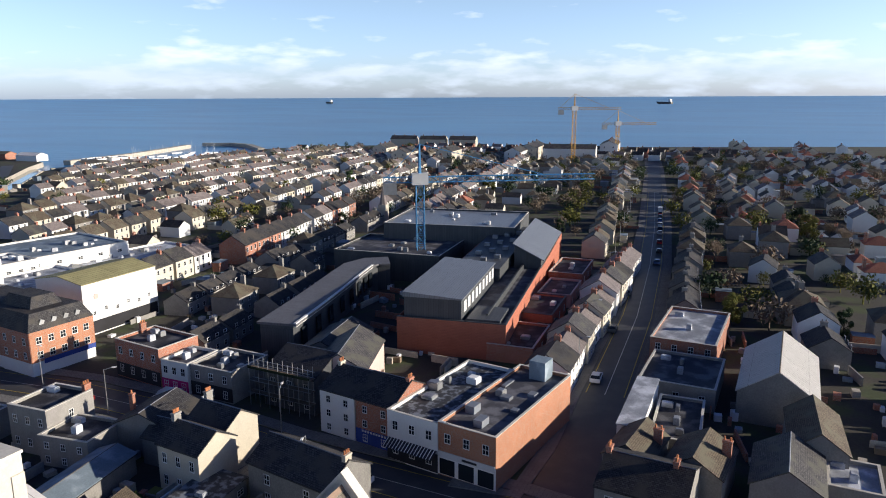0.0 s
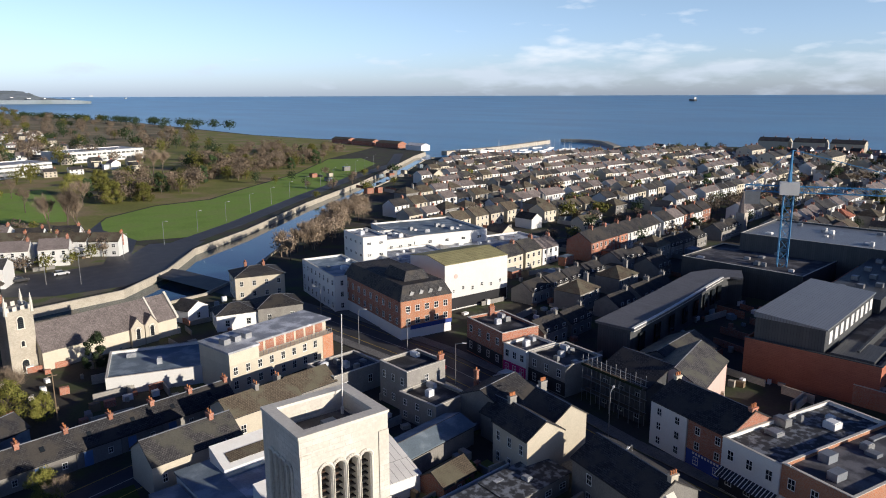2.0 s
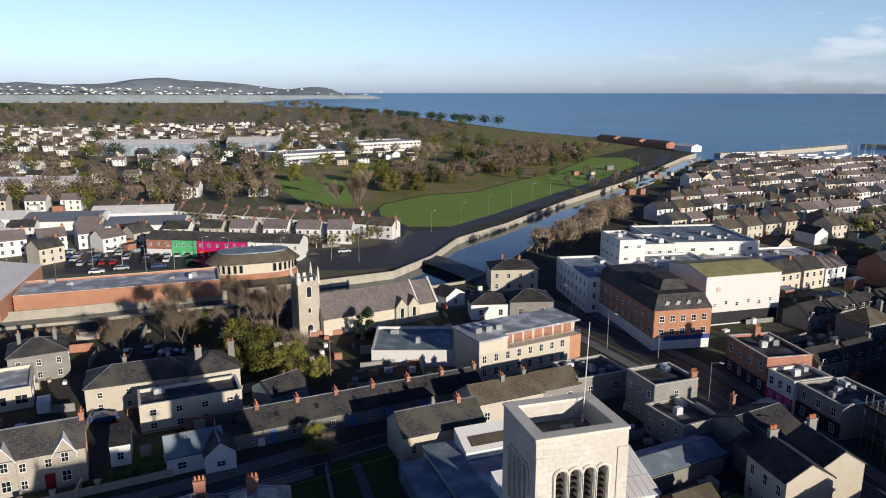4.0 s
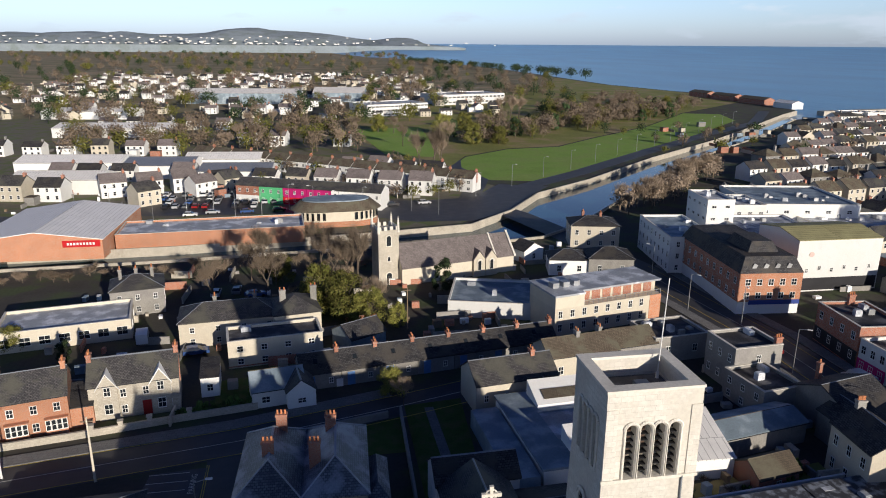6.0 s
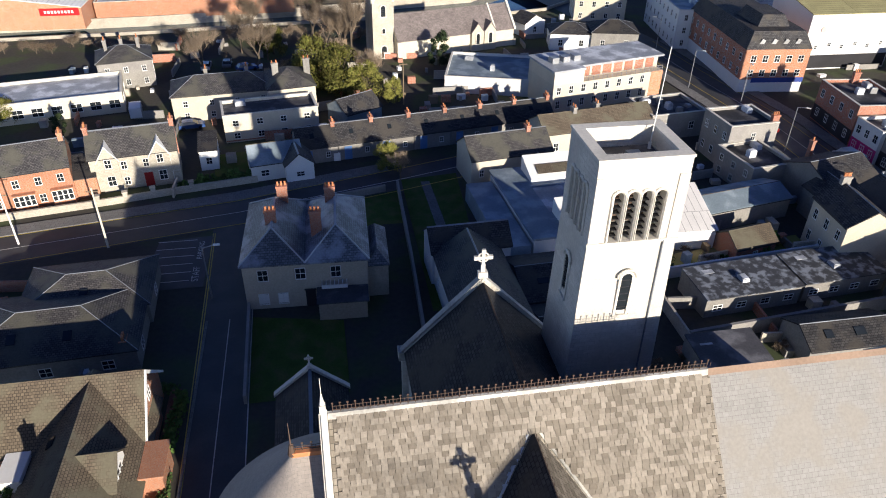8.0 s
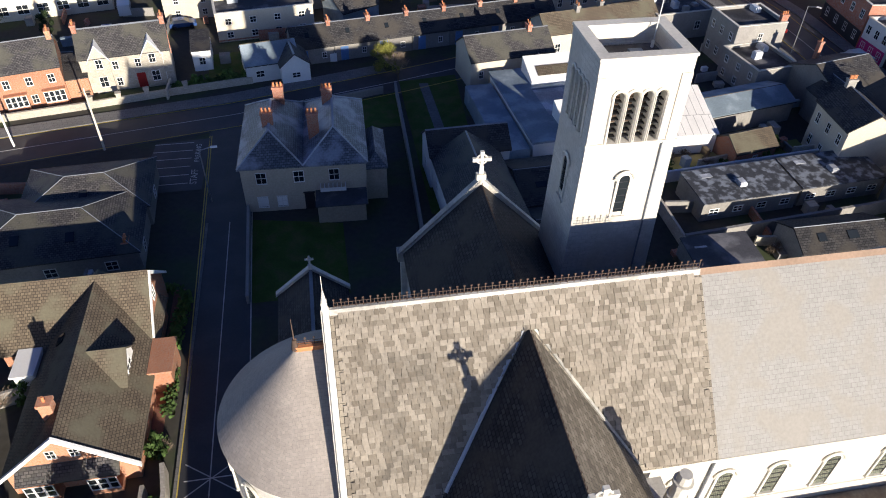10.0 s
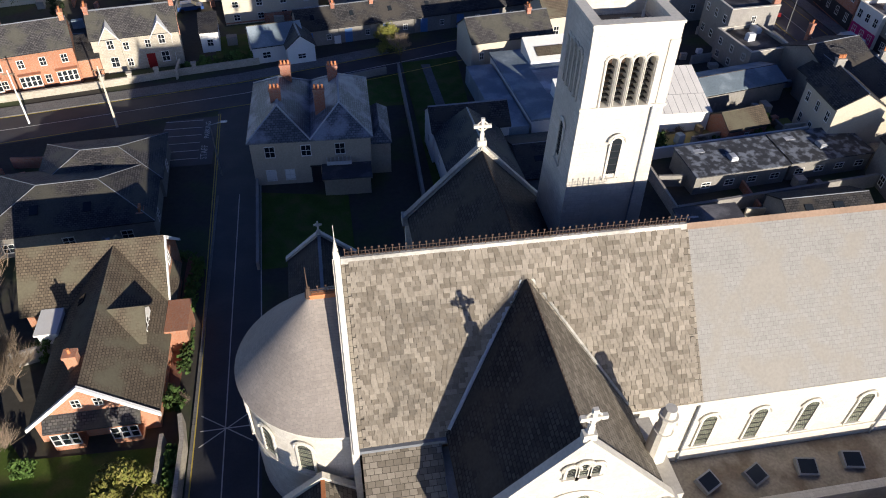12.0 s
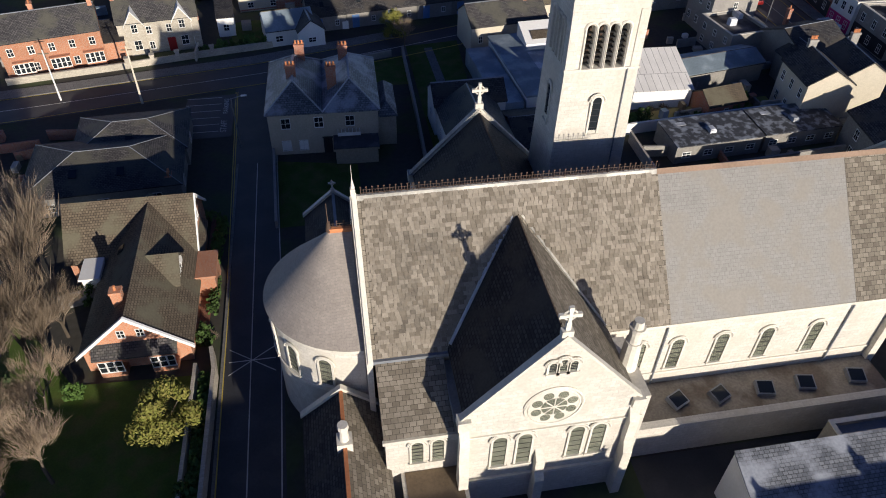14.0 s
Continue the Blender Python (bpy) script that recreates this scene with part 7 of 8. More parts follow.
# ---- trees ----
def bare_tree(name, h, seed, spread=0.5, depth=5, label="", stem=0.3):
    """A winter tree: tapered trunk and limbs, and a haze of fine twigs."""
    rnd = random.Random(seed)
    trunk, twigs = bmesh.new(), bmesh.new()

    def grow(p, d, L, r, lev):
        q = p + d * L
        tube(trunk if lev < 2 else twigs, p, q, r, r * 0.74, 5 if lev < 2 else 3, caps=False)
        if lev >= depth:
            return
        for k in range(rnd.choice((2, 3, 3)) if lev < depth - 1 else 4):
            e = Vector((rnd.gauss(0, 1), rnd.gauss(0, 1), rnd.gauss(0.25, 0.6))).normalized()
            nd = (d + e * spread * (1.0 + 0.25 * lev)).normalized()
            nd = (nd + Vector((0, 0, 0.16))).normalized()
            grow(p + d * L * rnd.uniform(0.6, 1.0), nd, L * rnd.uniform(0.6, 0.85), r * 0.58, lev + 1)

    grow(Vector((0, 0, -0.2)), Vector((0, 0, 1)), h * stem, h * 0.02, 0)
    tips = [v.co.copy() for v in twigs.verts if v.co.z > h * (0.3 if stem > 0.2 else 0.02)]
    for i in range(2400):
        p = rnd.choice(tips) + Vector((rnd.gauss(0, 0.12), rnd.gauss(0, 0.12), rnd.gauss(0, 0.12))) * h / 10
        out = (p - Vector((0, 0, h * 0.3))).normalized()
        d = (out * 0.9 + Vector((rnd.gauss(0, 0.4), rnd.gauss(0, 0.4), rnd.gauss(0.5, 0.3)))).normalized() * rnd.uniform(0.6, 1.7) * h / 10
        n_ = d.cross(Vector((rnd.gauss(0, 1), rnd.gauss(0, 1), rnd.gauss(0, 1)))).normalized() * 0.014 * h / 10
        twigs.faces.new([twigs.verts.new(c) for c in (p - n_, p + n_, p + d + n_ * 0.3, p + d - n_ * 0.3)])
    ob = thing(name, label, "tree")
    part("trunk", trunk, BARK, ob)
    part("crown", twigs, TWIG, ob, "bare brown twigs")
    return ob


def leafy_tree(name, h, w, seed, leaf, n=2600, label="", size=0.34, low=0.12):
    """A trunk with limbs and an uneven crown of small leaf sprays grouped in clumps."""
    rnd = random.Random(seed)
    trunk, crown = bmesh.new(), bmesh.new()
    tube(trunk, (0, 0, -0.2), (0, 0, h * 0.6), h * 0.03, h * 0.012, 6)
    clumps = []
    for i in range(26):
        a, z = rnd.uniform(0, 2 * math.pi), rnd.uniform(low, 0.95)
        r = w / 2 * math.sqrt(max(0.05, 1 - (2 * (z - 0.42)) ** 2 * 0.75)) * rnd.uniform(0.35, 0.95)
        c = Vector((r * math.cos(a), r * math.sin(a), z * h))
        clumps.append((c, rnd.uniform(0.10, 0.2) * w))
        if i % 3 == 0:
            tube(trunk, (0, 0, h * 0.3), c, h * 0.012, h * 0.004, 4)
    for i in range(n):
        c, r = rnd.choice(clumps)
        d = Vector((rnd.gauss(0, 1), rnd.gauss(0, 1), rnd.gauss(0, 1))).normalized()
        p = c + d * r * rnd.uniform(0.55, 1.1)
        s = size * rnd.uniform(0.6, 1.4)
        u = Vector((rnd.gauss(0, 1), rnd.gauss(0, 1), rnd.gauss(0, 1))).normalized()
        v = u.cross(d).normalized()
        u = (v.cross(d) + d * rnd.uniform(-0.6, 0.6)).normalized()
        crown.faces.new([crown.verts.new(p + u * a * s + v * b * s * 0.6) for a, b in ((-1, 0), (0, -0.9), (1, 0), (0, 0.9))])
    ob = thing(name, label, "tree")
    part("trunk", trunk, BARK, ob)
    part("crown", crown, leaf, ob, "dense small leaves")
    return ob


tb1 = bare_tree("bare_tree", 10, 1, 0.5, 6, "leafless brown winter tree with fine twigs")
tb2 = bare_tree("bare_tree", 10, 5, 0.38, 6, "tall leafless winter tree with fine twigs")
tb3 = bare_tree("bare_shrub", 4, 8, 0.95, 5, "leafless tangled brown shrub", 0.14)
te1 = leafy_tree("evergreen_tree", 8, 8, 2, LEAF, 8000, "yellow-green leafy evergreen tree", 0.17)
te0 = leafy_tree("garden_tree", 5.6, 5.6, 12, LEAF, 9000, "round olive-green garden tree on the lawn", 0.14, 0.1)
te2 = leafy_tree("dark_evergreen", 9, 6, 3, LEAF_DARK, 6000, "dark green dense evergreen tree", 0.19)
te3 = leafy_tree("garden_shrub", 2.2, 2.6, 4, HEDGE, 900, "clipped green garden shrub", 0.2, 0.05)
trnd = random.Random(5)
planted = []


def plant(p, x, y, s=1.0, sz=None):
    c = copy_thing(p, pose(x, y, 0, 0, 0, trnd.uniform(0, 360)))
    c.scale = (s, s, (sz or s) * trnd.uniform(0.9, 1.1))
    planted.append(c)


# gardens by the church
plant(te0, -17.9, 23.6, 1.0, 1.0)
for x, y, s in ((-31, 39, 1.35), (-30.5, 32.5, 1.3), (-31, 26, 1.4), (-30, 20, 1.25), (-33, 45, 1.3), (-34, 30, 1.5), (-30, 14.5, 1.2), (-33.5, 20, 1.45), (-35, 37, 1.4)):
    plant(tb2, x, y, s)
plant(tb3, -15.2, 33.5, 0.7)
# churchyard
for x, y, s, p in ((3.5, 126, 1.2, te1), (8, 123, 0.9, te1), (-0.5, 130, 1.1, te1), (10, 128, 0.9, tb1), (0, 136, 0.8, tb1), (-9, 150, 0.7, te1), (-12, 157, 0.5, te1), (24.5, 139, 0.7, te2), (13, 121, 0.5, te1), (8, 117, 0.45, te2), (-52, 120, 0.6, te1), (-42, 114, 0.45, te2), (9, 94.5, 0.55, te1), (10.5, 91, 0.5, tb1)):
    plant(p, x, y, s)
for i in range(30):
    plant(tb3, -80 + i * 3.2, 160 + trnd.uniform(-4, 3), trnd.uniform(1.1, 1.9))
for i in range(26):
    plant(trnd.choice((tb3, tb3, tb1)), trnd.uniform(-22, 9), trnd.uniform(136, 158), trnd.uniform(0.7, 1.5))
# river banks
for i in range(40):
    k = i / 39
    x, y = 90 + 66 * k, 206 + 68 * k
    plant(trnd.choice((tb1, tb2, tb1)), x + trnd.uniform(-2, 9), y - trnd.uniform(1, 9), trnd.uniform(0.7, 1.0))
# park
for i in range(30):
    k = trnd.random()
    x, y = 75 + 230 * k + trnd.uniform(-20, 0), 335 + 170 * k + trnd.uniform(5, 80)
    plant(trnd.choice((tb1, tb2, tb1, te1, te2)), x, y, trnd.uniform(0.8, 1.4))
for i in range(16):
    plant(trnd.choice((tb2, tb1, te1)), trnd.uniform(-60, 75), trnd.uniform(335, 440), trnd.uniform(1.0, 1.6))
for x, y, s in ((46, 285, 1.9), (41, 292, 1.7), (50, 292, 1.6), (128, 470, 2.0), (136, 478, 1.9), (122, 476, 1.7)):
    plant(tb2, x, y, s)


def clump_field(name, spots, leaf, label, per=70, fine=0.55):
    """Many distant crowns as one mass of leaf and twig sprays, each crown uneven."""
    bm = bmesh.new()
    for x, y, w, h in spots:
        tube(bm, (x, y, 0), (x, y, h * 0.6), h * 0.025, h * 0.01, 4, 0, False)
        for i in range(per):
            d = Vector((trnd.gauss(0, 1), trnd.gauss(0, 1), trnd.gauss(0, 1))).normalized() * trnd.uniform(0.35, 1.0)
            p = Vector((x + d.x * w / 2, y + d.y * w / 2, h * 0.58 + d.z * h * 0.44))
            s = w * trnd.uniform(0.05, 0.11) * fine
            u = Vector((trnd.gauss(0, 1), trnd.gauss(0, 1), trnd.gauss(0, 1))).normalized()
            v = u.cross(d).normalized() * s
            u = u * s * 1.3
            bm.faces.new([bm.verts.new(p + q) for q in (-u, -v * 0.7, u, v * 0.7)])
    return solid(name, bm, leaf, label, "trees", kind="stuff")


spots = {0: [], 1: [], 2: []}
for i in range(620):
    y = 470 + 2600 * trnd.random() ** 1.6
    x = trnd.uniform(-0.42 * y, min(330, 20 + 0.33 * y))
    h_ = trnd.uniform(7, 13) * (1 + y / 4000)
    spots[trnd.choice((0, 0, 1, 2))].append((x, y, h_ * trnd.uniform(0.8, 1.3), h_))
for i in range(26):
    spots[2].append((250 + i * 6 + trnd.uniform(-8, 8), 2000 - i * 38, 24, 16))
for i in range(150):
    k = trnd.random()
    spots[trnd.choice((0, 0, 0, 1))].append((70 + 260 * k + trnd.uniform(-40, 5), 345 + 190 * k + trnd.uniform(8, 130), trnd.uniform(7, 12), trnd.uniform(7, 11)))
for i in range(120):
    spots[trnd.choice((0, 0, 1))].append((trnd.uniform(-130, 70), trnd.uniform(335, 450), trnd.uniform(7, 12), trnd.uniform(7, 13)))
for i in range(620):
    x, y = trnd.uniform(150, 640), trnd.choice((trnd.uniform(-90, 110), trnd.uniform(-80, 420)))
    if y < -0.14 * x or abs(y - (24 + (x - 160) * 0.135)) < 7 or (x < 245 and 40 < y < 130) or y > 560 - x * 0.28 or min((x - a) ** 2 + (y - b) ** 2 for a, b in used) < 30:
        continue
    h_ = trnd.uniform(3, 8)
    spots[trnd.choice((0, 0, 1, 2))].append((x, y, h_ * trnd.uniform(0.9, 1.4), h_))
for i in range(260):
    x, y = trnd.uniform(160, 620), trnd.uniform(-70, 400)
    if y < -0.14 * x or abs(y - (24 + (x - 160) * 0.135)) < 8 or (x < 245 and 40 < y < 130) or y > min(x + 60, 560 - x * 0.28) or min((x - a) ** 2 + (y - b) ** 2 for a, b in used) < 24:
        continue
    h_ = trnd.uniform(4, 8)
    spots[trnd.choice((0, 1, 2, 2))].append((x, y, h_ * trnd.uniform(0.8, 1.2), h_))
for k in spots:
    spots[k] = [q for q in spots[k] if not (q[1] < 470 and 0.06 < q[0] / q[1] < 0.235 or 470 <= q[1] < 575 and 0.13 < q[0] / q[1] < 0.31)]
for i in range(60):
    spots[trnd.choice((0, 0, 1))].append((trnd.uniform(-30, 48), trnd.uniform(228, 300), trnd.uniform(4, 7), trnd.uniform(4, 7)))
for i in range(130):
    k = trnd.random()
    spots[trnd.choice((0, 0, 0, 1))].append((86 + 178 * k + trnd.uniform(-14, 4), 346 + 150 * k + trnd.uniform(4, 46), trnd.uniform(6, 11), trnd.uniform(6, 11)))
for i in range(22):
    spots[0].append((262 + i * 3.2, 166 + trnd.uniform(-6, 7), trnd.uniform(5, 8), trnd.uniform(7, 9)))
bank = []
for i in range(34):
    k = i / 33
    bank.append((92 + 64 * k + trnd.uniform(-2, 8), 208 + 66 * k - trnd.uniform(2, 10), trnd.uniform(6, 9), trnd.uniform(6, 8.5)))
clump_field("river_trees", bank, TWIG, "brown leafless trees massed along the river bank", 420, 0.4)
clump_field("brown_woods", spots[0], TWIG, "brown leafless woods and garden trees far off", 260)
clump_field("green_woods", spots[1], LEAF, "olive-green evergreens far off", 260)
clump_field("dark_woods", spots[2], LEAF_DARK, "dark pines and evergreens far off", 260)
# town gardens
for i in range(70):
    x, y = trnd.uniform(150, 420), trnd.uniform(-70, 400)
    if y < -0.12 * x or min((x - a) ** 2 + (y - b) ** 2 for a, b in used) < 40 or abs(y - (24 + (x - 160) * 0.135)) < 7 or (x < 240 and 40 < y < 125) or y > x + 85:
        continue
    plant(trnd.choice((tb1, tb1, te1, te2, tb3)), x, y, trnd.uniform(0.5, 1.0))
for x, y, p, s in ((-28.5, 31.5, tb2, 1.1), (-27.5, 26, tb1, 0.9), (-26.5, 20.5, tb2, 0.95), (-28.5, 36, tb1, 0.85), (-29, 17, tb1, 0.95), (-31.5, 23, tb1, 1.2)):
    plant(p, x, y, s)
te0.matrix_basis = pose(-24.5, 12.5, 0) @ Matrix.Diagonal((0.8, 0.8, 0.8, 1))
for i, p in enumerate((tb1, tb2, tb3, te1, te2, te3)):
    p.location = (250 + 9 * i, -24 + 3 * i, 0)


# ---- gardens, lane and yards round the church ----
def wall_line(name, pts, h, w, material, label, z=0.0):
    return solid(name, ribbon(pts, w, h + z, h), material, label, "wall", kind="structure")


def hedge(pts, h, w, label="clipped green garden hedge", leaf=None):
    """A hedge: a loose box of leaf sprays along a line."""
    bm = bmesh.new()
    rnd = random.Random(int(pts[0][0] * 7 + pts[0][1]))
    for (ax, ay), (bx, by) in zip(pts[:-1], pts[1:]):
        L = math.hypot(bx - ax, by - ay)
        for i in range(int(L * w * h * 70)):
            k, o, z = rnd.random(), rnd.uniform(-0.5, 0.5), rnd.random() ** 0.7
            p = Vector((ax + (bx - ax) * k - (by - ay) / L * o * w, ay + (by - ay) * k + (bx - ax) / L * o * w, z * h))
            u = Vector((rnd.gauss(0, 1), rnd.gauss(0, 1), rnd.gauss(0, 1))).normalized()
            v = u.orthogonal().normalized()
            s = rnd.uniform(0.08, 0.2)
            bm.faces.new([bm.verts.new(p + q * s) for q in (-u, -v, u, v)])
    return solid("hedge", bm, leaf or HEDGE, label, "hedge", kind="stuff")


solid("junction", flat([(71, 8), (118, 17.2), (118, 25.6), (77, 23.8), (72, 30)], 0.033), ASPHALT, "asphalt street junction", "road", kind="structure")
solid("corner_pavement", ribbon([(76.5, 34), (77.0, 25.4), (90, 25.0), (112, 26.4)], 2.2, 0.14, 0.14), PAVING, "grey concrete corner pavement", "pavement", kind="structure")
solid("house_lawn", flat([(-34, 14), (-15.6, 14), (-15.6, 29.5), (-27, 30), (-34, 40)], 0.07), LAWN, "mown garden lawn with long tree shadows", "lawn", kind="structure")
wall_line("garden_wall", [(-14.9, 12), (-14.6, 29), (-15.0, 31.5)], 1.5, 0.35, RUBBLE, "low stone garden wall beside the lane")
wall_line("garden_wall", [(-16.6, 14), (-16.3, 30)], 1.2, 0.3, RUBBLE, "low stone garden wall")
wall_line("lane_kerb", [(-14.2, 12), (-14.1, 62)], 0.14, 0.25, PAVING, "grey concrete kerb")
hedge([(-15.6, 12.5), (-15.4, 29)], 1.3, 0.9)
hedge([(-15.4, 36.5), (-15.2, 41)], 1.2, 1.0)
hedge([(-15.6, 44), (-15.0, 50.5)], 1.5, 1.1)
hedge([(-15.4, 51), (-22, 53.5)], 1.2, 0.8)
for x, y, s in ((-15.9, 33.6, 0.8), (-27, 41, 1.0), (-28, 45, 1.1), (-26.5, 29, 0.7), (-16, 18, 0.8), (-23, 15.5, 0.9), (-20, 13.5, 0.7)):
    plant(te3, x, y, s)
hedge([(-33, 13.5), (-33, 31)], 1.5, 2.0, "rough dark shrubbery under bare trees", LEAF_DARK)
wall_line("garden_path", [(-16.2, 34), (-16.0, 52)], 0.06, 1.0, mat("red_brick_paving", (0.28, 0.13, 0.09), 0.9, brick=(0.2, 0.1, 0.01), col2=(0.34, 0.17, 0.12)), "red brick garden path")
# presbytery front: kerb, grass plots, parking bays
solid("car_park", flat([(-22.5, 68.5), (-15.2, 68.5), (-15.0, 79.5), (-21.5, 79.0)], 0.066), ASPHALT, "small asphalt staff car park", "car park", kind="structure")
for i in range(6):
    solid("bay_line", ribbon([(-21.6, 70 + i * 1.75), (-16.9, 70 + i * 1.75)], 0.12, 0.075), LINE, "white painted parking bay line", "road marking", kind="structure")


def lettering(word, x, y, rot, size):
    cu = bpy.data.curves.new("bay_lettering", "FONT")
    cu.body, cu.size, cu.extrude, cu.align_x = word, size, 0.002, "CENTER"
    ob = new("bay_lettering", cu)
    ob.matrix_basis = pose(x, y, 0.082, 0, 0, rot)
    cu.materials.append(LINE)
    return tagged(ob, "white painted staff parking lettering on asphalt", "road marking", kind="structure")


lettering("STAFF", -15.9, 71.2, 90, 1.15)
lettering("PARKING", -15.9, 76.3, 90, 0.95)
for x in (-14.0, -14.25, -8.9):
    solid("yellow_line", ribbon([(x, 12), (x + 0.0, 40), (x - 0.5, 66), (x - 0.8, 80)], 0.11, 0.062), LINE_YELLOW if x < -9 else LINE, "painted line along the lane", "road marking", kind="structure")
solid("centre_line", ribbon([(-11.6, 16), (-11.7, 62)], 0.1, 0.062), LINE, "faded white lane line", "road marking", kind="structure")
for a, b in (((-13.6, 29), (-9.4, 32)), ((-13.6, 32), (-9.4, 29)), ((-13.6, 30.5), (-9.4, 30.5))):
    solid("box_marking", ribbon([a, b], 0.1, 0.066), LINE, "white hatched box marking", "road marking", kind="structure")
for off, m_ in ((3.0, LINE_YELLOW), (-3.0, LINE_YELLOW), (0.0, LINE)):
    for line in (BACK[1:6], MAIN[1:8], SIDE[1:6]):
        sh = []
        k = off * (1.3 if line is MAIN[1:8] else 1.05)
        for i, p in enumerate(line):
            a, b = Vector(line[max(i - 1, 0)]), Vector(line[min(i + 1, len(line) - 1)])
            n = (b - a).normalized()
            sh.append(tuple(Vector(p) + Vector((-n.y, n.x)) * k))
        solid("road_line", ribbon(sh, 0.14, 0.075), m_, "painted road line", "road marking", kind="structure")
wall_line("presbytery_wall", [(-9.3, 49), (-9.6, 62.5), (-10.2, 78), (-9.6, 83.5), (8, 88)], 1.1, 0.3, RENDER_GREY, "low grey boundary wall")
wall_line("presbytery_wall", [(8.6, 52), (9.3, 70), (9.8, 88.5)], 1.4, 0.3, RENDER_GREY, "low grey boundary wall")
solid("presbytery_garden", flat([(-9.0, 49), (0.5, 49), (0.5, 60), (-9.3, 62)], 0.05), LAWN, "shaded lawn before the presbytery", "lawn", kind="structure")
solid("verge_lawn", flat([(4.6, 79), (9.4, 79), (9.7, 88), (4.5, 86.6)], 0.05), LAWN, "shaded grass plot by the road", "lawn", kind="structure")
solid("annexe_garden", flat([(10.4, 60), (17, 60), (19, 92), (10.6, 91)], 0.05), LAWN, "narrow shaded garden", "lawn", kind="structure")
solid("garden_path", ribbon([(14.5, 68), (14, 90)], 1.3, 0.07), PAVING, "pale concrete garden path", "path", kind="structure")
wall_line("front_wall", [(-47, 86.5), (-33, 89), (-21, 91.5), (-10, 93.5)], 1.0, 0.35, RUBBLE, "low granite front garden wall")
for x, y in ((-19, 92), (-24, 91), (-27.5, 90.2), (-31, 89.6)):
    solid("gate_pier", boxes((-0.3, 0.3, -0.3, 0.3, 0, 1.5), (-0.38, 0.38, -0.38, 0.38, 1.5, 1.65)), RUBBLE, "squat granite gate pier with cap", "gate pier", pose(x, y, 0, 0, 0, 10))
solid("cottage_lawn", flat([(-16, 92.8), (-10, 94), (-11, 104), (-17, 103)], 0.05), LAWN, "dark shaded cottage garden grass", "lawn", kind="structure")
for i in range(16):
    plant(te3, -21 + i * 1.1, 92.8 + i * 0.2 + trnd.uniform(-0.3, 0.3), trnd.uniform(0.4, 0.8))
wall_line("yard_wall", [(36, 50.5), (62, 52.8)], 1.8, 0.35, RENDER_GREY, "rendered yard wall behind the nave")
wall_line("yard_wall", [(33, 61.5), (62, 64)], 1.6, 0.3, WHITE, "pale yard wall")
wall_line("yard_wall", [(24, 44), (36, 44.5), (36, 60)], 1.6, 0.3, RUBBLE, "old stone yard wall")
solid("garden_strip", flat([(33, 61.8), (60, 64.2), (60, 68.5), (34, 66)], 0.05), ROUGH_GRASS, "overgrown garden strip", "garden", kind="structure")
for i in range(14):
    plant(trnd.choice((te3, te3, tb3)), 34 + i * 1.9, 65 + trnd.uniform(-1.5, 1.5), trnd.uniform(0.5, 1.0))
for i in range(8):
    plant(trnd.choice((te3, tb3)), 24 + i * 3.5, 47.5 + trnd.uniform(-1, 1), trnd.uniform(0.5, 0.9))
solid("south_yard", flat([(-6, -20), (60, -20), (60, 15.3), (19, 15.3), (19, 11), (-6, 11)], 0.03), ASPHALT, "asphalt church yard in deep shadow", "yard", kind="structure")
building("parish_house", 42.0, 7.6, 0, 35, 7.6, 3.2, "mono", 2.6, WHITE, SLATE_FROST, (0, 0, 6, 1), 1, (0.9, 1.1), label="long low house with worn pale slates below the church")
building("parish_lift", 46.0, 12.3, 0, 25.5, 1.6, 5.3, "flat", 0, RENDER_GREY, LEAD, (0, 0, 0, 0), 1, label="raised rear passage with white gutter behind the slated house", category="annexe")


# unseen terrace south of the church yard, added to shade the church foot
for i in range(11):
    building("yard_terrace", -22 + i * 8.4, -10.5 + 0.6 * (i % 2), 0, 8.4, 8, 6.2 + 0.5 * (i % 3), "gable", 2.8, RENDER_GREY if i % 2 else BRICK, SLATE_DARK, (2, 0, 3, 0), 2, chims=((0.95, 0, 0.8),), label="unseen house added to shade the church foot", group="yard terrace")


# poles, lamps and cars
def pole(x, y, h, r=0.12, material=None, arm=False, name="utility_pole", label="tall grey timber utility pole", rot=0):
    ob = thing(name, label, "pole" if not arm else "street lamp", x, y, 0, rot)
    part("shaft", tube(bmesh.new(), (0, 0, 0), (0, 0, h), r, r * 0.6, 8), material or WOOD, ob)
    if arm:
        a = tube(bmesh.new(), (0, 0, h - 0.1), (1.3, 0, h + 0.25), 0.05, 0.05, 6)
        part("arm", a, GALV, ob)
        part("lamp_head", boxes((1.2, 1.9, -0.13, 0.13, h + 0.18, h + 0.32)), FRAME, ob)
    else:
        part("crossarm", boxes((-0.7, 0.7, -0.06, 0.06, h - 0.6, h - 0.48)), WOOD, ob)
    return ob


LAMPLAB = "slim grey street lamp on a tall post"
pole(-27.6, 78.7, 8.5, 0.16, RENDER)
pole(-38.7, 81.1, 7.5, 0.14, FRAME)
pole(14.6, 119.4, 8)
pole(-13.9, 66, 7, 0.1, GALV, True, "street_lamp", LAMPLAB)
for x, y in ((72.6, 70), (73, 92), (76.5, 112), (70, 120), (72, 140), (77.5, 34), (67.5, 50), (78, 62)):
    pole(x, y, 7.5, 0.09, GALV, True, "street_lamp", LAMPLAB, trnd.uniform(0, 360))
for i in range(14):
    pole(118 + i * 24, 27.5 + i * 3.1, 7.5, 0.09, GALV, True, "street_lamp", LAMPLAB, -80)
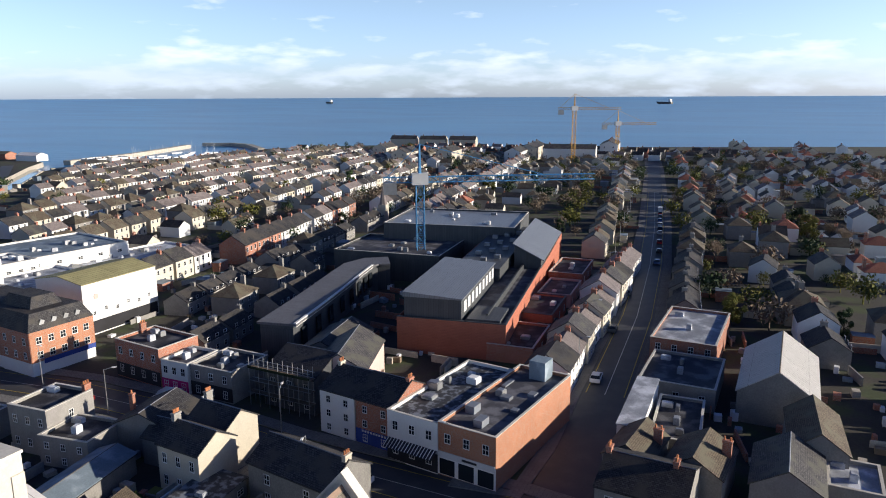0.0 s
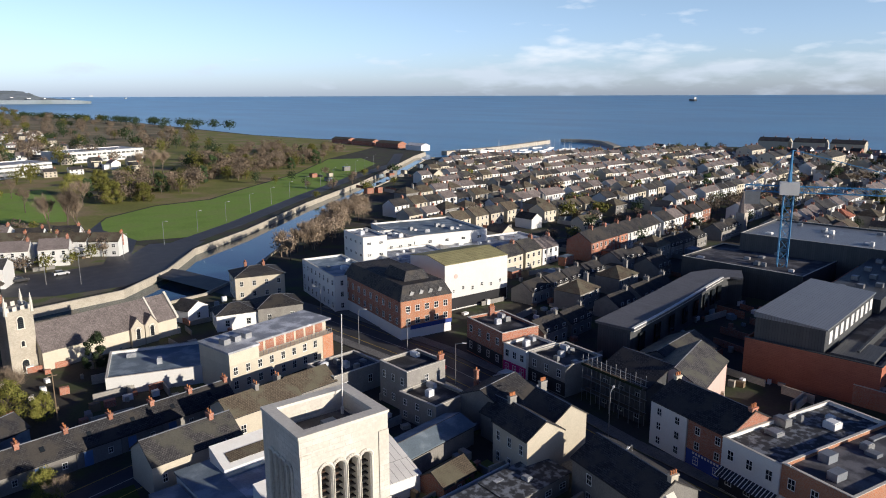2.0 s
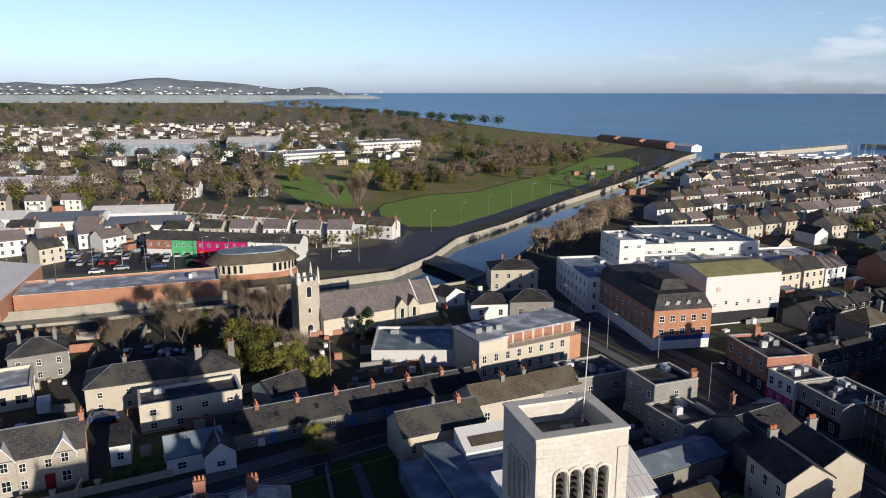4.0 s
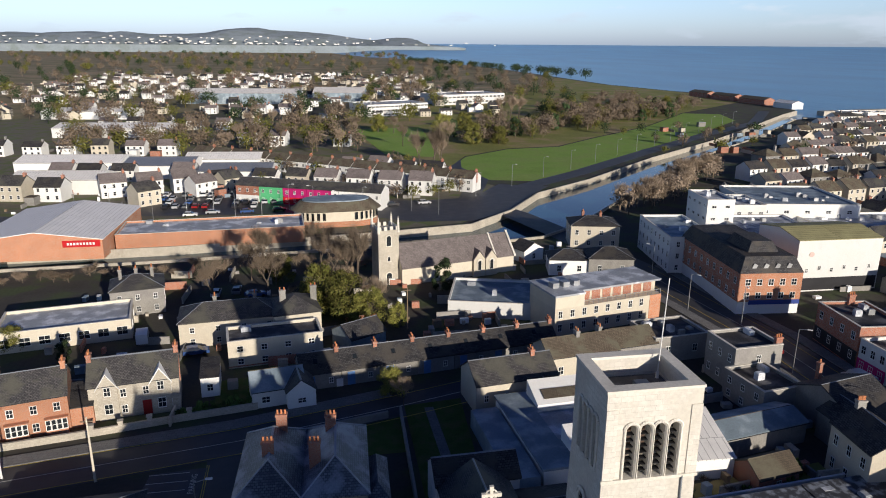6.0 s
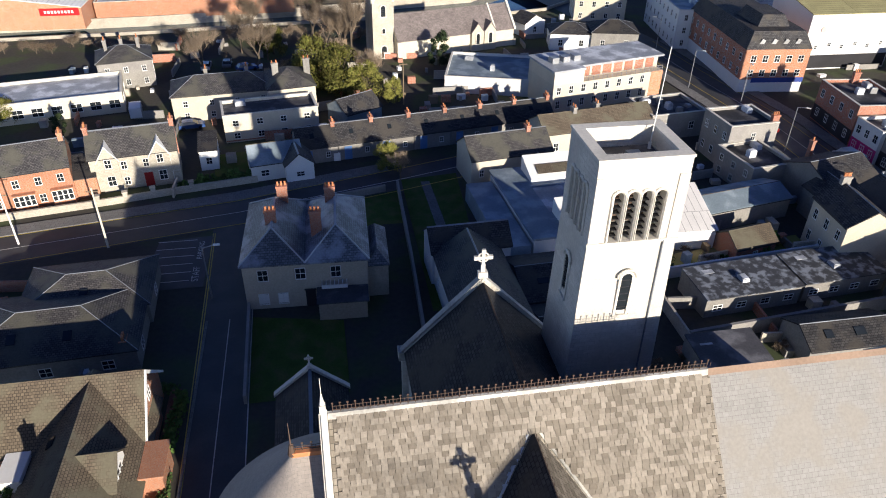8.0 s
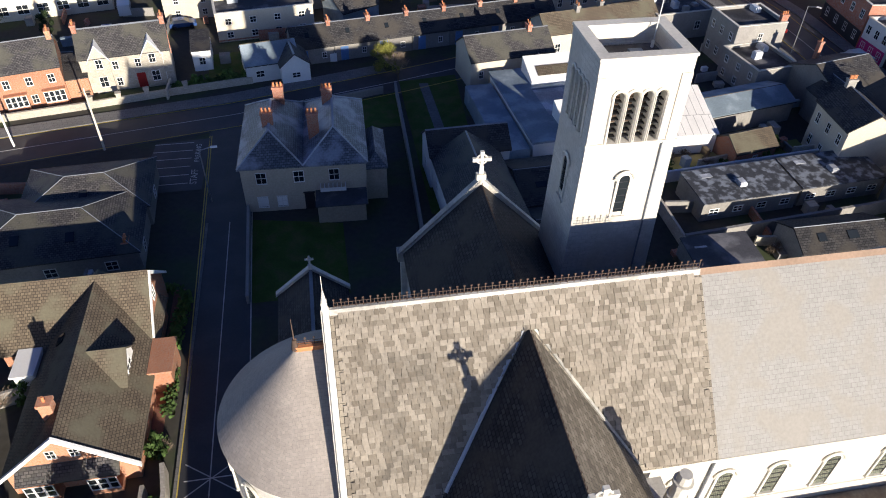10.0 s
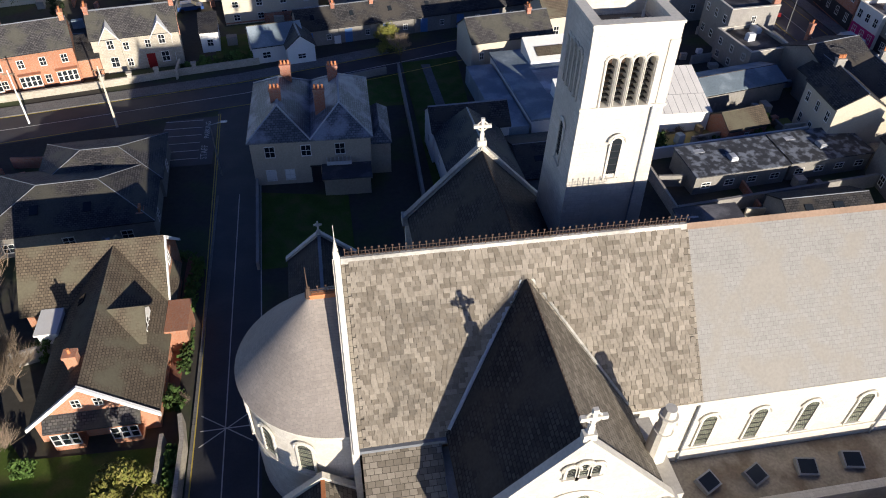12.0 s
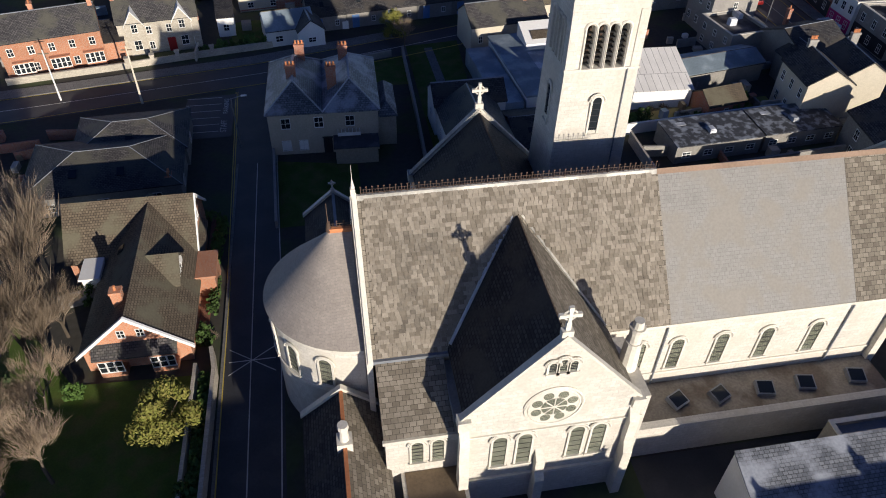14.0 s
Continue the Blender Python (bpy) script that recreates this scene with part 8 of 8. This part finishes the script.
for i in range(15):
    pole(-70 + i * 7.5, 214 + 7 * math.sin(i * 1.7), 8, 0.09, GALV, True, "street_lamp", LAMPLAB, trnd.uniform(0, 360))
for i in range(14):
    k = i / 13
    pole(52 + 220 * k, 232 + 205 * k, 8, 0.09, GALV, True, "street_lamp", LAMPLAB, -45)


def car_proto(paint, van=False):
    """Body with wheel arches implied, a glazed cabin and four wheels."""
    L, W = (4.9, 1.9) if van else (4.2, 1.75)
    ob = thing("van" if van else "car", "white panel van parked in the street" if van else "parked hatchback car with dark glass", "van" if van else "car", group="parked cars")
    side = [(-L / 2, 0.35), (L / 2, 0.35), (L / 2, 0.72), (L / 2 - 0.25, 0.88), (L / 2 - 1.0, 0.98), (-L / 2 + 0.1, 1.0), (-L / 2, 0.8)]
    if van:
        side = [(-L / 2, 0.35), (L / 2, 0.35), (L / 2, 0.8), (L / 2 - 0.7, 1.1), (L / 2 - 1.4, 2.0), (-L / 2, 2.05)]
    part("body", prism(bmesh.new(), side, -W / 2, W / 2, "y"), paint, ob)
    if not van:
        cab = bmesh.new()
        lo = [(L / 2 - 1.05, -W / 2 + 0.05), (L / 2 - 1.05, W / 2 - 0.05), (-L / 2 + 0.2, W / 2 - 0.05), (-L / 2 + 0.2, -W / 2 + 0.05)]
        hi = [(L / 2 - 1.75, -W / 2 + 0.2), (L / 2 - 1.75, W / 2 - 0.2), (-L / 2 + 0.65, W / 2 - 0.2), (-L / 2 + 0.65, -W / 2 + 0.2)]
        a, b = [cab.verts.new((*p, 0.97)) for p in lo], [cab.verts.new((*p, 1.42)) for p in hi]
        for i in range(4):
            cab.faces.new((a[i], a[(i + 1) % 4], b[(i + 1) % 4], b[i]))
        cab.faces.new(b)
        bmesh.ops.recalc_face_normals(cab, faces=cab.faces)
        part("cabin_glass", cab, GLASS, ob)
        part("roof_panel", boxes((-L / 2 + 0.68, L / 2 - 1.78, -W / 2 + 0.22, W / 2 - 0.22, 1.42, 1.46)), paint, ob)
    else:
        part("windscreen", prism(bmesh.new(), [(L / 2 - 0.74, 1.14), (L / 2 - 1.38, 1.94), (L / 2 - 1.33, 1.98), (L / 2 - 0.68, 1.16)], -W / 2 + 0.1, W / 2 - 0.1, "y"), GLASS, ob)
    for x in (-L / 2 + 0.75, L / 2 - 0.8):
        for y in (-W / 2 + 0.05, W / 2 - 0.05):
            part("wheel", tube(bmesh.new(), (x, y - 0.1, 0.32), (x, y + 0.1, 0.32), 0.32, 0.32, 12), TYRE, ob)
    return ob


carp = [car_proto(m_) for m_ in CARS]
vanp = car_proto(CARS[2], True)
crnd = random.Random(9)


def park(x, y, rot, k=None):
    copy_thing(carp[crnd.randrange(len(carp)) if k is None else k], pose(x, y, 0.06, 0, 0, rot))


copy_thing(vanp, pose(80.6, 87, 0.06, 0, 0, 95))
copy_thing(vanp, pose(-31.5, 121, 0.06, 0, 0, 100))
for x, y, r in ((-21.5, 113.8, 10), (-3, 108.5, 100), (0, 109.2, 100), (3.2, 109.6, 100), (8, 107, 15), (12, 110.5, 60), (74.6, 100, 92), (79.5, 75, 94), (71.3, 45, 92), (70.5, 30, 95), (-14, 141, 20), (-18, 144, 90), (-22, 143, 90), (117.8, 24.2, 4), (146, 27, 5), (176, 29.4, 8), (183, 30.2, 8), (190, 31, 8), (198, 32, 8), (214, 27.5, 8), (230, 29, 8), (245, 31, 8)):
    park(x, y, r)
solid("retail_car_park", flat([(-58, 222), (-8, 219), (-12, 250), (-60, 256)], 0.05), ASPHALT, "large asphalt retail car park", "car park", kind="structure")
for j in range(4):
    for i in range(14):
        if crnd.random() < 0.6:
            park(-54 + i * 3.0, 228 + j * 6 - i * 0.25, 88)
for i in range(9):
    park(-40 + i * 9 + crnd.uniform(-2, 2), 216 + crnd.uniform(-2, 2) + (i * 0.6), 5)
for i, p in enumerate(carp + [vanp]):
    p.matrix_basis = pose(262 + i * 9, 33.2 + i * 1.2, 0.06, 0, 0, 8)

# bins, crates, plant boxes and low walls scattered through the yards
bits = bmesh.new()
brnd = random.Random(31)


for x0, y0, x1, y1, n_ in ((26, 44, 70, 112, 130), (84, -40, 150, 20, 130), (92, 44, 160, 112, 150), (-50, 92, 40, 160, 150), (20, 105, 75, 170, 90), (95, 100, 180, 175, 120), (-110, 225, 45, 300, 160), (-46, 40, -24, 78, 30)):
    for i in range(n_):
        x, y = brnd.uniform(x0, x1), brnd.uniform(y0, y1)
        if not off_road(x, y):
            continue
        m = pose(x, y, 0, 0, 0, brnd.choice((0, 8, 90)) + brnd.uniform(-8, 8))
        if i % 4 == 0:
            L = brnd.uniform(1.5, 4)
            box(bits, -L, L, -0.13, 0.13, 0, brnd.uniform(1.0, 1.7), brnd.choice((0, 1, 5)), m)
        else:
            a, b, z = brnd.uniform(0.25, 0.9), brnd.uniform(0.25, 0.6), brnd.uniform(0.4, 1.4)
            box(bits, -a, a, -b, b, 0, z, brnd.randrange(6), m)
solid("yard_clutter", bits, [RENDER_GREY, RUBBLE, SHEET_BLUE, FRAME, WOOD, BRICK], "bins, crates, sheds and low yard walls", "clutter", kind="stuff")

# ---- harbour, ships ----
for nm, line, wd in (("pier", [(394, 512), (432, 518), (470, 525), (522, 543), (582, 566)], 7), ("pier", [(612, 572), (625, 540), (612, 508), (566, 455)], 7), ("quay", [(345, 466), (392, 446), (432, 466)], 4)):
    solid(nm, ribbon(line, wd, 0.6, 5), RUBBLE, "long concrete harbour pier", "pier", kind="structure")
for x, y in ((366, 442), (377, 438)):
    building("white_tank", x, y, 0, 18, 14, 7, "flat", wall=WHITE, cover=FELT_PALE, wins=(0, 0, 0, 0), floors=1, label="white flat-topped harbour building", category="building")
for x, y, w_ in ((388, 545, 22), (388, 590, 34), (386, 634, 34), (384, 676, 30)):
    building("harbour_shed", x, y, -84, w_, 11, 4.5, "gable", 2, BRICK if w_ != 22 else WHITE, TILE if w_ != 22 else SHEET_WHITE, (0, 0, 0, 0), 1, label="low harbour shed by the water", category="shed")
boats = bmesh.new()
for i in range(46):
    x, y = 440 + srnd.uniform(0, 95), 470 + srnd.uniform(-18, 55)
    if y < 462 + abs(x - 480) * 0.3 or y > 500 + (x - 440) * 0.4:
        continue
    prism(boats, [(x - 3.5, y - 0.9), (x + 2, y - 1.1), (x + 4.2, y), (x + 2, y + 1.1), (x - 3.5, y + 0.9)], -3.0, -1.9, "z")
    tube(boats, (x, y, -1.9), (x, y, srnd.uniform(7, 10)), 0.12, 0.06, 4)
solid("moored_yachts", boats, WHITE, "white yachts with bare masts moored in the harbour", "boats", kind="stuff")
for x, y, L in ((3150, 2080, 60), (2900, 380, 70)):
    sh = thing("cargo_ship", "distant dark-hulled cargo ship on the horizon", "ship", x, y, 20, 60)
    part("hull", prism(bmesh.new(), [(-L / 2, 0), (L / 2 - 8, 0), (L / 2, 9), (-L / 2, 8)], -6, 6, "y"), SHOP_DARK, sh)
    part("bridge", boxes((-L / 2 + 4, -L / 2 + 14, -5, 5, 8, 19)), WHITE, sh)
for x, y, rot, w_, d_, h_ in ((480, 250, 8, 30, 12, 9), (505, 225, 8, 30, 12, 9), (520, 290, 8, 26, 12, 9), (545, 140, 98, 40, 14, 10), (560, 175, 8, 50, 14, 10), (600, 120, 8, 44, 14, 11), (520, 175, 8, 36, 12, 9), (632, 330, 100, 26, 12, 9), (636, 300, 100, 26, 12, 9), (640, 270, 100, 26, 12, 9)):
    building("seafront_terrace", x, y, rot, w_, d_, h_, "gable", 3, RENDER if w_ % 4 else WHITE, SLATE, (8, 2, 0, 2), 3, (1.0, 1.5), chims=((-0.8, 0, 1), (0, 0, 1), (0.8, 0, 1)), label="tall pale seafront terrace with slate roof", category="terrace", group="seafront terraces")

sp2 = thing("church_spire", "slender grey stone church spire among the houses", "church", 244, 137.5, 0, 8)
part("tower", boxes((-1.6, 1.6, -1.6, 1.6, 0, 7.5)), RUBBLE, sp2)
part("spire", tube(bmesh.new(), (0, 0, 7.5), (0, 0, 15.5), 1.7, 0.05, 8), SLATE_PURPLE, sp2)
# scaffolding before the house under repair
sc = thing("scaffolding", "bare tube scaffolding with green netting on a street house", "scaffolding", 86.0, 67.5, 0, -93)
for i in range(7):
    for j in range(2):
        part("standard", tube(bmesh.new(), (-6 + i * 2, -j * 1.2, 0), (-6 + i * 2, -j * 1.2, 8.2), 0.06, 0.06, 5), GALV, sc)
for z in (2.2, 4.3, 6.4, 7.4):
    part("ledger", tube(bmesh.new(), (-6.4, 0, z), (6.4, 0, z), 0.05, 0.05, 5), GALV, sc)
    part("ledger", tube(bmesh.new(), (-6.4, -1.2, z), (6.4, -1.2, z), 0.05, 0.05, 5), GALV, sc)
for z in (2.1, 4.2, 6.3):
    part("deck", boxes((-6.3, 6.3, -1.15, -0.05, z, z + 0.06)), WOOD, sc)
part("netting", boxes((-6.3, 6.3, -1.26, -1.24, 6.3, 6.75)), LEAF_DARK, sc)


# ---- slates of the sunny nave roof, course by course ----
sl_rnd = random.Random(21)
SLATE_PIECE = mat("loose_slate", (0.135, 0.115, 0.09), 0.7, 0.4, scale=1.0, col2=(0.25, 0.222, 0.184), objvar=0.2)
COURSE, WIDTHS = 0.32, (0.38, 0.46, 0.30)


def slate_mesh(w, h, t):
    return mesh_of("slate", boxes((-w / 2, w / 2, 0, h, 0, t)), SLATE_PIECE)


smesh = [slate_mesh(w - 0.02, COURSE + 0.12, 0.03) for w in WIDTHS]
alpha = math.degrees(math.atan(K))
roof0 = [o for o in church.children if o.name.startswith("nave_roof")][0]
run = math.hypot(HW, RZ - EZ)
rows_n = int(run / COURSE)
left = bmesh.new()
count = 0
for j in range(rows_n):
    u = X0 + 0.25 + (j % 2) * 0.21
    while u < 10.7:
        k = sl_rnd.choice((0, 0, 1, 2))
        w = WIDTHS[k]
        s = j * COURSE
        y, z = -HW + s * math.cos(radians(alpha)), EZ + s * math.sin(radians(alpha)) + 0.16 / math.cos(radians(alpha)) * 0.98
        inside = abs(u + w / 2 - TC) < (TZ - z) / (TZ - TE) * TW + 0.35 and z < TZ
        if not inside and u + w < 10.75:
            m = pose(u + w / 2, y, z + 0.012, alpha - 3.4 + sl_rnd.uniform(-0.7, 0.7), 0, sl_rnd.uniform(-0.8, 0.8))
            if -10.0 < u < -5.0 and 4 < j < 32 and count < 280:
                part("slate", None, None, roof0, "", m, smesh[k])
                count += 1
            else:
                box(left, -w / 2 + 0.01, w / 2 - 0.01, 0, COURSE + 0.12, 0, 0.03, 0, m)
        u += w + 0.006
tagged(part("slates", left, SLATE_PIECE, roof0, "weathered brown-grey slates in courses"), kind="stuff")
